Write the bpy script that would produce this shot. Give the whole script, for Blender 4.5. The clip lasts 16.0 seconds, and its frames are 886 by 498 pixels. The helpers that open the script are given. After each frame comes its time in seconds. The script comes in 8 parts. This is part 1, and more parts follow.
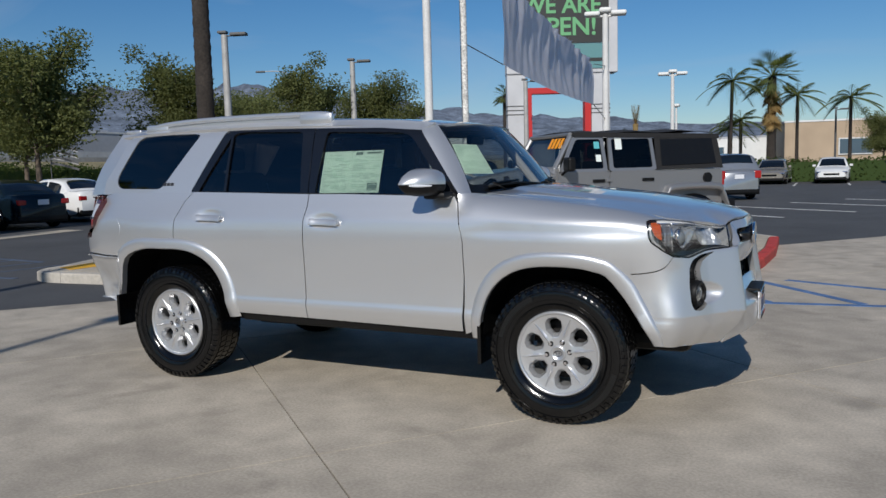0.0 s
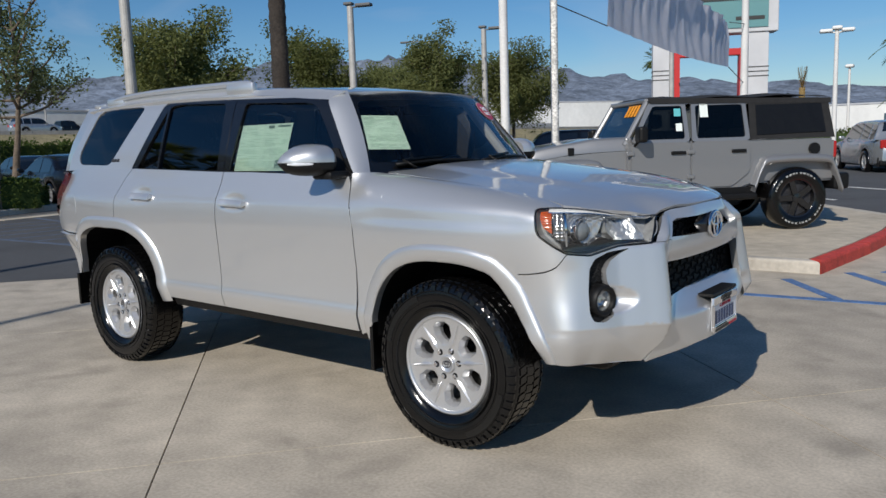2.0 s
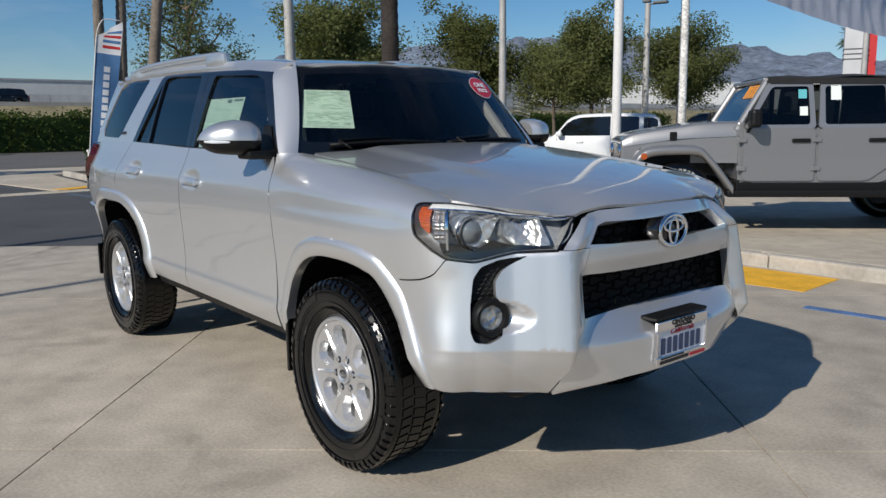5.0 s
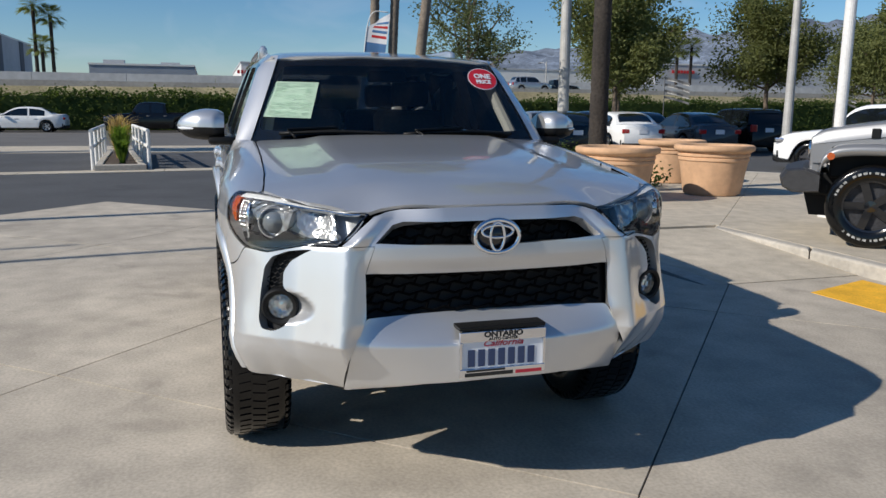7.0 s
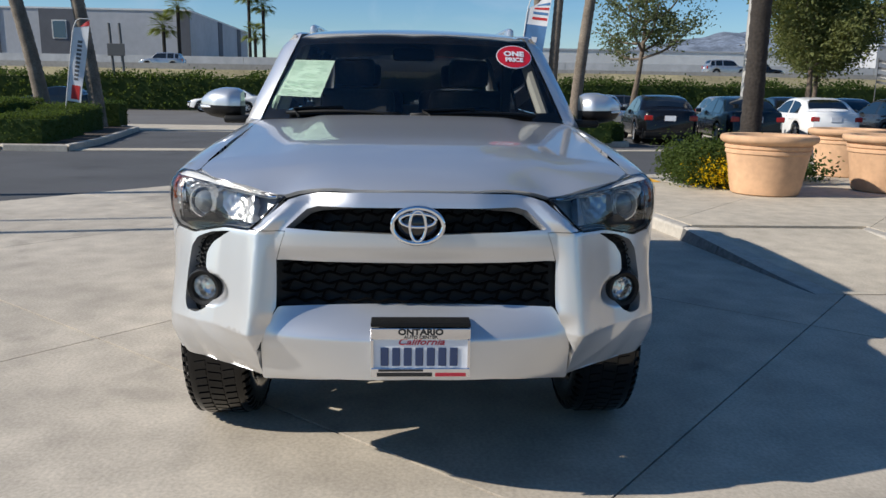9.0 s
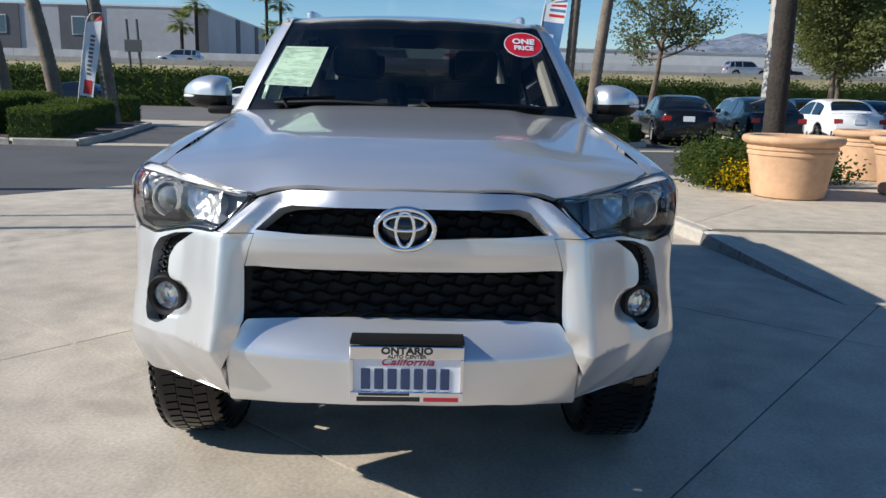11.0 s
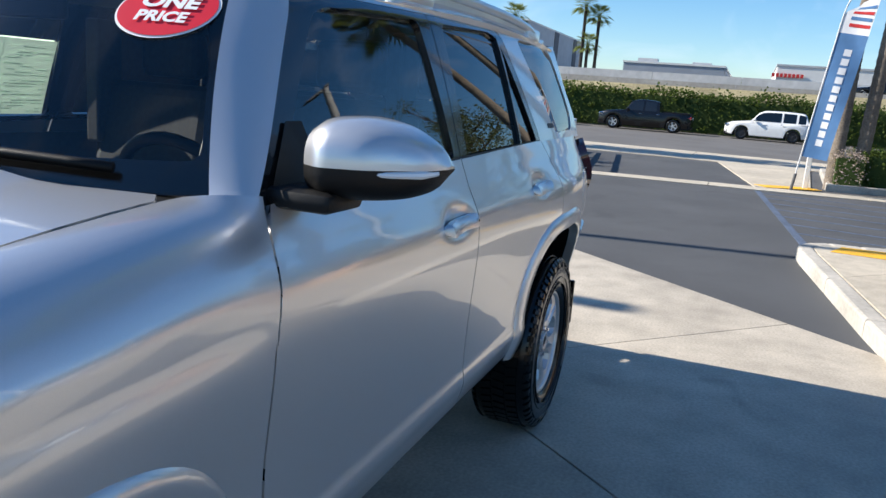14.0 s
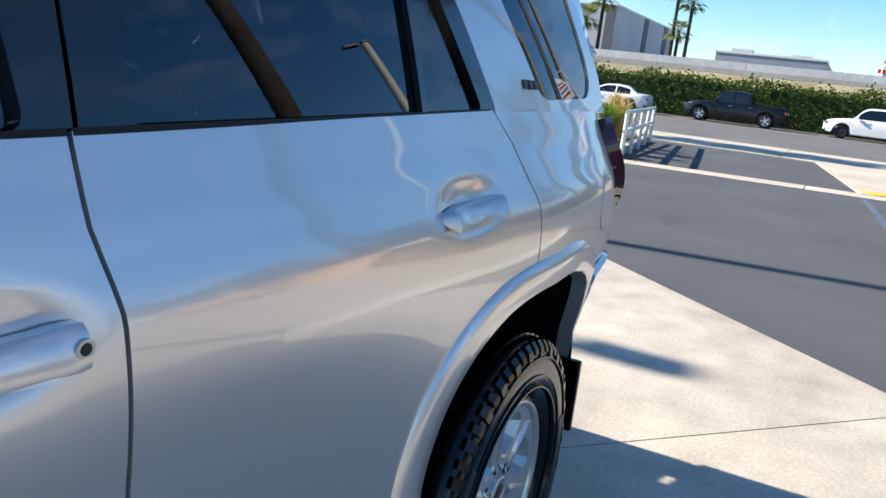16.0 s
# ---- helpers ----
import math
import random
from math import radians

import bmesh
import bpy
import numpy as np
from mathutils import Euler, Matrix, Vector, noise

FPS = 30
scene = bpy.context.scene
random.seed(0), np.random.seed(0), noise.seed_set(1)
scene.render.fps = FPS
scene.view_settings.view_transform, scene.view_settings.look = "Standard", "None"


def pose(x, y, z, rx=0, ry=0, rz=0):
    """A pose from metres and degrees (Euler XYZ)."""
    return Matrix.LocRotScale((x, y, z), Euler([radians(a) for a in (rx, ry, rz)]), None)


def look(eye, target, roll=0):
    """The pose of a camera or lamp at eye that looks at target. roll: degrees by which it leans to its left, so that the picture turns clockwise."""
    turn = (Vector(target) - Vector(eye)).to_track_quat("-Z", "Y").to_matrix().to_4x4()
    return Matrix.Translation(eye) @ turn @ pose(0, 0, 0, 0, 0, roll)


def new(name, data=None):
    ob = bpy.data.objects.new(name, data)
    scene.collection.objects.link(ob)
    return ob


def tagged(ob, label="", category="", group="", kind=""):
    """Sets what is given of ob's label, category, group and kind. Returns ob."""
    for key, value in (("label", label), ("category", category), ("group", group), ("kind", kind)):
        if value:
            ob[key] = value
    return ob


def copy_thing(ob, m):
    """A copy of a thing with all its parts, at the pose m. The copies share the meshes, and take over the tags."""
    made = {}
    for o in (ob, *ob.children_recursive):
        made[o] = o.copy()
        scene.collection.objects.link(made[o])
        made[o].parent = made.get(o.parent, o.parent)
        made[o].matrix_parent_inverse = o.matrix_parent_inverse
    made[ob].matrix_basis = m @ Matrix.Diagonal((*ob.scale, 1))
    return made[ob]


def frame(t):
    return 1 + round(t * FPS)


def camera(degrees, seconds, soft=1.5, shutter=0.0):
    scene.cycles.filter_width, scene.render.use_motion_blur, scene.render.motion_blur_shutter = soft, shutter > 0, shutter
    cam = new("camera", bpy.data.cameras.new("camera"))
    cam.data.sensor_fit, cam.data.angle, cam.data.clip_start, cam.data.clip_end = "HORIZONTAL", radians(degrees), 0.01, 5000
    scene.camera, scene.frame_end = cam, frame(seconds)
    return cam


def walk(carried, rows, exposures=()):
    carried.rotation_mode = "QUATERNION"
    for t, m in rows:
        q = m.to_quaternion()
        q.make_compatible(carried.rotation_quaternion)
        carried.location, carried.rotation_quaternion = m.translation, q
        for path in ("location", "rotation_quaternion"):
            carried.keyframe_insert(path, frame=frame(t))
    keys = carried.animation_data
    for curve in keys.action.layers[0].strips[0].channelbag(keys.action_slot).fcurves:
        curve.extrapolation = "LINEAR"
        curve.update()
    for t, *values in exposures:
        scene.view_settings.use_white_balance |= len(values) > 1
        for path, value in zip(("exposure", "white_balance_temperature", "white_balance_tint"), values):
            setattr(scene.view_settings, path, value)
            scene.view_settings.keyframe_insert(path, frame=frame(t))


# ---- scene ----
cam = camera(59.4, 16.0)
PATH = [
    (0, (2.705, -4.912, 1.417), (1.822, -3.13, 1.212), -1.6),
    (0.5, (3.023, -4.63, 1.416), (2.026, -2.911, 1.193), -1.8),
    (1, (3.258, -4.326, 1.405), (2.168, -2.666, 1.166), -1.9),
    (1.5, (3.403, -3.965, 1.411), (2.238, -2.361, 1.153), -1.9),
    (2, (3.556, -3.64, 1.406), (2.332, -2.082, 1.136), -1.9),
    (2.5, (3.563, -3.401, 1.405), (2.299, -1.877, 1.125), -2.0),
    (3, (3.461, -3.28, 1.403), (2.163, -1.786, 1.114), -2.0),
    (3.5, (3.433, -3.221, 1.397), (2.107, -1.754, 1.097), -1.9),
    (4, (3.581, -3.097, 1.385), (2.212, -1.671, 1.076), -1.5),
    (6.5, (4.685, -1.294, 1.412), (2.865, -0.534, 1.08), 0.4),
    (7, (4.85, -0.953, 1.422), (2.963, -0.389, 1.072), 0.5),
    (7.5, (4.872, -0.632, 1.416), (2.944, -0.247, 1.05), 0.5),
    (8, (4.817, -0.351, 1.42), (2.868, -0.113, 1.039), 0.6),
    (8.5, (4.791, -0.096, 1.418), (2.835, 0.036, 1.026), 0.5),
    (11, (4.468, 0.041, 1.37), (2.508, 0.102, 0.974), 1.4),
    (11.5, (4.203, 0.409, 1.389), (2.245, 0.466, 0.986), 2.1),
    (12, (3.829, 0.76, 1.396), (1.872, 0.788, 0.984), 3.1),
    (12.5, (3.434, 1.108, 1.434), (1.478, 0.978, 1.04), 3.8),
    (13, (3.022, 1.364, 1.471), (1.094, 0.992, 1.089), 4.0),
    (13.5, (2.489, 1.503, 1.495), (0.606, 0.953, 1.105), 4.4),
    (14, (1.971, 1.634, 1.483), (0.137, 0.945, 1.082), 4.4),
    (14.5, (1.444, 1.657, 1.442), (-0.356, 0.894, 1.023), 4.9),
    (15, (0.955, 1.698, 1.418), (-0.824, 0.892, 0.984), 5.2),
    (15.5, (0.543, 1.602, 1.392), (-1.222, 0.772, 0.948), 5.9),
    (16, (0.227, 1.467, 1.383), (-1.522, 0.612, 0.925), 6.6),
]
walk(cam, [(t, look(eye, target, roll)) for t, eye, target, roll in PATH],
     [(0, -0.30, 6050, 10), (2, -0.13, 6150, 10), (4, -0.12, 6200, 10), (7, 0.14, 6250, 10), (8.5, 0.32, 6250, 10), (11, 0.48, 6200, 10), (12.5, 0.68, 6300, 10), (13.5, 0.85, 6250, 10), (14.5, 1.12, 6250, 10), (16, 1.31, 6350, 10)])

# ---- world and sun ----
world = bpy.data.worlds.new("sky")
scene.world = world
world.use_nodes = True
wn, wl = world.node_tree.nodes, world.node_tree.links
sky = wn.new("ShaderNodeTexSky")
sky.sky_type = "NISHITA"
sky.sun_disc = False
sky.sun_elevation = radians(33.3)
SUN_TO = Vector((0.175, -1.0, 0.668)).normalized()
sky.sun_rotation = math.atan2(SUN_TO.x, SUN_TO.y)
sky.air_density, sky.dust_density, sky.ozone_density = 1.0, 0.15, 4.5
wn["Background"].inputs["Strength"].default_value = 0.083
# richer blue with thin streaks of high cloud
tone = wn.new("ShaderNodeHueSaturation")
tone.inputs["Saturation"].default_value = 1.22
wl.new(sky.outputs["Color"], tone.inputs["Color"])
wco, wmap, wnoise, wramp, wmix = (wn.new("ShaderNode" + k) for k in ("TexCoord", "Mapping", "TexNoise", "MapRange", "Mix"))
wmap.inputs["Rotation"].default_value = (0.0, 0.25, 0.9)
wmap.inputs["Scale"].default_value = (1.3, 4.5, 9.0)
wnoise.inputs["Scale"].default_value, wnoise.inputs["Detail"].default_value, wnoise.inputs["Distortion"].default_value = 1.6, 7, 0.8
wramp.inputs["From Min"].default_value, wramp.inputs["From Max"].default_value = 0.50, 0.85
wramp.inputs["To Max"].default_value = 0.28
wmix.data_type = "RGBA"
wmix.inputs[7].default_value = (6.5, 7.0, 7.8, 1)
wl.new(wco.outputs["Generated"], wmap.inputs["Vector"])
wl.new(wmap.outputs["Vector"], wnoise.inputs["Vector"])
wl.new(wnoise.outputs["Fac"], wramp.inputs["Value"])
wl.new(wramp.outputs["Result"], wmix.inputs["Factor"])
wl.new(tone.outputs["Color"], wmix.inputs[6])
wl.new(wmix.outputs[2], wn["Background"].inputs["Color"])
sun = new("sun", bpy.data.lights.new("sun", "SUN"))
sun.data.energy, sun.data.angle, sun.data.color = 4.65, radians(0.53), (1.0, 0.92, 0.80)
sun.matrix_world = look(SUN_TO * 50, (0, 0, 0))


# ---- materials ----
def material(name, base, rough=0.6, metal=0.0, coat=0.0, spec=0.5, grain=None, spots=None, bump=None, random_tint=0.0, fine=None, blots=None, **more):
    """Principled material; grain and spots: (scale, amount) of light and dark variation; bump: (scale, height)."""
    m = bpy.data.materials.new(name)
    m.use_nodes = True
    n, l = m.node_tree.nodes, m.node_tree.links
    p = n["Principled BSDF"]
    p.inputs["Roughness"].default_value, p.inputs["Metallic"].default_value = rough, metal
    p.inputs["Coat Weight"].default_value, p.inputs["Coat Roughness"].default_value = coat, 0.03
    p.inputs["Specular IOR Level"].default_value = spec
    p.inputs["Base Color"].default_value = (*base, 1)
    co = n.new("ShaderNodeTexCoord")
    out = None
    for kind in (grain, spots, fine):
        if not kind:
            continue
        tex = n.new("ShaderNodeTexNoise")
        tex.inputs["Scale"].default_value, tex.inputs["Detail"].default_value = kind[0], 6
        l.new(co.outputs["Object"], tex.inputs["Vector"])
        ramp = n.new("ShaderNodeMapRange")
        ramp.inputs["From Min"].default_value, ramp.inputs["From Max"].default_value = 0.3, 0.7
        ramp.inputs["To Min"].default_value, ramp.inputs["To Max"].default_value = 1 - kind[1], 1 + kind[1]
        l.new(tex.outputs["Fac"], ramp.inputs["Value"])
        mul = n.new("ShaderNodeMix")
        mul.data_type, mul.blend_type = "RGBA", "MULTIPLY"
        mul.inputs["Factor"].default_value = 1
        if out is None:
            mul.inputs[6].default_value = (*base, 1)
        else:
            l.new(out, mul.inputs[6])
        l.new(ramp.outputs["Result"], mul.inputs[7])
        out = mul.outputs[2]
    if blots:
        tex = n.new("ShaderNodeTexNoise")
        tex.inputs["Scale"].default_value, tex.inputs["Detail"].default_value, tex.inputs["Distortion"].default_value = blots[0], 3, 0.6
        l.new(co.outputs["Object"], tex.inputs["Vector"])
        ramp = n.new("ShaderNodeMapRange")
        ramp.inputs["From Min"].default_value, ramp.inputs["From Max"].default_value = 0.60, 0.72
        ramp.inputs["To Min"].default_value, ramp.inputs["To Max"].default_value = 1, 1 - blots[1]
        l.new(tex.outputs["Fac"], ramp.inputs["Value"])
        mul = n.new("ShaderNodeMix")
        mul.data_type, mul.blend_type = "RGBA", "MULTIPLY"
        mul.inputs["Factor"].default_value = 1
        l.new(out, mul.inputs[6])
        l.new(ramp.outputs["Result"], mul.inputs[7])
        out = mul.outputs[2]
    if random_tint:
        info = n.new("ShaderNodeObjectInfo")
        geo = n.new("ShaderNodeNewGeometry")
        add = n.new("ShaderNodeMath")
        add.operation = "ADD"
        l.new(info.outputs["Random"], add.inputs[0])
        l.new(geo.outputs["Random Per Island"], add.inputs[1])
        ramp = n.new("ShaderNodeMapRange")
        ramp.inputs["From Max"].default_value = 2.0
        ramp.inputs["To Min"].default_value, ramp.inputs["To Max"].default_value = 1 - random_tint, 1 + random_tint
        l.new(add.outputs[0], ramp.inputs["Value"])
        mul = n.new("ShaderNodeMix")
        mul.data_type, mul.blend_type = "RGBA", "MULTIPLY"
        mul.inputs["Factor"].default_value = 1
        if out is None:
            mul.inputs[6].default_value = (*base, 1)
        else:
            l.new(out, mul.inputs[6])
        l.new(ramp.outputs["Result"], mul.inputs[7])
        out = mul.outputs[2]
    if out is not None:
        l.new(out, p.inputs["Base Color"])
    if bump:
        tex = n.new("ShaderNodeTexNoise")
        tex.inputs["Scale"].default_value, tex.inputs["Detail"].default_value = bump[0], 5
        l.new(co.outputs["Object"], tex.inputs["Vector"])
        b = n.new("ShaderNodeBump")
        b.inputs["Strength"].default_value, b.inputs["Distance"].default_value = 1.0, bump[1]
        l.new(tex.outputs["Fac"], b.inputs["Height"])
        l.new(b.outputs["Normal"], p.inputs["Normal"])
    for key, value in more.items():
        p.inputs[key.replace("_", " ")].default_value = value
    return m


def glass(name, tint, gloss=1.0, rough=0.0, ior=1.53):
    """Thin pane: tinted see-through with a mirror coat by Fresnel."""
    m = bpy.data.materials.new(name)
    m.use_nodes = True
    n, l = m.node_tree.nodes, m.node_tree.links
    n.remove(n["Principled BSDF"])
    tr, gl, mix, fr = (n.new("ShaderNodeBsdf" + k) if k in ("Transparent", "Glossy") else n.new(k) for k in ("Transparent", "Glossy", "ShaderNodeMixShader", "ShaderNodeFresnel"))
    tr.inputs["Color"].default_value = (*tint, 1)
    gl.inputs["Roughness"].default_value = rough
    gl.inputs["Color"].default_value = (gloss, gloss, gloss, 1)
    fr.inputs["IOR"].default_value = ior
    l.new(fr.outputs["Fac"], mix.inputs["Fac"])
    l.new(tr.outputs["BSDF"], mix.inputs[1])
    l.new(gl.outputs["BSDF"], mix.inputs[2])
    l.new(mix.outputs["Shader"], n["Material Output"].inputs["Surface"])
    return m


SILVER = material("silver_metallic_paint", (0.635, 0.638, 0.642), 0.35, 0.70, coat=1.0, grain=(1400, 0.06))
SILVER.node_tree.nodes["Principled BSDF"].inputs["Coat IOR"].default_value = 1.65
BLACK_PLASTIC = material("black_plastic", (0.006, 0.006, 0.0063), 0.5, spec=0.25, bump=(600, 0.0004))
GLOSS_BLACK = material("gloss_black", (0.008, 0.008, 0.009), 0.12, coat=0.5)
RUBBER = material("tyre_rubber", (0.003, 0.003, 0.0032), 0.15, spec=0.42, grain=(30, 0.25), bump=(300, 0.0003))
ALLOY = material("alloy", (0.60, 0.60, 0.605), 0.32, 0.72, coat=0.3, grain=(200, 0.04))
CHROME = material("chrome", (0.8, 0.8, 0.82), 0.07, 1.0)
DARK_METAL = material("dark_metal", (0.05, 0.05, 0.055), 0.5, 0.6, grain=(40, 0.3))
AMBER = material("amber_lens", (0.40, 0.075, 0.01), 0.15, coat=1.0, grain=(120, 0.25))
RED_LENS = material("red_lens", (0.35, 0.012, 0.012), 0.12, coat=1.0, grain=(150, 0.2))
CLEAR_GLASS = glass("clear_glass", (0.93, 0.95, 0.95))
SCREEN_GLASS = glass("windscreen_glass", (0.74, 0.78, 0.77))
SIDE_GLASS = glass("side_glass", (0.45, 0.49, 0.49), ior=1.72)
PRIVACY_GLASS = glass("privacy_glass", (0.085, 0.092, 0.10), ior=1.72)
INTERIOR = material("dark_interior", (0.042, 0.042, 0.043), 0.75, grain=(60, 0.2))
INTERIOR_GREY = material("grey_headlining", (0.3, 0.29, 0.27), 0.9)
PAPER = material("pale_green_paper", (0.62, 0.78, 0.66), 0.7)
pn_, pl_ = PAPER.node_tree.nodes, PAPER.node_tree.links
glow, blend_ = pn_.new("ShaderNodeBsdfTranslucent"), pn_.new("ShaderNodeMixShader")
glow.inputs["Color"].default_value = (0.6, 0.75, 0.64, 1)
blend_.inputs["Fac"].default_value = 0.2
pl_.new(pn_["Principled BSDF"].outputs[0], blend_.inputs[1])
pl_.new(glow.outputs[0], blend_.inputs[2])
pl_.new(blend_.outputs[0], pn_["Material Output"].inputs["Surface"])
HEADER_INK = material("header_ink", (0.14, 0.20, 0.17), 0.8)
PAPER_INK = material("paper_ink", (0.42, 0.56, 0.47), 0.8)
WHITE_PAPER = material("white_paper", (0.75, 0.8, 0.76), 0.7)
STICKER_RED = material("red_sticker", (0.62, 0.015, 0.03), 0.35)
STICKER_WHITE = material("white_print", (0.85, 0.85, 0.85), 0.4)
PLATE_WHITE = material("plate_white", (0.72, 0.73, 0.76), 0.35)
PLATE_BLUE = material("plate_blue", (0.03, 0.05, 0.12), 0.4)
INK_BLACK = material("black_print", (0.012, 0.012, 0.012), 0.5)
INK_RED = material("red_print", (0.45, 0.02, 0.04), 0.5)
CONCRETE = material("concrete", (0.42, 0.37, 0.298), 0.8, grain=(0.55, 0.18), spots=(3.6, 0.16), fine=(60.0, 0.15), blots=(1.9, 0.22), bump=(160, 0.0006), random_tint=0.06)
KERB_CONCRETE = material("kerb_concrete", (0.42, 0.385, 0.33), 0.85, grain=(1.6, 0.18), spots=(22, 0.12), bump=(120, 0.0012))
PAVING = material("pavement_concrete", (0.45, 0.395, 0.31), 0.85, grain=(0.7, 0.14), spots=(6, 0.14), fine=(80, 0.14), bump=(140, 0.0009), random_tint=0.05)
ASPHALT = material("asphalt", (0.066, 0.067, 0.070), 0.9, blots=(1.1, 0.2), grain=(0.6, 0.18), spots=(160, 0.35), bump=(220, 0.002))
JOINT = material("joint_dirt", (0.03, 0.027, 0.023), 0.95)
DIRT = material("dry_ground", (0.22, 0.18, 0.12), 0.95, grain=(0.05, 0.3), spots=(1.5, 0.25))


# ---- building blocks ----
from mathutils.geometry import delaunay_2d_cdt


def thing(name, m=None, label="", category="", group="", kind=""):
    """An empty at a thing's base, which carries its parts."""
    ob = new(name)
    ob.empty_display_size = 0.2
    if m is not None:
        ob.matrix_world = m
    return tagged(ob, label, category, group, kind)


def mesh_of(name, verts, faces, mat, smooth=False, normals=None):
    me = bpy.data.meshes.new(name)
    me.from_pydata(verts, [], faces)
    me.materials.append(mat)
    if smooth:
        me.polygons.foreach_set("use_smooth", [True] * len(me.polygons))
    me.update()
    if normals is not None:
        me.normals_split_custom_set_from_vertices(normals)
    return me


def part(name, geo, mat, parent, label="", smooth=False):
    """Links a bmesh, a mesh, or (vertices, faces) as one mesh object under a thing or part."""
    if isinstance(geo, bmesh.types.BMesh):
        me = bpy.data.meshes.new(name)
        geo.to_mesh(me)
        geo.free()
        me.materials.append(mat)
        if smooth:
            me.polygons.foreach_set("use_smooth", [True] * len(me.polygons))
    elif isinstance(geo, tuple):
        me = mesh_of(name, geo[0], geo[1], mat, smooth)
    else:
        me = geo
    ob = new(name, me)
    ob.parent = parent
    return tagged(ob, label)


def autosmooth(me, degrees=35):
    me.polygons.foreach_set("use_smooth", [True] * len(me.polygons))
    me.set_sharp_from_angle(angle=radians(degrees))
    return me


def block(x0, x1, y0, y1, z0, z1, bevel=0.0, seg=2, m=None):
    bm = bmesh.new()
    bmesh.ops.create_cube(bm, size=1, matrix=Matrix.Translation(((x0 + x1) / 2, (y0 + y1) / 2, (z0 + z1) / 2)) @ Matrix.Diagonal((x1 - x0, y1 - y0, z1 - z0, 1)))
    if bevel:
        bmesh.ops.bevel(bm, geom=bm.edges[:], offset=bevel, segments=seg, affect="EDGES", profile=0.5)
    if m is not None:
        bm.transform(m)
    return bm


def rod(p, q, r, r2=None, n=12, caps=True):
    """A round bar from p to q."""
    p, q = Vector(p), Vector(q)
    bm = bmesh.new()
    d = q - p
    bmesh.ops.create_cone(bm, cap_ends=caps, segments=n, radius1=r, radius2=r if r2 is None else r2, depth=d.length,
                          matrix=Matrix.Translation((p + q) / 2) @ d.to_track_quat("Z", "Y").to_matrix().to_4x4())
    return bm


def lathe(profile, n=48, axis="z", closed=False):
    """(verts, faces) of a profile of (radius, height) turned round an axis."""
    v, f = [], []
    k = len(profile)
    for i in range(n):
        a = 2 * math.pi * i / n
        c, s = math.cos(a), math.sin(a)
        for r, h in profile:
            v.append((r * c, r * s, h) if axis == "z" else (r * c, h, r * s) if axis == "y" else (h, r * c, r * s))
    for i in range(n):
        j = (i + 1) % n
        for a in range(k if closed else k - 1):
            b = (a + 1) % k
            f.append((i * k + a, j * k + a, j * k + b, i * k + b))
    return v, f


def tube(points, r, n=10, closed=False):
    """(verts, faces) of a round tube along points; r: one radius or a list."""
    pts = [Vector(p) for p in points]
    k = len(pts)
    v, f = [], []
    up = Vector((0.123, 0.2, 1)).normalized()
    for i, p in enumerate(pts):
        a, b = pts[max(i - 1, 0)], pts[min(i + 1, k - 1)]
        if closed:
            a, b = pts[i - 1], pts[(i + 1) % k]
        t = (b - a).normalized()
        x = t.cross(up)
        if x.length < 1e-3:
            x = t.cross(Vector((1, 0, 0)))
        x.normalize()
        y = x.cross(t)
        rr = r[i] if isinstance(r, (list, tuple)) else r
        for j in range(n):
            w = 2 * math.pi * j / n
            v.append(tuple(p + x * (rr * math.cos(w)) + y * (rr * math.sin(w))))
    for i in range(k if closed else k - 1):
        o = (i + 1) % k
        for j in range(n):
            q = (j + 1) % n
            f.append((i * n + j, i * n + q, o * n + q, o * n + j))
    if not closed:
        f.append(tuple(range(n - 1, -1, -1)))
        f.append(tuple((k - 1) * n + j for j in range(n)))
    return v, f


def joined(*geos):
    """Several (verts, faces) as one."""
    v, f = [], []
    for gv, gf in geos:
        o = len(v)
        v.extend(gv)
        f.extend(tuple(i + o for i in face) for face in gf)
    return v, f


def geo_of(bm):
    bm.verts.index_update()
    out = [tuple(w.co) for w in bm.verts], [tuple(w.index for w in face.verts) for face in bm.faces]
    bm.free()
    return out


def moved(geo, m):
    return [tuple(m @ Vector(p)) for p in geo[0]], geo[1]


def mirrored(geo):
    return [(x, -y, z) for x, y, z in geo[0]], [tuple(reversed(f)) for f in geo[1]]


def smooth_line(points, per=8, closed=False):
    """A Catmull-Rom line through points."""
    pts = [Vector(p) for p in points]
    k = len(pts)
    out = []
    for i in range(k if closed else k - 1):
        a, b, c, d = (pts[(i - 1) % k] if closed or i else pts[0] * 2 - pts[1], pts[i], pts[(i + 1) % k],
                      pts[(i + 2) % k] if closed or i + 2 < k else pts[-1] * 2 - pts[-2])
        for j in range(per):
            t = j / per
            out.append(0.5 * ((2 * b) + (c - a) * t + (2 * a - 5 * b + 4 * c - d) * t * t + (3 * b - a - 3 * c + d) * t ** 3))
    if not closed:
        out.append(pts[-1])
    return [tuple(p) for p in out]


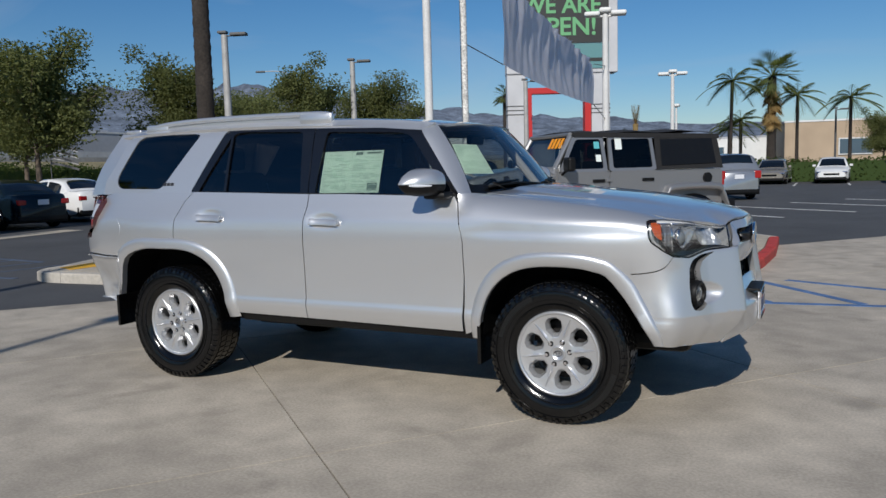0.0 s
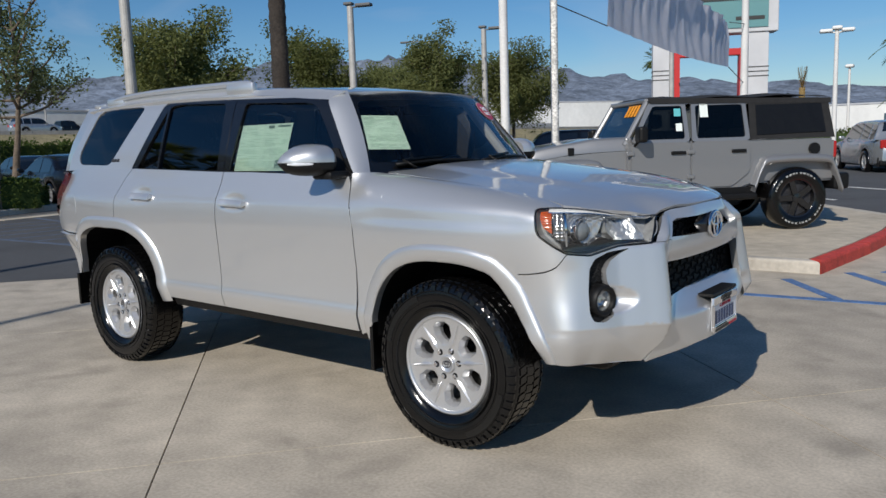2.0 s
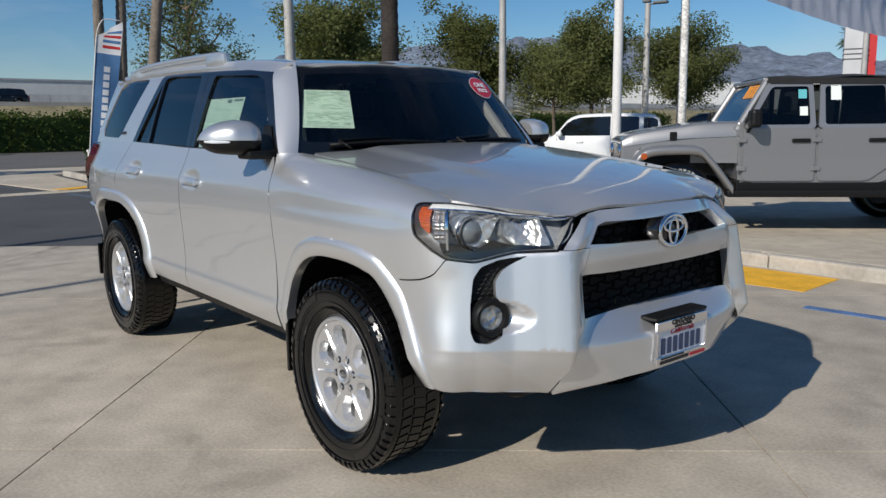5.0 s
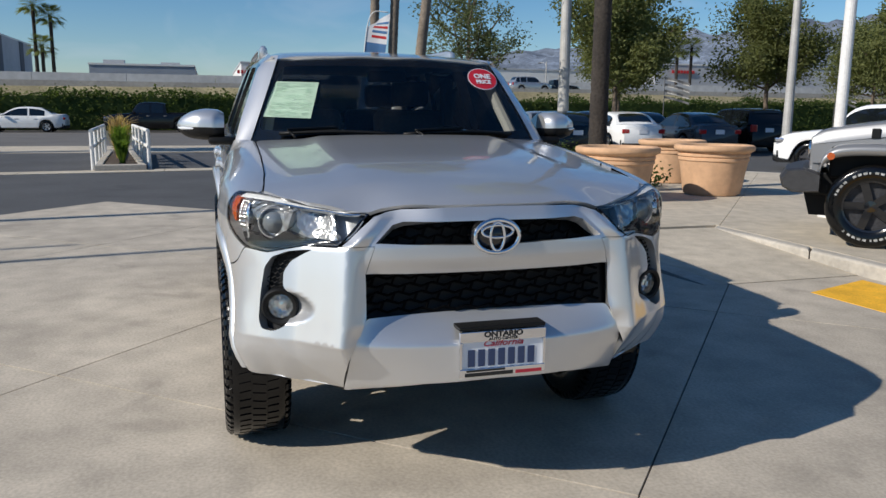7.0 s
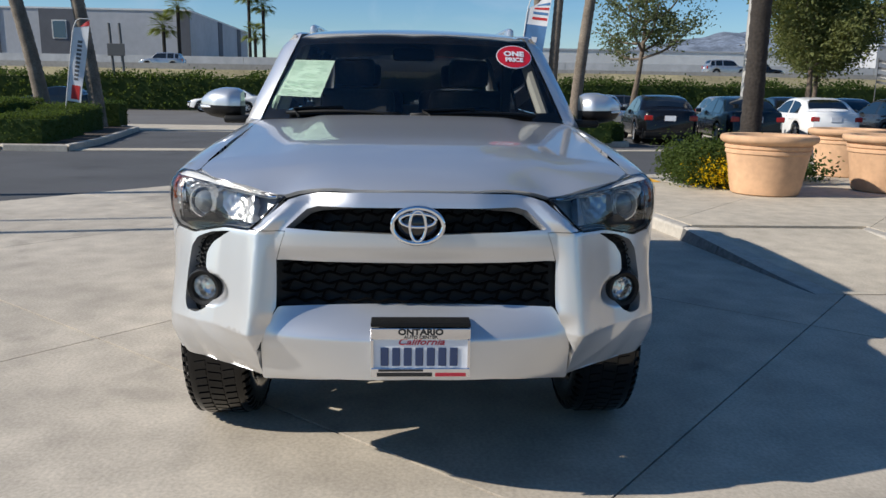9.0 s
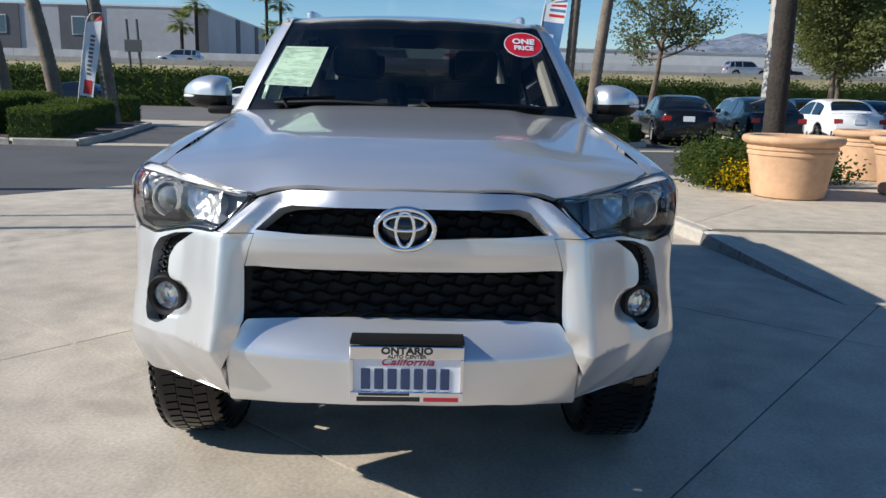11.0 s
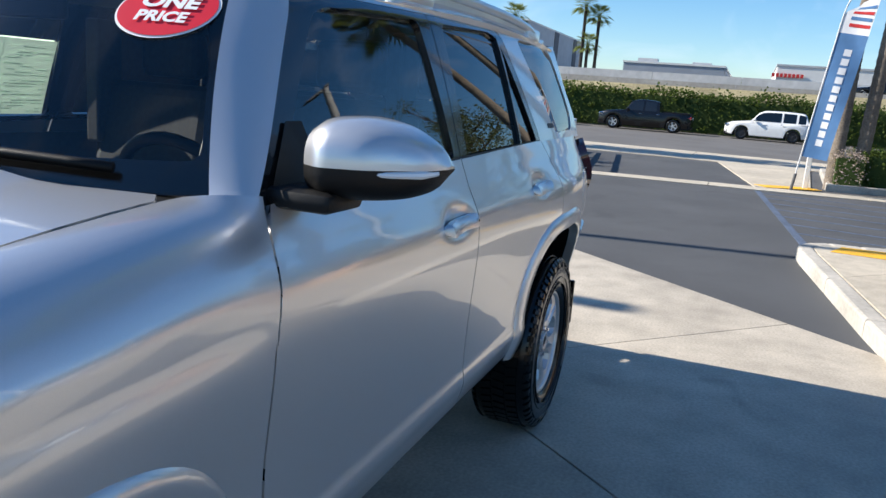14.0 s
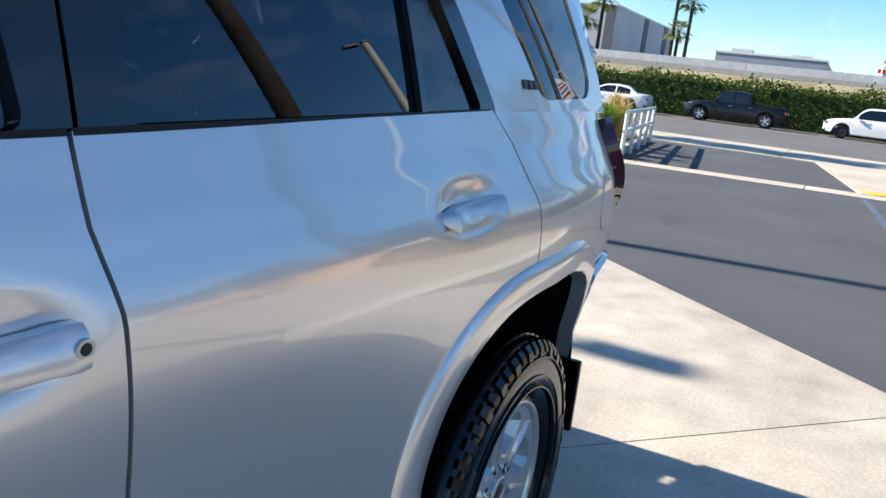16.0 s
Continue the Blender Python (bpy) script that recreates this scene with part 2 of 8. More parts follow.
def rounded(points, r=0.03, n=5):
    """A closed outline with its corners rounded; r: one radius or one for each corner."""
    out = []
    k = len(points)
    for i in range(k):
        p, a, b = Vector(points[i]), Vector(points[i - 1]), Vector(points[(i + 1) % k])
        rr = r[i] if isinstance(r, (list, tuple)) else r
        if rr <= 0:
            out.append(tuple(p))
            continue
        da, db = (a - p), (b - p)
        ra, rb = min(rr, da.length * 0.48), min(rr, db.length * 0.48)
        s, e = p + da.normalized() * ra, p + db.normalized() * rb
        for j in range(n + 1):
            t = j / n
            out.append(tuple(s * (1 - t) ** 2 + p * 2 * t * (1 - t) + e * t * t))
    return out


def inside(p, poly):
    x, y = p
    c = False
    for i in range(len(poly)):
        (x1, y1), (x2, y2) = poly[i - 1], poly[i]
        if (y1 > y) != (y2 > y) and x < (x2 - x1) * (y - y1) / (y2 - y1) + x1:
            c = not c
    return c


def resample(poly, step):
    out = []
    for i in range(len(poly)):
        a, b = Vector(poly[i]), Vector(poly[(i + 1) % len(poly)])
        k = max(1, int((b - a).length / step))
        out.extend(tuple(a.lerp(b, j / k)) for j in range(k))
    return out


def sheet_geo(outline, surf, res=0.04, holes=(), lip=0.0, flip=False, creases=()):
    """A sheet of metal: a flat outline with holes, laid on the surface surf(u, v), its edges turned in by lip.
    Returns vertices, faces and the vertices' normals."""
    loops = [resample(outline, res)] + [resample(h, res) for h in holes]
    pts, edges = [], []
    for lp in loops:
        o = len(pts)
        pts.extend(Vector(p) for p in lp)
        edges.extend((o + i, o + (i + 1) % len(lp)) for i in range(len(lp)))
    for cr in creases:
        o = len(pts)
        run = [Vector(cr[0])]
        for a, b in zip(cr[:-1], cr[1:]):
            k = max(1, int((Vector(b) - Vector(a)).length / (res * 0.7)))
            run.extend(Vector(a).lerp(Vector(b), (j + 1) / k) for j in range(k))
        run = [q for q in run if inside(q, outline) and not any(inside(q, h) for h in holes)]
        keep = []
        for q in run:
            if min((q - e).length for e in pts) > res * 0.4:
                keep.append(q)
        pts.extend(keep)
        edges.extend((o + i, o + i + 1) for i in range(len(keep) - 1) if (keep[i] - keep[i + 1]).length < res * 1.6)
    us, vs = [p[0] for p in outline], [p[1] for p in outline]
    nb = len(pts)
    grid = np.array([tuple(p) for p in pts])
    for i in range(int((max(us) - min(us)) / res) + 1):
        for j in range(int((max(vs) - min(vs)) / res) + 1):
            p = (min(us) + (i + 0.5) * res, min(vs) + (j + 0.5) * res)
            if ((grid[:nb, 0] - p[0]) ** 2 + (grid[:nb, 1] - p[1]) ** 2).min() < (res * 0.45) ** 2:
                continue
            if inside(p, outline) and not any(inside(p, h) for h in holes):
                pts.append(Vector(p))
    v2, e2, f2, _, _, _ = delaunay_2d_cdt(pts, edges, [], 0, 1e-6)
    faces = []
    for f in f2:
        c = sum((v2[i] for i in f), Vector((0, 0))) / len(f)
        if inside(c, outline) and not any(inside(c, h) for h in holes):
            faces.append(tuple(f))
    P = [Vector(surf(p[0], p[1])) for p in v2]
    N = []
    h = 0.004
    for p in v2:
        du = Vector(surf(p[0] + h, p[1])) - Vector(surf(p[0] - h, p[1]))
        dv = Vector(surf(p[0], p[1] + h)) - Vector(surf(p[0], p[1] - h))
        nn = du.cross(dv)
        nn = nn.normalized() if nn.length > 1e-9 else Vector((0, 0, 1))
        N.append(-nn if flip else nn)
    if flip:
        faces = [tuple(reversed(f)) for f in faces]
    if lip:
        count = {}
        for f in faces:
            for i in range(len(f)):
                a, b = f[i - 1], f[i]
                count[(a, b)] = count.get((a, b), 0) + 1
        border = [(a, b) for (a, b) in count if (b, a) not in count]
        ring, top = {}, {}
        for a, b in border:
            for i in (a, b):
                if i not in ring:
                    top[i] = len(P)
                    P.append(P[i].copy())
                    N.append(N[i])
                    ring[i] = len(P)
                    P.append(P[i] - N[i] * lip)
                    N.append(N[i])
        for a, b in border:
            e = (P[b] - P[a])
            nn = e.cross(N[a])
            nn = nn.normalized() if nn.length > 1e-9 else N[a]
            for i in (a, b):
                N[top[i]] = nn
                N[ring[i]] = nn
            faces.append((top[b], top[a], ring[a], ring[b]))
    return [tuple(p) for p in P], faces, [tuple(q) for q in N]


def sheet(name, mat, parent, outline, surf, res=0.04, holes=(), lip=0.0, flip=False, label=""):
    v, f, nrm = sheet_geo(outline, surf, res, holes, lip, flip)
    return part(name, mesh_of(name, v, f, mat, True, nrm), mat, parent, label)


def curve_of(points):
    """A smooth function through (x, y) points, for x in rising order."""
    xs, ys = np.array([p[0] for p in points], float), np.array([p[1] for p in points], float)
    h = np.diff(xs)
    dl = np.diff(ys) / h
    m = np.zeros(len(xs))
    m[0], m[-1] = dl[0], dl[-1]
    for i in range(1, len(xs) - 1):
        if dl[i - 1] * dl[i] > 0:
            w1, w2 = 2 * h[i] + h[i - 1], h[i] + 2 * h[i - 1]
            m[i] = (w1 + w2) / (w1 / dl[i - 1] + w2 / dl[i])

    def at(x):
        if x <= xs[0]:
            return float(ys[0] + m[0] * (x - xs[0]))
        if x >= xs[-1]:
            return float(ys[-1] + m[-1] * (x - xs[-1]))
        i = int(np.searchsorted(xs, x) - 1)
        t = (x - xs[i]) / h[i]
        return float((1 + 2 * t) * (1 - t) ** 2 * ys[i] + t * (1 - t) ** 2 * h[i] * m[i] + t * t * (3 - 2 * t) * ys[i + 1] + t * t * (t - 1) * h[i] * m[i + 1])
    return at


def step01(x, a, b):
    t = min(1, max(0, (x - a) / (b - a)))
    return t * t * (3 - 2 * t)


def words(text, size, mat, parent, m, name="lettering", depth=0.001, align="CENTER", shear=0.0, bold=0.0, squeeze=1.0):
    """Lettering in the built-in font as a mesh, lying in the x-y plane of m."""
    cu = bpy.data.curves.new(name, "FONT")
    cu.body, cu.size, cu.align_x, cu.align_y, cu.extrude, cu.shear, cu.offset = text, size, align, "CENTER", depth, shear, bold
    cu.resolution_u = 3
    tmp = bpy.data.objects.new(name, cu)
    scene.collection.objects.link(tmp)
    me = bpy.data.meshes.new_from_object(tmp.evaluated_get(bpy.context.evaluated_depsgraph_get()))
    bpy.data.objects.remove(tmp)
    me.name = name
    me.materials.clear()
    me.materials.append(mat)
    me.transform(m @ Matrix.Diagonal((squeeze, 1, 1, 1)))
    ob = new(name, me)
    ob.parent = parent
    return ob


# ---- ground ----
LOT_D = Vector((0.755, -0.656)).normalized()
LOT_N = Vector((-LOT_D.y, LOT_D.x))
KERB_H = 0.13


def lot(a, b):
    """A place on the plan from the lot's own two directions."""
    p = LOT_D * a + LOT_N * b
    return p.x, p.y


def flat(poly, z0, z1):
    """A plate with the given plan: (verts, faces)."""
    k = len(poly)
    v = [(x, y, z1) for x, y in poly] + [(x, y, z0) for x, y in poly]
    f = [tuple(range(k)), tuple(range(2 * k - 1, k - 1, -1))]
    f += [(i, k + i, k + (i + 1) % k, (i + 1) % k) for i in range(k)]
    return v, f


def plate(name, poly, z0, z1, mat, parent=None, label="", kind="", bevel=0.0):
    area = sum(poly[i - 1][0] * poly[i][1] - poly[i][0] * poly[i - 1][1] for i in range(len(poly)))
    poly = poly if area > 0 else poly[::-1]
    v, f = flat(poly, z0, z1)
    me = mesh_of(name, v, f, mat)
    if bevel:
        bm = bmesh.new()
        bm.from_mesh(me)
        edges = [e for e in bm.edges if all(w.co.z > z1 - 1e-5 for w in e.verts)]
        bmesh.ops.bevel(bm, geom=edges, offset=bevel, segments=2, affect="EDGES", profile=0.5)
        bm.to_mesh(me)
        bm.free()
    ob = new(name, me)
    ob.parent = parent
    return tagged(ob, label, kind=kind)


def ring_sheet(name, mat, z, radii, n=64):
    v, f = [(0, 0, z)], []
    for r in radii:
        v += [(r * math.cos(2 * math.pi * i / n), r * math.sin(2 * math.pi * i / n), z) for i in range(n)]
    f += [(0, 1 + i, 1 + (i + 1) % n) for i in range(n)]
    for k in range(len(radii) - 1):
        f += [(1 + k * n + i, 1 + (k + 1) * n + i, 1 + (k + 1) * n + (i + 1) % n, 1 + k * n + (i + 1) % n) for i in range(n)]
    return new(name, mesh_of(name, v, f, mat))


ground = tagged(ring_sheet("ground", DIRT, -0.05, (40, 120, 400, 1500, 4500)), "dry earth that reaches to the far hills", kind="structure")
road = plate("road", [(-52, -160), (-52, 160), (45, 160), (45, -160)], -0.045, -0.012, ASPHALT, label="worn grey asphalt of the car lot and street", kind="structure")

# ---- the parked four-wheel drive: surfaces ----
PLAN = smooth_line([(2.315, 0), (2.312, 0.2), (2.295, 0.40), (2.262, 0.50), (2.20, 0.585), (2.13, 0.675), (2.055, 0.786), (1.93, 0.880), (1.65, 0.900), (1.2, 0.900), (0.6, 0.90), (-0.2, 0.90),
                    (-1.0, 0.902), (-1.5, 0.902), (-1.95, 0.888), (-2.22, 0.855), (-2.40, 0.76), (-2.47, 0.5), (-2.48, 0.0)], 16)
PLAN_L = [0.0]
for i in range(1, len(PLAN)):
    PLAN_L.append(PLAN_L[-1] + math.dist(PLAN[i], PLAN[i - 1]))
PX, PY, PS = np.array([p[0] for p in PLAN]), np.array([p[1] for p in PLAN]), np.array(PLAN_L)
front_profile = curve_of([(0.40, -0.16), (0.45, -0.06), (0.5, 0.01), (0.58, 0.045), (0.66, 0.03), (0.75, -0.005), (0.86, -0.018), (0.92, 0.001), (0.97, -0.002), (1.04, -0.006), (1.09, -0.026), (1.12, -0.05), (1.16, -0.12), (1.22, -0.30)])
side_profile = curve_of([(0.42, -0.055), (0.47, -0.034), (0.53, -0.014), (0.568, -0.0065), (0.585, -0.0075), (0.612, -0.0125), (0.65, -0.0125), (0.75, -0.009), (0.9, 0.001), (1.02, 0.008), (1.10, 0.003), (1.18, -0.025), (1.24, -0.051), (1.30, -0.075)])
hood_edge = curve_of([(0.7, 1.285), (1.0, 1.262), (1.4, 1.222), (1.7, 1.186), (1.92, 1.148), (2.05, 1.126), (2.15, 1.104), (2.25, 1.085)])
ARCH_F, ARCH_R, ARCH_Z = 1.405, -1.40, 0.40


def s_of_x(x):
    """Length along the plan line at which its side reaches x."""
    return float(np.interp(-x, -PX, PS))


def on_plan(s):
    s = max(0.0, min(s, PLAN_L[-1]))
    x, y = float(np.interp(s, PS, PX)), float(np.interp(s, PS, PY))
    a, b = max(0.0, s - 0.03), min(PLAN_L[-1], s + 0.03)
    t = Vector((np.interp(b, PS, PX) - np.interp(a, PS, PX), np.interp(b, PS, PY) - np.interp(a, PS, PY))).normalized()
    return x, y, -t.y * -1, -t.x


KNEE = 0.625


def wrap(s, w, off=0.0):
    """The car's lower body, left half: s runs from the middle of the nose along the side, w upwards."""
    x, y, nx, ny = on_plan(s)
    fx, fy = nx * nx, ny * ny
    top = hood_edge(x)
    w0 = 1.06
    blend = step01(x, 0.78, 0.92) * step01(s, 0.36, 0.52)
    if w <= w0 or blend <= 0:
        z, roll = w, 0.0
    else:
        th = (w - w0) / 0.22 * math.pi / 2
        zr = w0 + (top - w0) * math.sin(min(th, 1.6))
        z = w + (zr - w) * blend
        roll = -0.165 * (1 - math.cos(min(th, 1.6))) * blend
    sp = side_profile(w)
    if w > w0:
        sp = sp * (1 - blend) + side_profile(w0) * blend
    d = fx * front_profile(z if x > 1.6 else min(z, 1.0)) * step01(x, 1.0, 2.0) + fy * sp + fy * roll
    # wings swell over the wheels, waist between them
    d += 0.026 * math.exp(-((x - 1.45) / 0.42) ** 2) * step01(z, 0.75, 0.95) * (1 - 0.6 * step01(z, 1.08, 1.2)) * fy
    d += 0.018 * math.exp(-((x + 1.45) / 0.45) ** 2) * step01(z, 0.7, 0.95) * (1 - step01(z, 1.05, 1.25)) * fy
    # crease that runs along the wing below the bonnet line
    d -= 0.010 * math.exp(-((z - 1.07) / 0.035) ** 2) * step01(x, 0.8, 1.1) * (1 - step01(x, 1.75, 1.95)) * fy
    # tusk beside the grille, the hollow inboard of the fog lamp, the plate between them and the lower edge that leans back
    if x > 1.8:
        zz = max(z, KNEE) if s > 0.44 else z
        d += fx * (front_profile(zz) - front_profile(z)) * step01(x, 1.0, 2.0)
        dn = 1 - step01(z, 1.05, 1.085)
        ridge = 0.512 - 0.112 * min(1.0, max(0.0, (z - 0.955) / 0.105))
        outer = 0.20 - 0.15 * step01(z, 0.945, 0.985)
        d += (0.030 - 0.012 * step01(z, 0.97, 1.05)) * max(0.0, 1 - abs(s - ridge) / (0.045 if s < ridge else outer)) * dn
        q = ((s - 0.80) / (0.175 if s < 0.80 else 0.05)) ** 2 + ((z - 0.735) / 0.062) ** 2
        if q < 1:
            d -= 0.040 * (1 - q * q) ** 2
        d += 0.035 * (1 - step01(zz, 0.60, 0.97)) * step01(s, 0.42, 0.52) * (1 - step01(s, 0.88, 1.22))
        weight = step01(s, 0.43, 0.50) * (1 - step01(s, 0.84, 1.06)) * (1 - step01(z, 0.955, 1.0))
        if weight > 0:
            now = fx * front_profile(zz) * step01(x, 1.0, 2.0) + 0.035 * (1 - step01(zz, 0.60, 0.97)) * (1 - step01(s, 0.88, 1.22))
            d += (0.072 * (0.955 - zz) / 0.375 - now) * weight
        d -= 0.034 * step01(s, 0.42, 0.47) * (1 - step01(s, 0.484, 0.512)) * (1 - step01(z, 0.63, 0.70))
        if s > 0.44 and z < KNEE:
            soft, fall = step01(s, 0.60, 0.80), KNEE - z
            fall = fall * (1 - soft) + fall * fall / 0.19 * soft
            crease = 0.445 + 0.205 * min(1.0, max(0.0, (s - 0.57) / 0.27))
            d -= (0.62 - 0.32 * step01(s, 0.50, 0.80) - 0.22 * step01(s, 0.80, 1.15)) * fall
            d -= 0.22 * max(0.0, crease - z) * (1 - step01(s, 0.80, 1.0))
    if x < -1.9:
        d -= fx * 0.22 * max(0.0, z - 0.86) + 0.032 * step01(-x, 1.95, 2.3) * step01(z, 0.95, 1.3) * fy + 0.085 * step01(-x, 1.84, 2.15) * (1 - step01(z, 0.62, 0.92)) * fy + 0.06 * step01(-x, 2.02, 2.3) * (1 - step01(z, 0.50, 0.86))
    # dished grips round the door handles
    for hx, hz in ((-0.108, 1.112), (-1.045, 1.137)):
        if abs(x - hx) < 0.25:
            d -= 0.018 * math.exp(-(((x - hx) / 0.105) ** 2 + ((z - hz - 0.004) / 0.040) ** 2) ** 1.7)
    d += off
    if x > 1.8:
        x -= 0.055 * step01(z, 0.955, 1.085) * step01(s, 0.18, 0.40) * (1 - step01(s, 0.55, 0.8))
    return x + nx * d, y + ny * d, z


def side(x, w, off=0.0):
    return wrap(s_of_x(x), w, off)


def on_nose(x, y, z):
    """The place (s, w) on the lower body that lies nearest to a point of the left half."""
    best, step = (0.8, 0.8), 0.04
    cells = [(0.02 + 0.04 * i, 0.42 + 0.04 * j) for i in range(56) for j in range(23)]
    for _ in range(6):
        best = min(cells, key=lambda c: (Vector(wrap(*c)) - Vector((x, y, z))).length)
        step /= 2.5
        cells = [(best[0] + step * i, best[1] + step * j) for i in range(-3, 4) for j in range(-3, 4)]
    return best


upper_top = curve_of([(-2.3, 1.70), (-2.0, 1.745), (-1.4, 1.765), (-0.7, 1.755), (0.0, 1.735), (0.45, 1.70), (0.9, 1.64)])


def cabin(x, z, off=0.0):
    """The side of the cabin above the belt, left half."""
    y = 0.822 - 0.30 * (z - 1.29) - 0.16 * (z - 1.29) ** 2
    y -= 0.035 * step01(-x, 1.5, 2.4) + 0.03 * step01(x, 0.3, 0.9) * step01(z, 1.3, 1.7)
    y -= 0.04 * step01(z, upper_top(x) - 0.07, upper_top(x) + 0.02)
    return x, y + off, z


hood_mid = curve_of([(0.9, 1.308), (1.06, 1.298), (1.4, 1.262), (1.8, 1.218), (2.0, 1.19), (2.12, 1.168), (2.2, 1.146), (2.25, 1.127), (2.285, 1.107), (2.33, 1.07)])
hood_drop = curve_of([(0.9, 0.03), (1.4, 0.037), (1.75, 0.045), (1.93, 0.047), (2.05, 0.043), (2.2, 0.040)])


def hood(x, y, off=0.0):
    a = abs(y)
    z = hood_mid(x + 0.30 * a * a * step01(x, 1.85, 2.15)) - hood_drop(x) * (a / 0.735) ** 2.4
    z += 0.012 * (1 - step01(a, 0.42, 0.54)) * step01(2.15 - x, 0.0, 0.5) - 0.006 - 0.024 * math.exp(-((a - 0.46) / 0.11) ** 2) * step01(x, 2.04, 2.2)
    return x, y, z + off


def screen_x(y, z):
    q = z - 1.4
    return 0.928 - 0.80 * q - 0.45 * q * q - 0.33 * y * y


def screen(y, z, off=0.0):
    return screen_x(y, z) + off * 0.7, y, z + off * 0.7


roof_z = curve_of([(-2.3, 1.745), (-2.1, 1.775), (-1.6, 1.805), (-1.0, 1.81), (-0.3, 1.79), (0.2, 1.76), (0.5, 1.728), (0.72, 1.695)])


def roof(x, y, off=0.0):
    a = abs(y) / 0.66
    return x, y, roof_z(x) - 0.03 * a ** 2 - 0.045 * step01(a, 0.8, 1.05) + off


def arch(cx, rx, rz, z0, a0, a1, n=24):
    """Points round a wheel arch of squared-off shape."""
    out = []
    for i in range(n + 1):
        a = radians(a0 + (a1 - a0) * i / n)
        c, s = math.cos(a), math.sin(a)
        k = (abs(c) ** 2.6 + abs(s) ** 2.6) ** (-1 / 2.6)
        out.append((cx + rx * k * c, z0 + rz * k * s))
    return out


suv = thing("sport_utility_car", None, "silver metallic off-road car parked on pale concrete", "car")


def both(name, mat, outline, surf, parent=None, **kw):
    """A sheet on the left side and its mirror image on the right."""
    label = kw.pop("label", "")
    parent = parent or suv
    pair = parent if isinstance(parent, tuple) else (parent, parent)
    v, f, nrm = sheet_geo(outline, surf, **kw)
    left = part(name, mesh_of(name, v, f, mat, True, nrm), mat, pair[0], label)
    v2, f2 = mirrored((v, f))
    right = part(name, mesh_of(name, v2, f2, mat, True, [(a, -b, c) for a, b, c in nrm]), mat, pair[1], label)
    return left, right


def twin(name, geo, mat, parent=None, smooth=False, label=""):
    pair = parent if isinstance(parent, tuple) else (parent or suv, parent or suv)
    obs = []
    for g, p in ((geo, pair[0]), (mirrored(geo), pair[1])):
        me = mesh_of(name, g[0], g[1], mat)
        if smooth:
            autosmooth(me, 40)
        obs.append(part(name, me, mat, p, label))
    return tuple(obs)


# wings, doors and quarter panels; gaps of 6 mm between them
G = 0.003
af_in = arch(ARCH_F, 0.475, 0.475, ARCH_Z, 4, 184)
# outline of the headlamp and the seam between wing and bumper
lamp_top = [on_nose(*p) for p in ((2.216, 0.432, 1.062), (2.165, 0.532, 1.082), (2.108, 0.632, 1.099), (2.040, 0.717, 1.111), (1.960, 0.790, 1.121))]
lamp_out = [(1.072, 1.165), (1.064, 1.09), (1.060, 1.04), (1.048, 1.012), (0.990, 0.968), (0.938, 0.937)]
lamp_low = [(0.84, 0.926), (0.785, 0.938), (0.70, 0.956), (0.556, 0.963)]
hl_raw = lamp_top + lamp_out + lamp_low
hl = rounded(hl_raw, [0.003, 0.02, 0.02, 0.02, 0.02, 0.022, 0.018, 0.014, 0.012, 0.012, 0.016, 0.014, 0.012, 0.02, 0.004], 4)


def grown(points, by):
    """An outline moved outwards by a small distance."""
    out = []
    area = sum(points[i - 1][0] * points[i][1] - points[i][0] * points[i - 1][1] for i in range(len(points)))
    for i, p in enumerate(points):
        a, b = Vector(points[i - 1]), Vector(points[(i + 1) % len(points)])
        t = ((Vector(p) - a).normalized() + (b - Vector(p)).normalized()).normalized()
        nrm = Vector((t.y, -t.x)) * (1 if area > 0 else -1)
        out.append((p[0] + nrm.x * by, p[1] + nrm.y * by))
    return out


hl_gap = grown(hl, 0.004)
i_top, i_out = (5 * i + 2 for i in (4, 10))
gap_out = hl_gap[i_top + 1:i_out + 1]
SX = s_of_x
seam = [tuple(p) for p in smooth_line([(0.944, 0.928), (0.962, 0.904), (0.985, 0.880), (1.03, 0.861), (1.10, 0.849), (SX(1.80), 0.845)], 3)]
wing = [(SX(0.83 + G), 0.455), (SX(0.845 + G), 0.8), (SX(0.845 + G), 1.0), (SX(0.80 + G), 1.215), (SX(0.79), 1.27), *[on_nose(x, y + 0.0055, hood(x, y)[2] - 0.002) for x, y in ((0.96, 0.738), (1.2, 0.739), (1.4, 0.740), (1.6, 0.747), (1.75, 0.752), (1.88, 0.763))], (hl_gap[i_top][0] + 0.006, min(1.272, hl_gap[i_top][1] + 0.025)), hl_gap[i_top]] \
    + gap_out + [(s, w + 0.003) for s, w in seam] + [(SX(x), w) for x, w in af_in if w > 0.455 and x < 1.80]
both("front_wing", SILVER, wing, lambda s, w: wrap(s, w), res=0.025, lip=0.02)
fdoor = [(0.82 - G, 0.47), (0.845 - G, 0.8), (0.845 - G, 1.0), (0.80 - G, 1.215), (0.775, 1.255), (0.3, 1.27), (-0.26 + G, 1.285), (-0.255 + G, 1.2), (-0.268 + G, 1.12), (-0.274 + G, 0.9), (-0.282 + G, 0.485)]
fdoor_l, fdoor_r = both("front_door", SILVER, fdoor, lambda u, v: side(u, v), res=0.013, lip=0.02, flip=True)
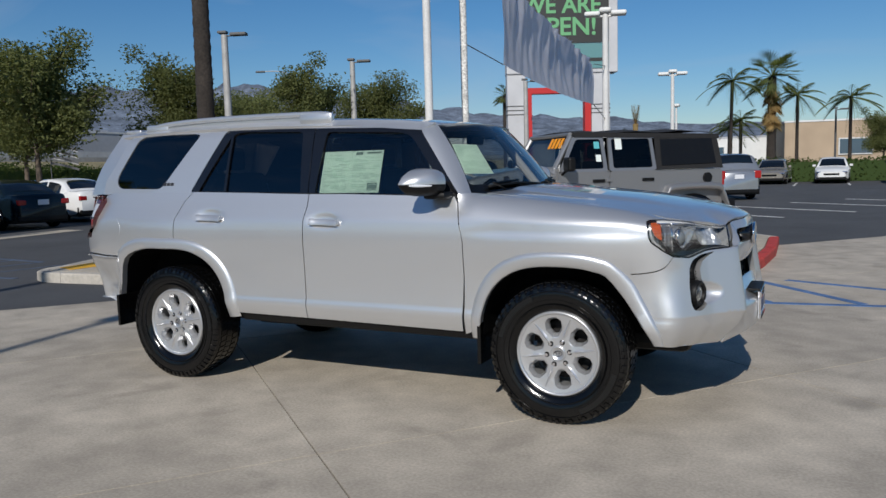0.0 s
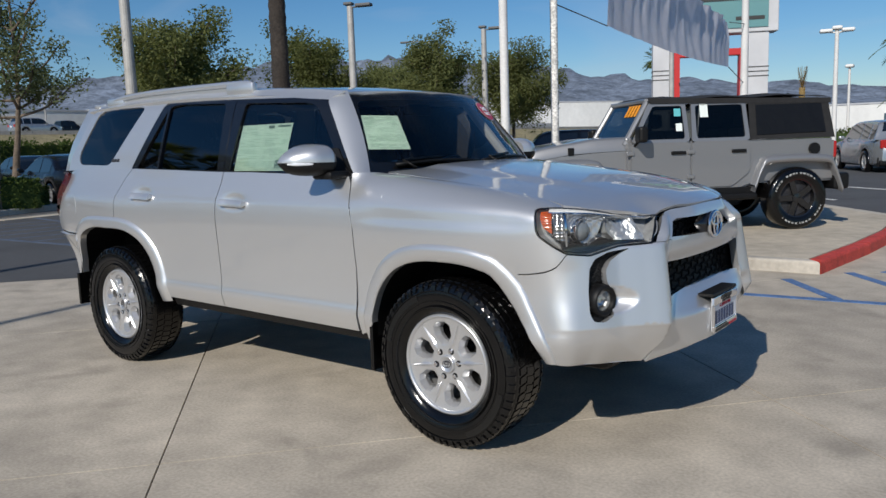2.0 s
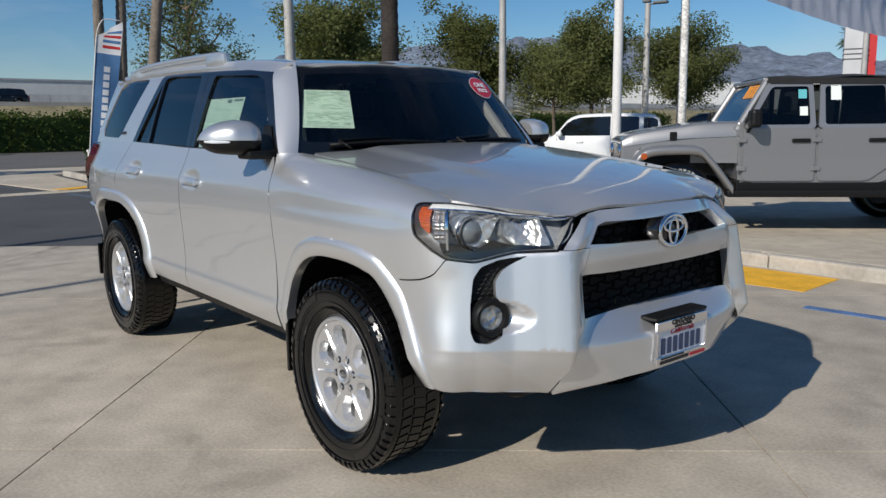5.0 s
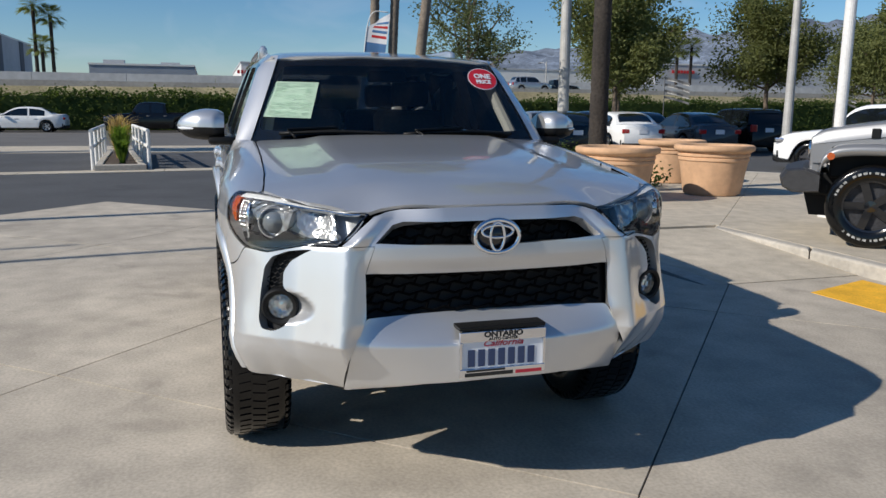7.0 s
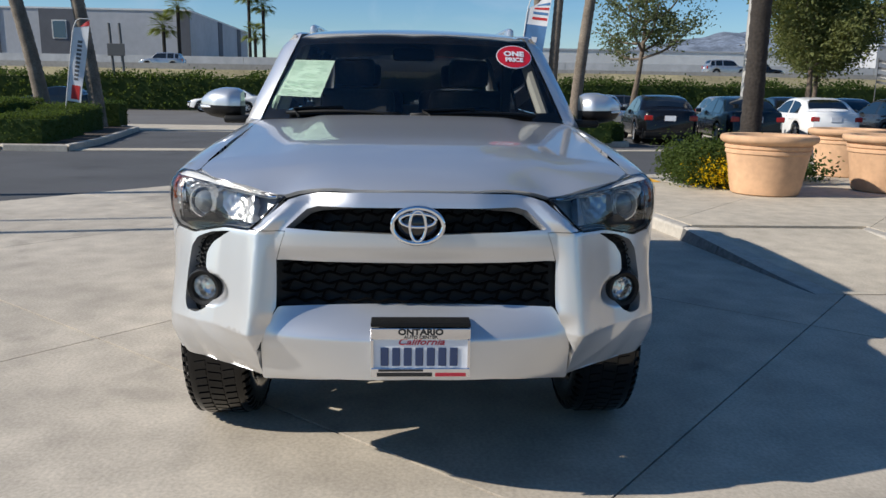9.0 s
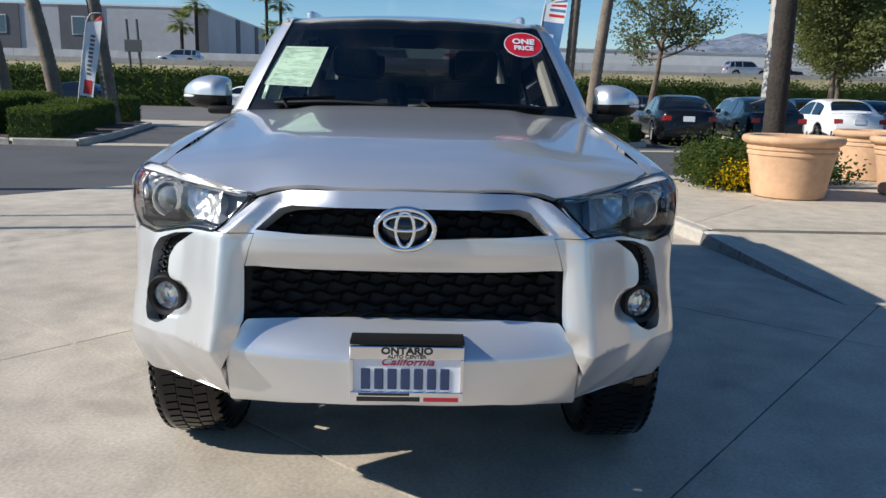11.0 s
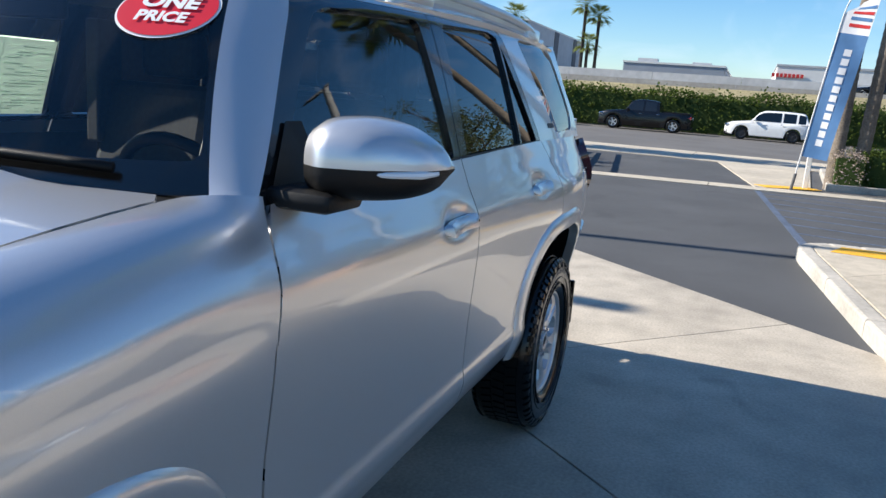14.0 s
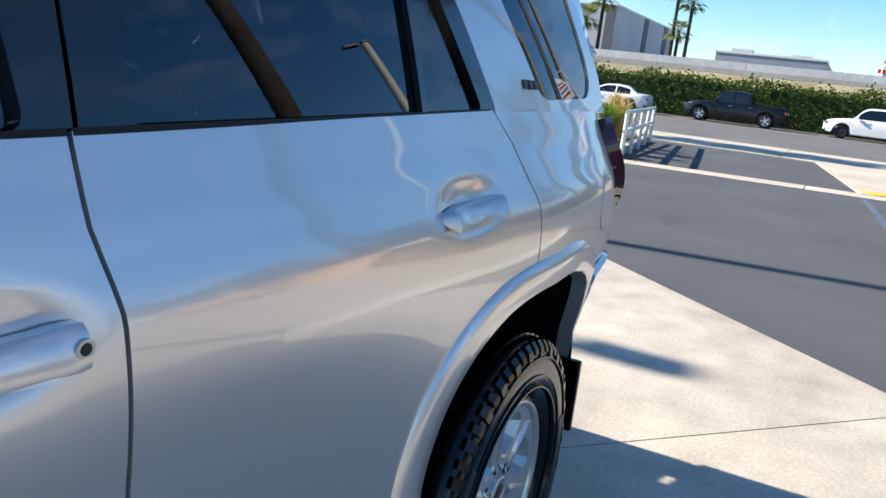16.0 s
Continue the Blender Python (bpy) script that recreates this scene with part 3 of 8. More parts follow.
rdoor = [(-0.282 - G, 0.485), (-0.274 - G, 0.9), (-0.268 - G, 1.12), (-0.255 - G, 1.2), (-0.26 - G, 1.285), (-0.8, 1.295), (-1.24, 1.305), (-1.30, 1.24), (-1.345, 1.12), (-1.355, 0.93), (-1.22, 0.945)] \
    + [(-1.03, 0.86), (-0.93, 0.72), (-0.85, 0.49)]
rdoor_l, rdoor_r = both("rear_door", SILVER, rdoor, lambda u, v: side(u, v), res=0.013, lip=0.02, flip=True)
quarter = [(-1.355 - 2 * G, 0.93), (-1.345 - 2 * G, 1.12), (-1.30 - 2 * G, 1.24), (-1.24 - 2 * G, 1.303), (-1.8, 1.303), (-2.17, 1.303), (-2.16, 1.24), (-2.19, 1.12), (-2.27, 0.975), (-2.38, 0.958), (-2.415, 0.955), (-2.415, 0.862), (-2.24, 0.86), (-2.1, 0.85), (-1.955, 0.85)] \
    + [(-1.90, 0.90), (-1.80, 0.93), (-1.65, 0.953), (-1.5, 0.955)]
both("quarter_panel", SILVER, [(SX(x), w) for x, w in quarter], lambda s, w: wrap(s, w), res=0.025, lip=0.02)
rear_bumper = [(s_of_x(-2.04), 0.48), (s_of_x(-2.015), 0.6), (s_of_x(-1.975), 0.73), (s_of_x(-1.94), 0.842), (s_of_x(-2.1), 0.842), (s_of_x(-2.25), 0.85), (PLAN_L[-1], 0.80), (PLAN_L[-1], 0.5), (s_of_x(-2.35), 0.5), (s_of_x(-2.1), 0.46)]
both("rear_bumper", SILVER, rear_bumper, lambda s, w: wrap(s, w, 0.003), res=0.04, lip=0.02, flip=True)
tailgate = [(s_of_x(-2.42), 0.85), (s_of_x(-2.42), 1.30), (PLAN_L[-1], 1.30), (PLAN_L[-1], 0.81)]
both("tailgate", SILVER, tailgate, lambda s, w: wrap(s, w), res=0.06, lip=0.02, flip=True)
# sills in black with a silver lower edge
both("sill", BLACK_PLASTIC, [(0.93, 0.42), (0.93, 0.475), (-0.84, 0.49), (-0.84, 0.435)], lambda u, v: side(u, v, -0.018), res=0.05, lip=0.05, flip=True)


def flare(path_in, path_out, name):
    """A wheel-arch moulding: rounded section that stands proud of the body."""
    v, f, k = [], [], 7
    for (xi, zi), (xo, zo) in zip(path_in, path_out):
        for j in range(k):
            t2, off = ((0.0, -0.03), (0.0, 0.013), (0.09, 0.019), (0.66, 0.017), (0.82, 0.013), (0.94, 0.005), (1.0, -0.001))[j]
            x, z = xi + (xo - xi) * t2, zi + (zo - zi) * t2
            p = side(x, min(z, 1.05), off)
            v.append(p)
    n = len(path_in)
    for i in range(n - 1):
        for j in range(k - 1):
            f.append((i * k + j, i * k + j + 1, (i + 1) * k + j + 1, (i + 1) * k + j))
    return twin(name, (v, f), SILVER, smooth=True)


front_in = smooth_line([(1.915, 0.467), (1.885, 0.525), (1.833, 0.612), (1.788, 0.682), (1.74, 0.75)] + arch(ARCH_F, 0.47, 0.475, ARCH_Z, 58, 176, 18), 2)
front_out = smooth_line([(1.966, 0.467), (1.943, 0.548), (1.893, 0.655), (1.858, 0.720), (1.812, 0.803)] + arch(ARCH_F, 0.535, 0.555, ARCH_Z, 58, 176, 18), 2)
flare(front_in, front_out, "front_arch_moulding")
rear_in = smooth_line(arch(ARCH_R, 0.47, 0.515, ARCH_Z, 6, 98, 18) + [(-1.60, 0.915), (-1.74, 0.893), (-1.865, 0.835), (-1.935, 0.71), (-1.98, 0.585), (-2.0, 0.49)], 2)
rear_out = smooth_line(arch(ARCH_R, 0.56, 0.59, ARCH_Z, 6, 98, 18) + [(-1.64, 0.990), (-1.80, 0.965), (-1.94, 0.885), (-2.02, 0.73), (-2.06, 0.60), (-2.075, 0.49)], 2)
flare(rear_in, rear_out, "rear_arch_moulding")


def liner(pts):
    """The dark inner shell of a wheel housing."""
    v = [(x, 0.862, z) for x, z in pts] + [(x, 0.55, z) for x, z in pts]
    k = len(pts)
    f = [(i, i + 1, k + i + 1, k + i) for i in range(k - 1)] + [tuple(range(k, 2 * k))]
    return v, f


LINER = material("black_felt_liner", (0.006, 0.006, 0.006), 1.0, spec=0.05, grain=(60, 0.2))
twin("wheel_liner", liner([(x + 0.006, z) for x, z in front_in]), LINER)
twin("wheel_liner", liner([(x, z + 0.004) for x, z in rear_in]), LINER)
for cx in (0.93, -1.975):
    twin("mud_flap", geo_of(block(cx - 0.012, cx + 0.012, 0.68, 0.90, 0.29 if cx > 0 else 0.33, 0.56, 0.006)), RUBBER)

# nose: bumper corner, slot above the fog lamp
fog_hole = rounded([(0.655, 0.946), (0.76, 0.932), (0.82, 0.910), (0.846, 0.872), (0.856, 0.78), (0.856, 0.69), (0.842, 0.655), (0.80, 0.650), (0.755, 0.672), (0.735, 0.72), (0.745, 0.775), (0.772, 0.81), (0.772, 0.86), (0.746, 0.898), (0.70, 0.925)], 0.012, 3)
gap_low = hl_gap[i_out + 1:]
corner = [(0.432, 0.963), (0.464, 0.868), (0.459, 0.712), (0.488, 0.625), (0.520, 0.54), (0.574, 0.437), (0.75, 0.447), (0.95, 0.460), (SX(1.93), 0.466), (SX(1.88), 0.57), (SX(1.81), 0.69), (SX(1.775), 0.77), (SX(1.785), 0.842)] \
    + [(s, w - 0.003) for s, w in reversed(seam[:-1])] + [(gap_out[-1][0] - 0.002, gap_out[-1][1] - 0.003)] + gap_low
both("front_bumper_corner", SILVER, corner, lambda s, w: wrap(s, w), res=0.011, holes=(fog_hole,), lip=0.04,
     creases=([(0.512, 0.55 + 0.02 * i) for i in range(21)], [(0.49, 0.625), (0.62, 0.625)], [(0.575, 0.45), (0.66, 0.513), (0.80, 0.62)]))
slots = both("fog_lamp_surround", BLACK_PLASTIC, grown(fog_hole, 0.03), lambda s, w: wrap(s, w, -0.045), res=0.03)
mesh_bars = []
for k in range(9):
    w = 0.80 + 0.016 * k
    pts = [(0.765 + 0.0105 * i - 0.004 * k * (k > 4), w + (0.004 if (i + k) % 2 else -0.004)) for i in range(9)]
    pts = [q for q in pts if inside(q, fog_hole)]
    if len(pts) > 2:
        mesh_bars.append(tube([wrap(u, v, -0.026) for u, v in pts], 0.0022, 4))
twin("mesh_insert", joined(*mesh_bars), BLACK_PLASTIC, slots)


def nose(s, w, off=0.0):
    """The nose across both halves; s < 0 on the right."""
    x, y, z = wrap(abs(s), w, off)
    return x, (y if s >= 0 else -y), z


def sym(points):
    """A closed outline from its left half, which runs from the middle line to the middle line."""
    return points + [(-s, w) for s, w in reversed(points) if abs(s) > 1e-6]


valance = curve_of([(0.43, -0.02), (0.452, 0.03), (0.47, 0.046), (0.55, 0.053), (0.610, 0.053), (0.622, 0.049), (0.634, 0.036), (0.705, -0.055)])
frame_outer = sym([(0, 1.093), (0.20, 1.091), (0.33, 1.084), (0.385, 1.074), (0.422, 1.062), (0.50, 1.0), (0.538, 0.966), (0.43, 0.965), (0.462, 0.868), (0.3, 0.864), (0, 0.862)])
frame_hole = sym([(0, 1.046), (0.325, 1.045), (0.362, 1.034), (0.428, 0.975), (0.30, 0.968), (0.16, 0.963), (0, 0.957)])
fold = [(0.512 - 0.112 * i / 10, 0.955 + 0.105 * i / 10) for i in range(11)]
v, f, nrm = sheet_geo(frame_outer[::-1], nose, 0.009, (frame_hole,), 0.04, creases=(fold, [(-q, w) for q, w in fold]))
part("grille_frame", mesh_of("grille_frame", v, f, SILVER, True, nrm), SILVER, suv)
edge_x = curve_of([(0.42, 2.196), (0.52, 2.256), (0.58, 2.290), (0.62, 2.302), (0.66, 2.298), (0.72, 2.284)])
edge_y = curve_of([(0.42, 0.533), (0.52, 0.524), (0.58, 0.519), (0.62, 0.510), (0.72, 0.455)])


def valance_at(s, w):
    """The plain lower lip of the bumper between the tusks; s from -0.5 to 0.5 across its width."""
    q = abs(s) / 0.5
    mid = 2.312 + valance(w)
    return mid + (edge_x(w) - mid) * (0.9 * q * q + 0.1 * q ** 4), 2 * s * edge_y(w), w


sheet("lower_valance", SILVER, suv, rounded(sym([(0, 0.712), (0.25, 0.712), (0.498, 0.712), (0.498, 0.60), (0.498, 0.432), (0.40, 0.452), (0.25, 0.474), (0, 0.484)])[::-1], 0.012, 3), valance_at, res=0.014, lip=0.05)
sheet("front_backing", BLACK_PLASTIC, suv, sym([(0, 1.06), (0.42, 1.04), (0.56, 0.95), (0.56, 0.42), (0, 0.42)])[::-1], lambda s, w: nose(s, w, -0.085), res=0.05)


def lattice(s0, s1, z0, z1, rows, cols, depth):
    """Staggered thin bars, like a honeycomb grille."""
    geos = []
    for i in range(rows + 1):
        z = z0 + (z1 - z0) * i / rows
        pts = []
        for k in range(cols * 2 + 1):
            s = s0 + (s1 - s0) * k / (cols * 2)
            pts.append(nose(s, z + (0.006 if (k + i) % 2 else -0.006), depth))
        geos.append(tube(pts, 0.005, 5))
    for i in range(rows):
        for k in range(cols):
            s = s0 + (s1 - s0) * (k + (0.25 if i % 2 else 0.75)) / cols
            a, b = z0 + (z1 - z0) * i / rows, z0 + (z1 - z0) * (i + 1) / rows
            geos.append(tube([nose(s - 0.006, a, depth), nose(s + 0.006, b, depth)], 0.005, 4))
    return joined(*geos)


GRILLE_BLACK = material("grille_black", (0.002, 0.002, 0.0022), 0.6, spec=0.06)
part("upper_grille", lattice(-0.40, 0.40, 0.955, 1.05, 3, 12, -0.06), GRILLE_BLACK, suv, "black honeycomb grille")
part("lower_grille", lattice(-0.47, 0.47, 0.725, 0.87, 5, 11, -0.065), GRILLE_BLACK, suv, "black honeycomb grille")


def ellipse_ring(rx, rz, r, x, z, n=40, tilt=0.0):
    return tube([(x - tilt * math.sin(2 * math.pi * i / n), rx * math.cos(2 * math.pi * i / n), z + rz * math.sin(2 * math.pi * i / n)) for i in range(n)], r, 8, closed=True)


badge = part("badge", ([(2.318, 0.082 * math.cos(a * math.pi / 16), 0.991 + 0.058 * math.sin(a * math.pi / 16)) for a in range(32)] + [(2.325, 0, 0.991)]
                       + [(2.25, 0.09 * math.cos(a * math.pi / 16), 0.991 + 0.066 * math.sin(a * math.pi / 16)) for a in range(32)],
                       [(i, (i + 1) % 32, 32) for i in range(32)] + [(33 + i, 33 + (i + 1) % 32, (i + 1) % 32, i) for i in range(32)]), GLOSS_BLACK, suv, "dark oval badge with chrome rings", True)
part("badge_ring", ellipse_ring(0.082, 0.058, 0.0085, 2.325, 0.991), CHROME, badge, smooth=True)
part("badge_ring", ellipse_ring(0.026, 0.05, 0.006, 2.327, 0.991), CHROME, badge, smooth=True)
part("badge_ring", ellipse_ring(0.058, 0.022, 0.006, 2.327, 1.009), CHROME, badge, smooth=True)

# fog lamps
FOG = Vector((2.119, 0.738, 0.734))
fog_axis = Vector((0.95, 0.30, 0)).normalized()
fog_m = Matrix.Translation(FOG) @ fog_axis.to_track_quat("Z", "Y").to_matrix().to_4x4()
ring = moved(lathe([(0.067, -0.06), (0.069, -0.01), (0.066, 0.006), (0.060, 0.012), (0.048, 0.008), (0.043, -0.004)], 40), fog_m)
lens = moved(lathe([(0.044, -0.004), (0.036, 0.003), (0.02, 0.008), (0.0005, 0.01)], 32), fog_m)
bowl = moved(lathe([(0.044, -0.006), (0.040, -0.018), (0.030, -0.032), (0.016, -0.040), (0.012, -0.02), (0.0005, -0.018)], 11), fog_m)
fogs = twin("fog_lamp", ring, BLACK_PLASTIC, smooth=True)
twin("reflector", bowl, material("bright_bowl", (0.78, 0.78, 0.78), 0.12, 0.9), fogs)
for o in twin("lens", lens, CLEAR_GLASS, fogs, True):
    o.visible_shadow = False

# headlamps
LAMP_GREY = material("silvered_lamp_bowl", (0.50, 0.505, 0.51), 0.22, 0.65, grain=(60, 0.1))
LAMP_TRIM = material("bright_lamp_trim", (0.84, 0.845, 0.85), 0.25, 0.25)
LAMP_DARK = material("smoked_lamp_trim", (0.012, 0.012, 0.014), 0.2, 0.0, coat=0.3)
LAMP_BOWL = material("grey_lamp_housing", (0.36, 0.363, 0.37), 0.3, 0.3, grain=(40, 0.2))
RIBBED = material("ribbed_clear_lens", (0.36, 0.35, 0.345), 0.2, 0.8, coat=0.6)
PROJECTOR = material("projector_glass", (0.16, 0.175, 0.19), 0.06, coat=1.0)


def in_lamp(s, q):
    """A place in the headlamp: s along the body, q from its lower (0) to its upper edge (1)."""
    cuts = []
    for i in range(len(hl)):
        (s0, w0), (s1, w1) = hl[i - 1], hl[i]
        if (s0 - s) * (s1 - s) <= 0 and abs(s1 - s0) > 1e-9:
            cuts.append(w0 + (w1 - w0) * (s - s0) / (s1 - s0))
    cuts = cuts or [1.0, 1.1]
    return s, min(cuts) + (max(cuts) - min(cuts)) * q


def lamp_poly(points, r=0.008):
    return rounded([in_lamp(*p) for p in points], r, 3)


lamps = both("headlamp", LAMP_BOWL, grown(hl, -0.004), lambda s, w: wrap(s, w, -0.062), res=0.03)
wall_in, wall_out = grown(hl, -0.004), grown(hl, -0.003)
n_hl = len(hl)
twin("lamp_wall", ([wrap(s, w, -0.004) for s, w in wall_out] + [wrap(s, w, -0.063) for s, w in wall_in], [(i, (i + 1) % n_hl, n_hl + (i + 1) % n_hl, n_hl + i) for i in range(n_hl)]), LAMP_BOWL, lamps, True)
for o in both("lens", CLEAR_GLASS, hl, lambda s, w: wrap(s, w, 0.003), lamps, res=0.02, lip=0.0):
    o.visible_shadow = False
both("rim", GLOSS_BLACK, hl, lambda s, w: wrap(s, w, -0.001), lamps, res=0.015, lip=0.006, holes=(grown(hl, -0.004),))
PRJ = Vector((2.026, 0.744, 1.022))
prj_m = Matrix.Translation(PRJ) @ Vector((1, 0.22, 0.03)).to_track_quat("Z", "Y").to_matrix().to_4x4()
twin("projector_ring", moved(lathe([(0.057, -0.04), (0.059, 0.004), (0.056, 0.010), (0.052, 0.010), (0.046, 0.0), (0.042, -0.02)], 36), prj_m), CHROME, lamps, True)
twin("projector_lens", moved(lathe([(0.044, -0.012), (0.039, 0.006), (0.024, 0.018), (0.0005, 0.023)], 32), prj_m), PROJECTOR, lamps, True)
sp, wp = on_nose(*PRJ)


def bowl_at(sc, wc, rad, rim, deep, ring):
    """A dished reflector round (sc, wc) with fine stepped rings."""
    def at(s, w):
        r = min(1.0, math.hypot((s - sc), (w - wc) * 0.8) / rad)
        return wrap(s, w, deep + (rim - deep) * r * r + 0.0009 * math.sin(ring * r) + 0.0016 * math.sin(130 * s) * math.sin(150 * w))
    return at


# bowls: shield round the projector, inner bowl, dark lower bezel, clear and amber corner, silver upper band
both("reflector", LAMP_GREY, lamp_poly([(0.748, 0.55), (0.770, 0.77), (0.925, 0.78), (0.932, 0.48), (0.895, 0.18), (0.84, 0.11), (0.780, 0.24)]), bowl_at(sp, wp, 0.11, -0.012, -0.055, 38), lamps, res=0.008, lip=0.03, label="silver projector shield")
both("reflector", LAMP_GREY, lamp_poly([(0.572, 0.07), (0.70, 0.10), (0.738, 0.28), (0.744, 0.74), (0.66, 0.75), (0.580, 0.62)], 0.012), bowl_at(0.675, in_lamp(0.675, 0.42)[1], 0.085, -0.014, -0.052, 30), lamps, res=0.007, lip=0.03, label="chrome reflector bowl")
both("bezel", LAMP_DARK, lamp_poly([(0.56, 0.03), (0.64, 0.03), (0.72, 0.03), (0.80, 0.02), (0.88, 0.02), (0.95, 0.03), (0.965, 0.14), (0.90, 0.17), (0.845, 0.12), (0.78, 0.23), (0.72, 0.13), (0.64, 0.08)], 0.006), lambda s, w: wrap(s, w, -0.014), lamps, res=0.012, lip=0.03, label="dark lower bezel")
both("reflector", RIBBED, lamp_poly([(0.938, 0.16), (0.985, 0.16), (0.995, 0.80), (0.945, 0.80)], 0.006), lambda s, w: wrap(s, w, -0.020 + 0.0025 * math.sin(420 * w) + 0.002 * math.sin(300 * s)), lamps, res=0.006, lip=0.02, label="ribbed clear corner bowl")
both("chamber_divider", CHROME, lamp_poly([(0.930, 0.10), (0.938, 0.10), (0.945, 0.82), (0.934, 0.82)], 0.002), lambda s, w: wrap(s, w, -0.012), lamps, res=0.008, lip=0.03)
both("indicator", AMBER, lamp_poly([(0.995, 0.22), (1.032, 0.26), (1.046, 0.50), (1.050, 0.80), (1.0, 0.84)], 0.006), lambda s, w: wrap(s, w, -0.012 + 0.0015 * math.sin(380 * w)), lamps, res=0.006, lip=0.02, label="amber indicator")
strip = [0.475 + 0.03 * i for i in range(19)]
both("light_strip", LAMP_TRIM, [in_lamp(u, 0.80 - 0.18 * max(0.0, 0.6 - u) / 0.13) for u in strip] + [in_lamp(u, 0.93) for u in reversed(strip)], lambda s, w: wrap(s, w, -0.005 - 0.30 * max(0.0, w - in_lamp(s, 0.80)[1])), lamps, res=0.012, lip=0.012, label="silver band along the upper edge")
twin("light_strip", tube([wrap(*in_lamp(u, 0.785 - 0.18 * max(0.0, 0.6 - u) / 0.13), -0.006) for u in strip], 0.003, 6), CHROME, lamps, True)
inner_edge = [(0.463, 1.045), (0.485, 1.020), (0.510, 0.998), (0.538, 0.980), (0.556, 0.974)]
twin("light_strip", tube([wrap(u, w, -0.006) for u, w in smooth_line(inner_edge, 4)], 0.0028, 6), LAMP_GREY, lamps, True)

# bonnet, cowl, roof
hood_half = [(1.055, 0), (1.035, 0.35), (0.99, 0.58), (0.925, 0.715), (0.955, 0.738), (1.4, 0.740), (1.75, 0.752), (1.88, 0.763), (1.93, 0.768), (1.955, 0.772), (2.046, 0.714), (2.112, 0.630), (2.173, 0.530), (2.217, 0.436), (2.220, 0.395), (2.242, 0.32), (2.273, 0.2), (2.284, 0.1), (2.286, 0)]
hood_out = hood_half + [(x, -y) for x, y in reversed(hood_half) if y > 1e-6]
bonnet = sheet("bonnet", SILVER, suv, hood_out, hood, res=0.025, lip=0.014)
# black sheet added below the bonnet, stands in for the dark of its shut gaps
sheet("bonnet_seal", BLACK_PLASTIC, suv, [(x - 0.01, y * 0.995) for x, y in hood_out], lambda x, y: hood(x, y, -0.03), res=0.06)
sheet("cowl", BLACK_PLASTIC, suv, [(1.07, -0.5), (1.07, 0.5), (0.96, 0.735), (0.82, 0.735), (0.90, 0.5), (0.98, 0), (0.90, -0.5), (0.82, -0.735), (0.96, -0.735)], lambda x, y: (x, y, 1.262 - 0.05 * y * y + 0.02), res=0.05)
roof_half = [(-2.22, 0), (-2.2, 0.5), (-2.1, 0.63), (-1.6, 0.66), (-0.6, 0.66), (0.2, 0.655), (0.42, 0.635), (0.545, 0.585), (0.588, 0.5), (0.626, 0.3), (0.655, 0)]
sheet("roof", SILVER, suv, (roof_half + [(x, -y) for x, y in reversed(roof_half) if y > 1e-6])[::-1], roof, res=0.05, lip=0.02, flip=False)
sheet("headlining", INTERIOR_GREY, suv, [(x * 0.97, y * 0.97) for x, y in roof_half] + [(x * 0.97, -y * 0.97) for x, y in reversed(roof_half) if y > 1e-6], lambda x, y: roof(x, y, -0.045), res=0.1)

# windscreen with its black ceramic edge
ws = [(-0.757, 1.268), (-0.4, 1.258), (0, 1.255), (0.4, 1.258), (0.757, 1.268), (0.682, 1.47), (0.594, 1.685), (0.4, 1.700), (0, 1.706), (-0.4, 1.700), (-0.594, 1.685), (-0.682, 1.47)]
ws_in = [(-0.718, 1.325), (-0.4, 1.316), (0, 1.312), (0.4, 1.316), (0.718, 1.325), (0.660, 1.47), (0.572, 1.648), (0.38, 1.655), (0, 1.658), (-0.38, 1.655), (-0.572, 1.648), (-0.660, 1.47)]
wscreen = sheet("windscreen", SCREEN_GLASS, suv, ws, screen, res=0.04)
wscreen.visible_shadow = False
sheet("screen_border", GLOSS_BLACK, wscreen, ws, lambda y, z: screen(y, z, -0.006), res=0.03, holes=(rounded(ws_in, 0.03, 3),))


def wiper(y0, y1, ypiv):
    arm = tube([(screen_x(ypiv, 1.27) + 0.05, ypiv, 1.285), screen((ypiv + y0) / 2, 1.30, 0.035), screen((y0 + y1) / 2, 1.315, 0.03)], 0.008, 6)
    blade = tube([screen(y0 + (y1 - y0) * i / 8, 1.292 + 0.03 * math.sin(math.pi * i / 8) * 0.4, 0.018) for i in range(9)], 0.010, 6)
    return joined(arm, blade)


part("wiper", wiper(-0.62, -0.06, -0.55), BLACK_PLASTIC, suv, smooth=True)
part("wiper", wiper(-0.02, 0.60, 0.10), BLACK_PLASTIC, suv, smooth=True)

# pillars: windscreen pillar as a loft between the screen's edge and the door frame
v, f = [], []
K, M = 16, 7
for i in range(K + 1):
    z = 1.235 + (1.70 - 1.235) * i / K
    q = (z - 1.27) / 0.415
    ye = 0.757 - 0.165 * q
    a = Vector(screen(ye, z, 0.006))
    xb = 0.822 - (z - 1.235) * 0.80
    b = Vector(cabin(xb, z, 0.003))
    for j in range(M):
        t = j / (M - 1)
        p = a.lerp(b, t) + Vector((0.35, 0.5, 0.2)) * (0.05 * t * (1 - t))
        v.append(tuple(p))
for i in range(K):
    for j in range(M - 1):
        f.append((i * M + j, i * M + j + 1, (i + 1) * M + j + 1, (i + 1) * M + j))
twin("windscreen_pillar", (v, f), SILVER, smooth=True)
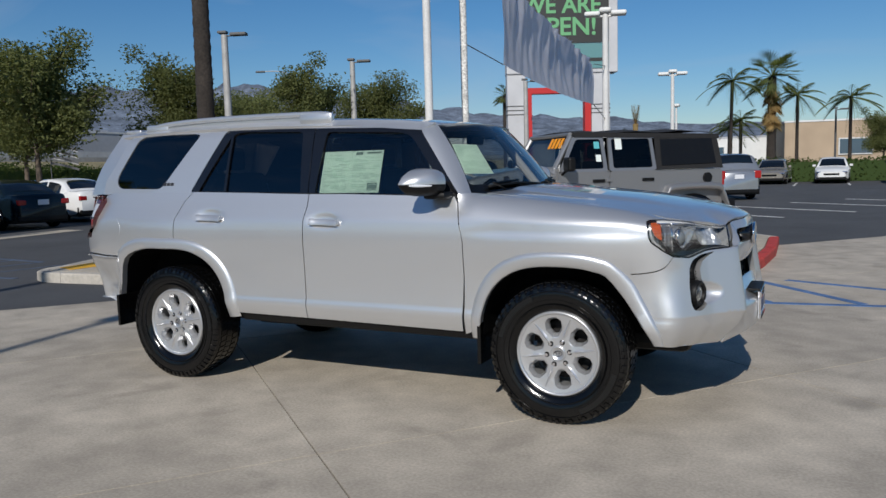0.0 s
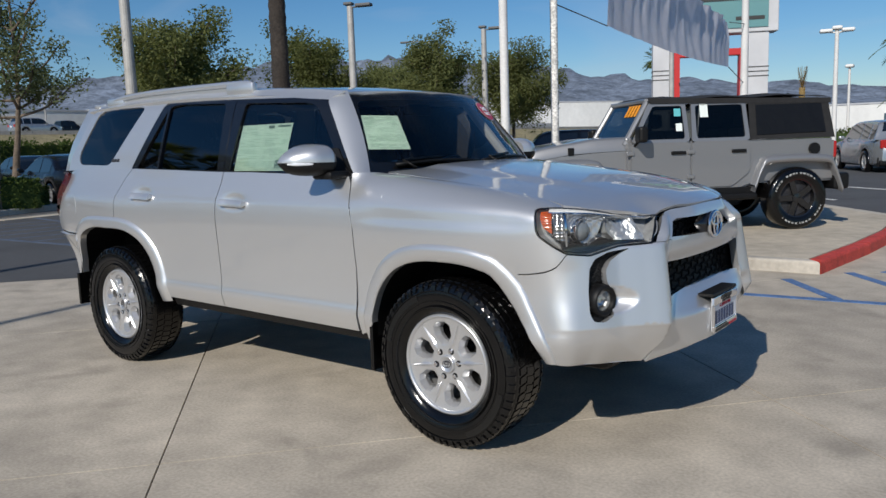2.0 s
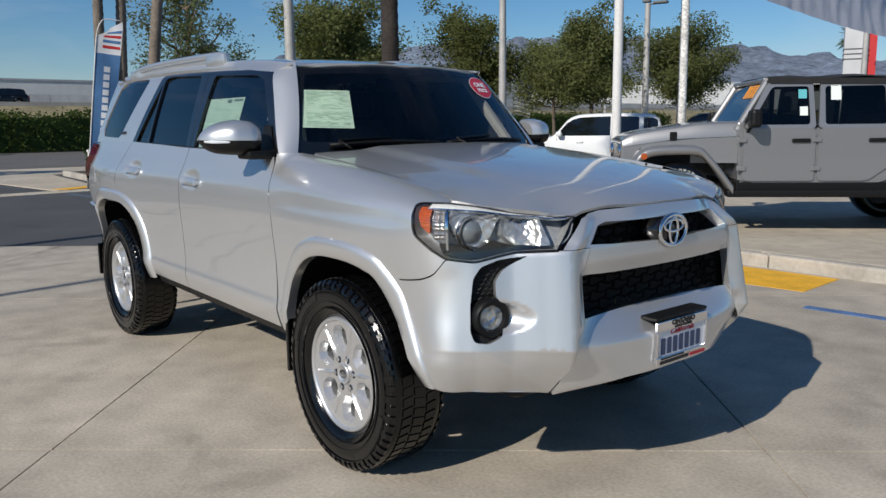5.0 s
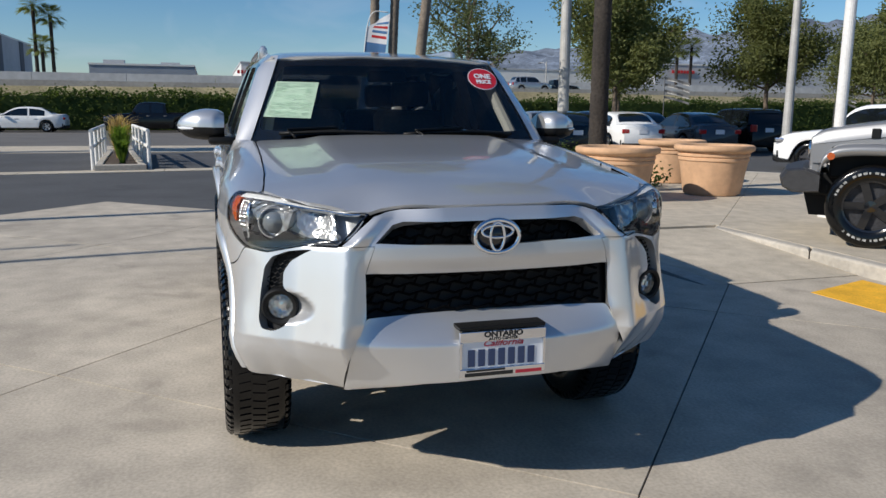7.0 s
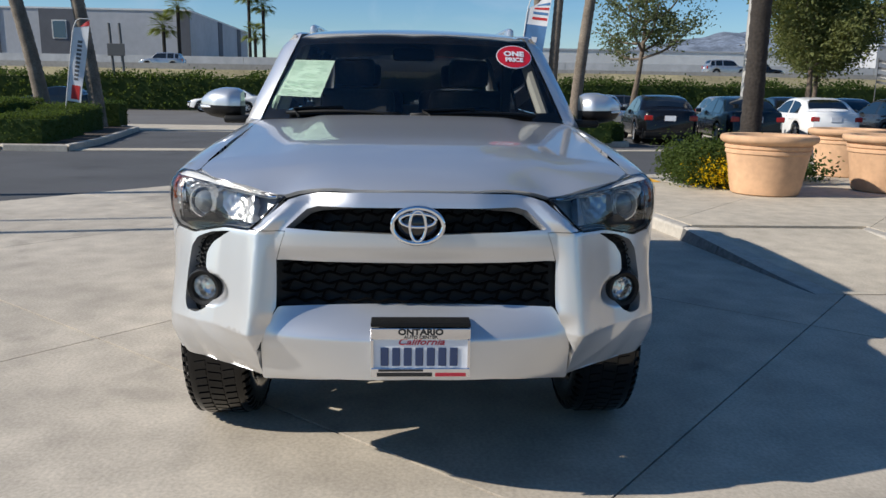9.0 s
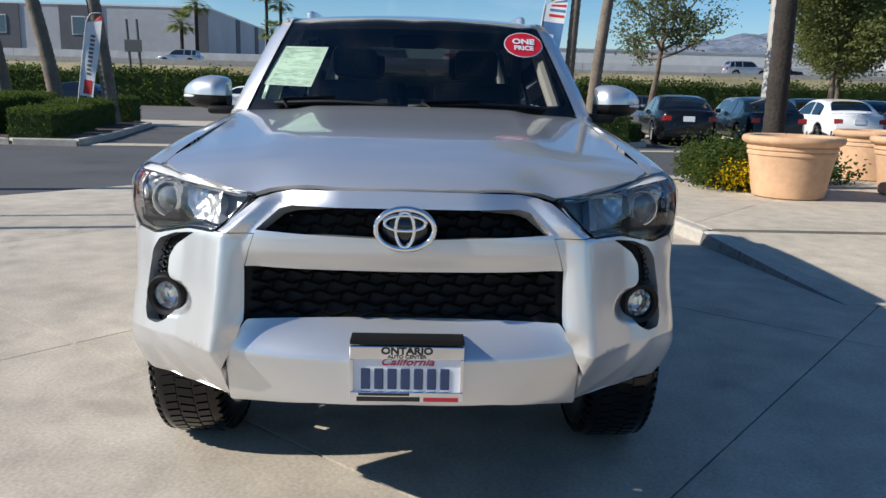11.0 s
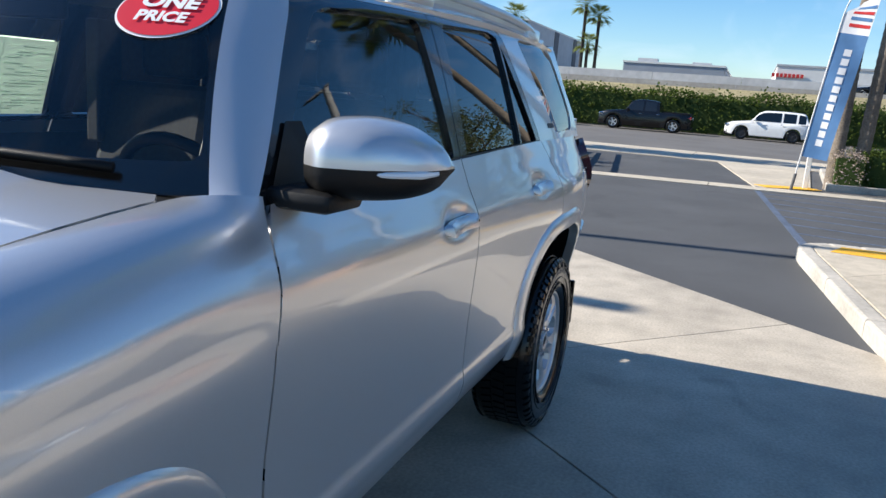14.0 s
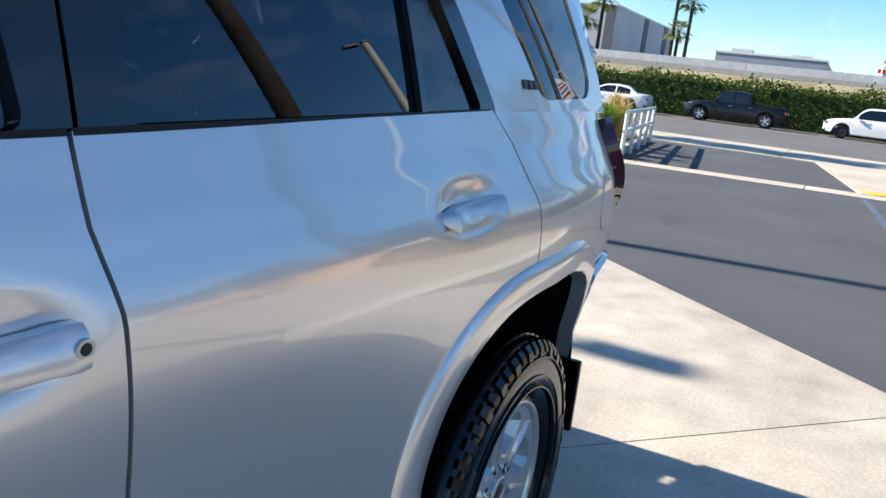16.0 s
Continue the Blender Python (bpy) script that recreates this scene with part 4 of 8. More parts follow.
cant = [(0.47, 1.655), (0.2, 1.685), (-0.3, 1.705), (-0.98, 1.735), (-1.05, 1.735), (-1.05, 1.775), (-0.7, 1.768), (0.0, 1.748), (0.3, 1.728), (0.55, 1.70)]
both("roof_side", SILVER, cant, lambda u, v: cabin(u, v), res=0.03, lip=0.015, flip=True)
win_f = rounded([(0.73, 1.268), (0.425, 1.625), (0.36, 1.648), (-0.20, 1.676), (-0.222, 1.285)], [0.01, 0.05, 0.05, 0.03, 0.02], 4)
win_r = rounded([(-0.335, 1.288), (-0.392, 1.685), (-0.90, 1.708), (-0.99, 1.692), (-1.205, 1.305)], [0.02, 0.03, 0.05, 0.06, 0.02], 4)
win_q = rounded([(-1.56, 1.328), (-1.285, 1.705), (-1.36, 1.716), (-1.84, 1.722), (-1.90, 1.70), (-2.055, 1.40), (-2.00, 1.336)], [0.05, 0.03, 0.02, 0.05, 0.05, 0.06, 0.05], 4)
both("window_frame", GLOSS_BLACK, [(0.815, 1.243), (0.80, 1.262), (0.482, 1.658), (0.2, 1.683), (-0.3 + G, 1.702), (-0.272 + G, 1.268)], lambda u, v: cabin(u, v, 0.001), (fdoor_l, fdoor_r), res=0.03, holes=(win_f,), lip=0.02, flip=True)
both("window_frame", GLOSS_BLACK, [(-0.272 - G, 1.268), (-0.3 - G, 1.702), (-0.98, 1.732), (-1.06, 1.70), (-1.265, 1.315), (-1.25, 1.285)], lambda u, v: cabin(u, v, 0.001), (rdoor_l, rdoor_r), res=0.03, holes=(win_r,), lip=0.02, flip=True)
pillar_c = [(-1.27, 1.296), (-1.268, 1.318), (-1.065, 1.703), (-1.04, 1.733), (-1.04, 1.772), (-1.5, 1.772), (-2.0, 1.753), (-1.985, 1.73), (-2.10, 1.50), (-2.165, 1.40), (-2.17, 1.296)]
both("rear_pillar", SILVER, pillar_c, lambda u, v: cabin(u, v, 0.0), res=0.03, holes=(win_q,), lip=0.015, flip=True)
both("window_pane", SIDE_GLASS, win_f, lambda u, v: cabin(u, v, -0.012), (fdoor_l, fdoor_r), res=0.05, flip=True)[1].visible_shadow = False
both("window_pane", PRIVACY_GLASS, win_r, lambda u, v: cabin(u, v, -0.012), (rdoor_l, rdoor_r), res=0.05, flip=True)
both("quarter_window", PRIVACY_GLASS, win_q, lambda u, v: cabin(u, v, -0.006), res=0.05, flip=True)
both("window_divider", GLOSS_BLACK, [(-0.955, 1.29), (-0.975, 1.29), (-1.0, 1.70), (-0.98, 1.70)], lambda u, v: cabin(u, v, 0.002), (rdoor_l, rdoor_r), res=0.04, lip=0.012, flip=True)
both("belt_moulding", BLACK_PLASTIC, [(0.76, 1.248), (0.3, 1.258), (-0.258, 1.272), (-0.258, 1.288), (0.3, 1.274), (0.75, 1.264)], lambda u, v: cabin(u, v, 0.008), (fdoor_l, fdoor_r), res=0.03, lip=0.012, flip=True)
both("belt_moulding", BLACK_PLASTIC, [(-0.264, 1.272), (-0.8, 1.283), (-1.235, 1.293), (-1.225, 1.308), (-0.8, 1.299), (-0.264, 1.288)], lambda u, v: cabin(u, v, 0.008), (rdoor_l, rdoor_r), res=0.03, lip=0.012, flip=True)
# shut at the rear: screen and lamps
edge_a = [cabin(-2.165, 1.298), cabin(-2.16, 1.40), cabin(-2.10, 1.50), cabin(-2.04, 1.62), cabin(-1.985, 1.73)]
edge_b = [(-2.40, 0.70, 1.29), (-2.355, 0.69, 1.40), (-2.30, 0.675, 1.50), (-2.21, 0.65, 1.62), (-2.11, 0.62, 1.745)]
twin("rear_corner", (edge_a + edge_b, [(i, 5 + i, 6 + i, i + 1) for i in range(4)]), SILVER, smooth=True)
part("rear_screen", ([(-2.40, -0.70, 1.29), (-2.40, 0.70, 1.29), (-2.11, 0.62, 1.745), (-2.11, -0.62, 1.745)], [(0, 3, 2, 1)]), PRIVACY_GLASS, suv)
s1, s2 = s_of_x(-2.13), s_of_x(-2.37)
tail = [(s1, 1.245), (s1 + 0.03, 1.275), (s2 + 0.1, 1.255), (s2 + 0.12, 0.99), (s2 - 0.02, 0.965), (s1 + 0.07, 1.07)]
tails = both("tail_lamp", material("dark_red_lens", (0.07, 0.006, 0.008), 0.12, coat=1.0), tail, lambda s, w: wrap(s, w, 0.001 - 0.03 * (1 - step01(w, 0.95, 1.2))), res=0.03, lip=0.04, flip=True)
both("reversing_lens", material("smoked_lens", (0.5, 0.5, 0.52), 0.15, coat=1.0), [(s1 + 0.045, 1.13), (s1 + 0.045, 1.225), (s2 + 0.08, 1.225), (s2 + 0.08, 1.13)], lambda s, w: wrap(s, w, 0.005 - 0.03 * (1 - step01(w, 0.95, 1.2))), tails, res=0.03, lip=0.01, flip=True)
both("brake_lens", RED_LENS, [(s1 + 0.10, 1.07), (s1 + 0.06, 1.115), (s2 + 0.09, 1.115), (s2 + 0.09, 1.0), (s2 + 0.0, 0.99)], lambda s, w: wrap(s, w, 0.005 - 0.03 * (1 - step01(w, 0.95, 1.2))), tails, res=0.03, lip=0.01, flip=True)
part("spoiler", block(-2.14, -1.98, -0.57, 0.57, 1.745, 1.775, 0.012), SILVER, suv)
both("fuel_flap", SILVER, [(-1.98 + 0.085 * math.cos(a * math.pi / 12), 1.05 + 0.085 * math.sin(a * math.pi / 12)) for a in range(24)], lambda u, v: side(u, v, 0.002), res=0.03, lip=0.006, flip=True)

# roof rails
rail = [(-0.215, 0.612, 1.765), (-0.225, 0.612, 1.788), (-0.29, 0.61, 1.798), (-0.45, 0.606, 1.803), (-0.9, 0.602, 1.809), (-1.3, 0.60, 1.809), (-1.62, 0.598, 1.799), (-1.80, 0.595, 1.780), (-1.90, 0.592, 1.752)]
rail_pts = smooth_line(rail, 6)
rail_geo = tube(rail_pts, [0.010 + 0.009 * min(1, 6 * min(i, len(rail_pts) - 1 - i) / len(rail_pts)) for i in range(len(rail_pts))], 10)
rails = twin("roof_rail", rail_geo, SILVER, smooth=True, label="silver roof rail")
twin("foot", geo_of(block(-0.46, -0.20, 0.588, 0.632, 1.73, 1.806, 0.018)), SILVER, rails, True)
web = [(x, y, z) for x, y, z in rail_pts] + [(x, y - 0.004, 1.72) for x, y, z in rail_pts]
K = len(rail_pts)
twin("rail_web", (web, [(i, i + 1, K + i + 1, K + i) for i in range(K - 1)]), SILVER, rails, True)
twin("foot", geo_of(block(-1.88, -1.66, 0.578, 0.612, 1.73, 1.80, 0.015)), SILVER, rails, True)

# door handles and mirrors
for hx, hz, doors in ((-0.108, 1.112, (fdoor_l, fdoor_r)), (-1.045, 1.137, (rdoor_l, rdoor_r))):
    v, f, n = [], [], 18
    section = ((1, 0.62), (1, -0.50), (0.62, -1), (-1, -0.9), (-1, 0.9), (0.45, 1))
    k = len(section)
    for i in range(n + 1):
        t = i / n
        e = max(0.0, 1 - abs(2 * t - 1) ** 16) ** 0.5
        x = hx + 0.118 - 0.236 * t
        for c, q in section:
            v.append(side(x, hz - 0.009 + 0.008 * t + (0.006 + 0.0125 * e + 0.002 * step01(t, 0.8, 0.86)) * q, -0.014 + (0.032 + 0.012 * c) * (0.3 + 0.7 * e)))
    f = [(i * k + j, i * k + (j + 1) % k, (i + 1) * k + (j + 1) % k, (i + 1) * k + j) for i in range(n) for j in range(k)] + [tuple(range(k - 1, -1, -1)), tuple(n * k + j for j in range(k))]
    handles = twin("door_handle", (v, f), SILVER, doors, True)
for o in (fdoor_l,):
    part("key_lock", rod(side(-0.206, 1.110, 0.012), side(-0.206, 1.110, 0.0312), 0.0095, n=16), ALLOY, o)
    part("keyhole", rod(side(-0.206, 1.110, 0.012), side(-0.206, 1.110, 0.0316), 0.006, n=14), INK_BLACK, o)


mir_top = curve_of([(0, 0.074), (0.12, 0.089), (0.35, 0.092), (0.6, 0.082), (0.82, 0.058), (0.95, 0.030), (1.0, 0.006)])
mir_low = curve_of([(0, 0.058), (0.3, 0.068), (0.65, 0.062), (0.88, 0.042), (1.0, 0.006)])
mir_deep = curve_of([(0, 0.105), (0.25, 0.150), (0.5, 0.148), (0.8, 0.105), (0.95, 0.060), (1.0, 0.012)])


def mirror_shell(upper):
    """The mirror's housing above or below the line between cap and base, from the door outwards."""
    v, f, n, k = [], [], 22, 18
    for i in range(n + 1):
        u = i / n
        y = 0.880 + 0.232 * u
        zs = 1.330 + 0.004 * u
        for j in range(k + 1):
            a = math.pi * j / k
            c, q = math.cos(a), math.sin(a)
            g = (abs(c) ** 2.9 + abs(q) ** 2.9) ** (-1 / 2.9)
            x = 0.622 - 0.05 * u + (mir_deep(u) if c > 0 else 0.022) * g * c
            v.append((x, y, zs + (mir_top(u) if upper else -mir_low(u)) * g * q))
    f = [(i * (k + 1) + j, (i + 1) * (k + 1) + j, (i + 1) * (k + 1) + j + 1, i * (k + 1) + j + 1) for i in range(n) for j in range(k)]
    f += [tuple(range(k, -1, -1)), tuple(n * (k + 1) + j for j in range(k + 1))]
    return v, (f if upper else [tuple(reversed(q)) for q in f])


mirrors = twin("door_mirror", mirror_shell(True), SILVER, (fdoor_l, fdoor_r), True, "silver mirror with black lower half")
twin("lower_shell", mirror_shell(False), BLACK_PLASTIC, mirrors, True)
twin("arm", geo_of(block(0.625, 0.765, 0.80, 0.96, 1.245, 1.285, 0.016)), BLACK_PLASTIC, mirrors, True)
twin("sail_panel", ([cabin(0.79, 1.24, 0.012), cabin(0.56, 1.262, 0.012), cabin(0.60, 1.40, 0.01), cabin(0.655, 1.40, 0.008)], [(3, 2, 1, 0)]), BLACK_PLASTIC, mirrors)
twin("mirror_glass", ([(0.599, 0.895, 1.295), (0.555, 1.085, 1.305), (0.555, 1.085, 1.375), (0.599, 0.895, 1.395)], [(0, 3, 2, 1)]), CHROME, mirrors)
twin("indicator", tube([(0.737, 1.000, 1.326), (0.709, 1.045, 1.325), (0.659, 1.088, 1.326), (0.617, 1.103, 1.328)], [0.003, 0.006, 0.008, 0.005], 8), material("clear_lens", (0.7, 0.72, 0.75), 0.12, coat=1.0), mirrors, True)

# number plate in its frame
plate_m = Matrix.Translation((2.378, 0.012, 0.583)) @ Matrix.Rotation(radians(90), 4, "Z") @ Matrix.Rotation(radians(90), 4, "X")
nplate = part("number_plate", block(2.362, 2.372, -0.145, 0.169, 0.505, 0.662, 0.003), PLATE_WHITE, suv, "white number plate in a printed frame")
pf = [block(2.366, 2.379, -0.150, 0.174, 0.627, 0.665, 0.003), block(2.366, 2.379, -0.150, 0.174, 0.499, 0.530, 0.003), block(2.366, 2.379, -0.150, -0.140, 0.530, 0.627, 0.002), block(2.366, 2.379, 0.164, 0.174, 0.530, 0.627, 0.002)]
part("plate_frame", joined(*[geo_of(b) for b in pf]), CHROME, nplate)
part("bracket", block(2.30, 2.374, -0.15, 0.174, 0.667, 0.681, 0.003), BLACK_PLASTIC, nplate)
words("ONTARIO", 0.028, INK_BLACK, nplate, Matrix.Translation((2.380, 0.012, 0.652)) @ plate_m.to_3x3().to_4x4(), bold=0.0012, squeeze=1.15)
words("AUTO CENTER", 0.014, INK_BLACK, nplate, Matrix.Translation((2.380, 0.012, 0.635)) @ plate_m.to_3x3().to_4x4(), bold=0.0004, squeeze=1.15)
words("California", 0.030, INK_RED, nplate, Matrix.Translation((2.373, 0.012, 0.617)) @ plate_m.to_3x3().to_4x4(), shear=0.35, squeeze=1.3, bold=0.0004)
for i in range(7):
    part("raised_bar", block(2.372, 2.3745, -0.118 + i * 0.0375, -0.092 + i * 0.0375, 0.536, 0.598, 0.002), PLATE_BLUE, nplate)
part("print_bar", joined(geo_of(block(2.3795, 2.3805, -0.13, 0.05, 0.502, 0.515)), geo_of(block(2.3795, 2.3805, -0.125, 0.02, 0.519, 0.526))), INK_BLACK, nplate)
part("print_bar", block(2.3795, 2.3805, 0.06, 0.16, 0.502, 0.514), INK_RED, nplate)

# papers and sticker behind the glass
side_paper = thing("window_sticker", None, "two pale green printed sheets behind a car window", "paper")
v, f, nrm = sheet_geo([(-0.2, 1.284), (0.238, 1.284), (0.238, 1.545), (-0.2, 1.545)], lambda u, w: cabin(u, w, -0.02), 0.05, flip=True)
part("sheet", mirrored((v, f)), PAPER, side_paper)
def bar_on_window(x0, x1, z0, z1):
    return mirrored(([cabin(x0, z0, -0.0165), cabin(x1, z0, -0.0165), cabin(x1, z1, -0.0165), cabin(x0, z1, -0.0165)], [(0, 3, 2, 1)]))


lines = [bar_on_window(0.012, 0.0145, 1.285, 1.544)]
print_rng = random.Random(4)
for col, wide in ((-0.185, 0.185), (0.03, 0.195)):
    for k in range(24):
        x, w = col, 1.294 + k * 0.0098
        while x < col + wide - 0.012 and k not in (5, 12, 18, 22):
            e = min(col + wide, x + print_rng.uniform(0.012, 0.075))
            if print_rng.random() < 0.72:
                lines.append(bar_on_window(x, e, w, w + 0.0034))
            x = e + print_rng.uniform(0.004, 0.02)
part("print_bar", joined(*lines), PAPER_INK, side_paper)
part("header_bar", joined(bar_on_window(0.04, 0.09, 1.520, 1.537), bar_on_window(0.12, 0.225, 1.526, 1.536), bar_on_window(0.15, 0.222, 1.30, 1.345)), HEADER_INK, side_paper, "dark printed header and corner block")
ws_paper = thing("windscreen_sheet", None, "pale green printed sheet behind a windscreen", "paper")
corner4 = [(-0.695, 1.392), (-0.462, 1.385), (-0.398, 1.568), (-0.622, 1.572)]


def on_sheet(u, w, off):
    a = Vector(corner4[0]).lerp(Vector(corner4[1]), u)
    b = Vector(corner4[3]).lerp(Vector(corner4[2]), u)
    p = a.lerp(b, w)
    return screen(p.x, p.y, off)


part("sheet", joined(*[([on_sheet(i / 4, 0, -0.008), on_sheet((i + 1) / 4, 0, -0.008), on_sheet((i + 1) / 4, 1, -0.008), on_sheet(i / 4, 1, -0.008)], [(0, 1, 2, 3)]) for i in range(4)]), PAPER, ws_paper)
blurb = []
paper_rng = random.Random(8)
for k in range(1, 30):
    u = 0.08
    while u < 0.86:
        e = min(0.92, u + paper_rng.uniform(0.06, 0.3))
        if paper_rng.random() < 0.72 and k not in (6, 14, 21):
            blurb.append(([on_sheet(a, k / 31 + b, -0.0055) for a, b in ((u, 0), (e, 0), (e, 0.011), (u, 0.011))], [(0, 1, 2, 3)]))
        u = e + paper_rng.uniform(0.02, 0.1)
part("print_bar", joined(*blurb), PAPER_INK, ws_paper)
one = thing("price_sticker", None, "round red sticker with white words on a windscreen", "sticker")
ecen = (0.518, 1.596)
part("disc", ([screen(ecen[0] + 0.096 * math.cos(a * math.pi / 24), ecen[1] + 0.060 * math.sin(a * math.pi / 24), 0.004) for a in range(48)], [tuple(range(48))]), STICKER_WHITE, one)
part("disc", ([screen(ecen[0] + 0.0915 * math.cos(a * math.pi / 24), ecen[1] + 0.056 * math.sin(a * math.pi / 24), 0.0055) for a in range(48)], [tuple(range(48))]), STICKER_RED, one)
pn = (Vector(screen(0.60, 1.594)) - Vector(screen(0.45, 1.594))).normalized()
pu = (Vector(screen(ecen[0], 1.62)) - Vector(screen(ecen[0], 1.57))).normalized()
pm = Matrix((pn, pu, pn.cross(pu))).transposed().to_4x4()
words("ONE", 0.048, STICKER_WHITE, one, Matrix.Translation(Vector(screen(ecen[0], 1.609, 0.0068))) @ pm, bold=0.002, squeeze=1.15, depth=0.0003)
words("PRICE", 0.040, STICKER_WHITE, one, Matrix.Translation(Vector(screen(ecen[0], 1.578, 0.0068))) @ pm, bold=0.0015, depth=0.0003)

# cabin inside
cab = thing("interior")
cab.parent = suv
for x0, x1, z0 in ((-0.88, 0.88, 0.43), (-2.1, -0.884, 0.935)):
    tub = geo_of(block(x0, x1, -0.79, 0.79, z0, 1.22))
    part("tub", (tub[0], [f for f in tub[1] if sum(tub[0][i][2] for i in f) / len(f) < 1.2]), INTERIOR, cab)
part("dashboard", block(0.50, 0.99, -0.74, 0.74, 0.95, 1.235, 0.05, 3), INTERIOR, cab)


def seat(x, y, w, tall):
    geo = [geo_of(block(x - 0.02, x + 0.50, y - w / 2, y + w / 2, 0.72, 0.88, 0.05, 3)),
           geo_of(block(-0.07, 0.07, -w / 2, w / 2, 0, 0.62, 0.055, 3, Matrix.Translation((x, y, 0.82)) @ Matrix.Rotation(radians(-12), 4, "Y")))]
    return joined(*geo)


for x, y, w in ((-0.25, 0.37, 0.52), (-0.25, -0.37, 0.52), (-1.15, 0.36, 0.6), (-1.15, -0.36, 0.6)):
    st = part("seat", seat(x, y, w, 0.62), INTERIOR, cab)
    part("headrest", block(x - 0.20, x - 0.11, y - 0.13, y + 0.13, 1.45, 1.62, 0.035, 3), INTERIOR, st)
wheel_m = Matrix.Translation((0.42, 0.37, 1.16)) @ Matrix.Rotation(radians(-62), 4, "Y")
part("steering_wheel", joined(moved(tube([(0.185 * math.cos(i * math.pi / 16), 0.185 * math.sin(i * math.pi / 16), 0) for i in range(32)], 0.016, 8, True), wheel_m),
                              geo_of(block(-0.05, 0.05, -0.18, 0.18, -0.02, 0.02, 0.012, 2, wheel_m))), BLACK_PLASTIC, cab, smooth=True)
part("rear_view_mirror", block(0.52, 0.56, -0.11, 0.11, 1.575, 1.64, 0.015, 3), BLACK_PLASTIC, cab)
for ys in (1, -1):
    part("pillar_trim", rod((0.74, 0.68 * ys, 1.28), (0.47, 0.575 * ys, 1.66), 0.03, n=8), INTERIOR_GREY, cab)
    part("pillar_trim", block(-0.36, -0.24, 0.60 * ys - 0.03, 0.60 * ys + 0.03, 1.2, 1.64, 0.01, 2), INTERIOR, cab)


# wheels
BRAKE_IRON = material("brake_iron", (0.022, 0.02, 0.019), 0.55, 0.4, grain=(50, 0.3))
BAR_RUBBER = material("raised_rubber_band", (0.004, 0.004, 0.004), 0.28, spec=0.5, bump=(260, 0.001))


def lathe_at(c, s):
    """A flat black disc round a wheel nut, in place of its shaded pocket."""
    v, f = lathe([(0.0155, 0.076), (0.0152, 0.0872), (0.0005, 0.0872)], 14, "y")
    return [(x + c, y, z + s) for x, y, z in v], f


def spoke_face():
    """Wheel face of six sectors: a dished window in the middle of each, ridged spokes between them."""
    c30, s30 = math.cos(math.pi / 6), math.sin(math.pi / 6)

    def polar(r, deg, h):
        return (r * math.cos(radians(deg)), r * math.sin(radians(deg)), h)

    def beside(r, d, h):
        return (r * c30 + d * s30, r * s30 - d * c30, h)
    hub = [polar(0.03, d, 0.084) for d in (0, 30)] + [polar(0.056, d, 0.086) for d in (0, 15, 30)]
    ring = [polar(0.084, 0, 0.086), polar(0.084, 14, 0.086), beside(0.086, 0.013, 0.087), (0.086 * c30, 0.086 * s30, 0.089)]
    win = [(0.108, 0.0, 0.056), (0.109, 0.014, 0.056), (0.138, 0.034, 0.056), (0.170, 0.036, 0.058), (0.186, 0.020, 0.060), (0.188, 0.0, 0.060)]
    top = [(0.091, 0.0, 0.084), (0.093, 0.019, 0.0845), (0.131, 0.047, 0.086), (0.178, 0.048, 0.090), (0.199, 0.025, 0.092), (0.202, 0.0, 0.0925)]
    base = [beside(0.11, 0.012, 0.087), beside(0.155, 0.0085, 0.089), beside(0.204, 0.004, 0.093)]
    crest = [(r * c30, r * s30, h) for r, h in ((0.11, 0.095), (0.155, 0.0975), (0.204, 0.0985))]
    edge = [polar(r, d, h) for r, h in ((0.2095, 0.0935), (0.2205, 0.0955)) for d in (0, 7.5, 15, 22.5, 30)]
    runs = (ring, win, top, [ring[2]] + base, [ring[3]] + crest, edge[:5], edge[5:])
    pts, lines = [], []
    for run in runs:
        idx = []
        for q in run:
            if q not in pts:
                pts.append(q)
            idx.append(pts.index(q))
        lines.extend(zip(idx[:-1], idx[1:]))
    pts.extend(q for q in hub if q not in pts)
    flat2 = [Vector(q[:2]) for q in pts]
    v2, _, faces, src, _, _ = delaunay_2d_cdt(flat2, lines, [], 0, 1e-6)
    high = [pts[k[0]][2] for k in src]
    hole = [q[:2] for q in win] + [(0.148, -0.01)]
    half = [(tuple(v2[i]) + (high[i],)) for i in range(len(v2))]
    keep = []
    for q in faces:
        m = sum((v2[i] for i in q), Vector((0, 0))) / len(q)
        if not inside(m, hole) and 0 <= math.atan2(m.y, m.x) <= math.pi / 6 + 1e-3:
            keep.append(tuple(q))
    verts, out = [], []
    for k in range(6):
        for sign in (1, -1):
            a = radians(60 * k + 30)
            o = len(verts)
            turn = lambda x, y, h: (x * math.cos(a) - sign * y * math.sin(a), h, x * math.sin(a) + sign * y * math.cos(a))
            verts.extend(turn(*q) for q in half)
            out.extend(tuple(o + i for i in (q if sign < 0 else q[::-1])) for q in keep)
            o = len(verts)
            verts.extend(turn(x, y, h) for x, y, h in win)
            verts.extend(turn(x, y, 0.036) for x, y, h in win)
            n = len(win)
            out.extend((o + i, o + i + 1, o + n + i + 1, o + n + i) for i in range(n - 1))
    return verts, out


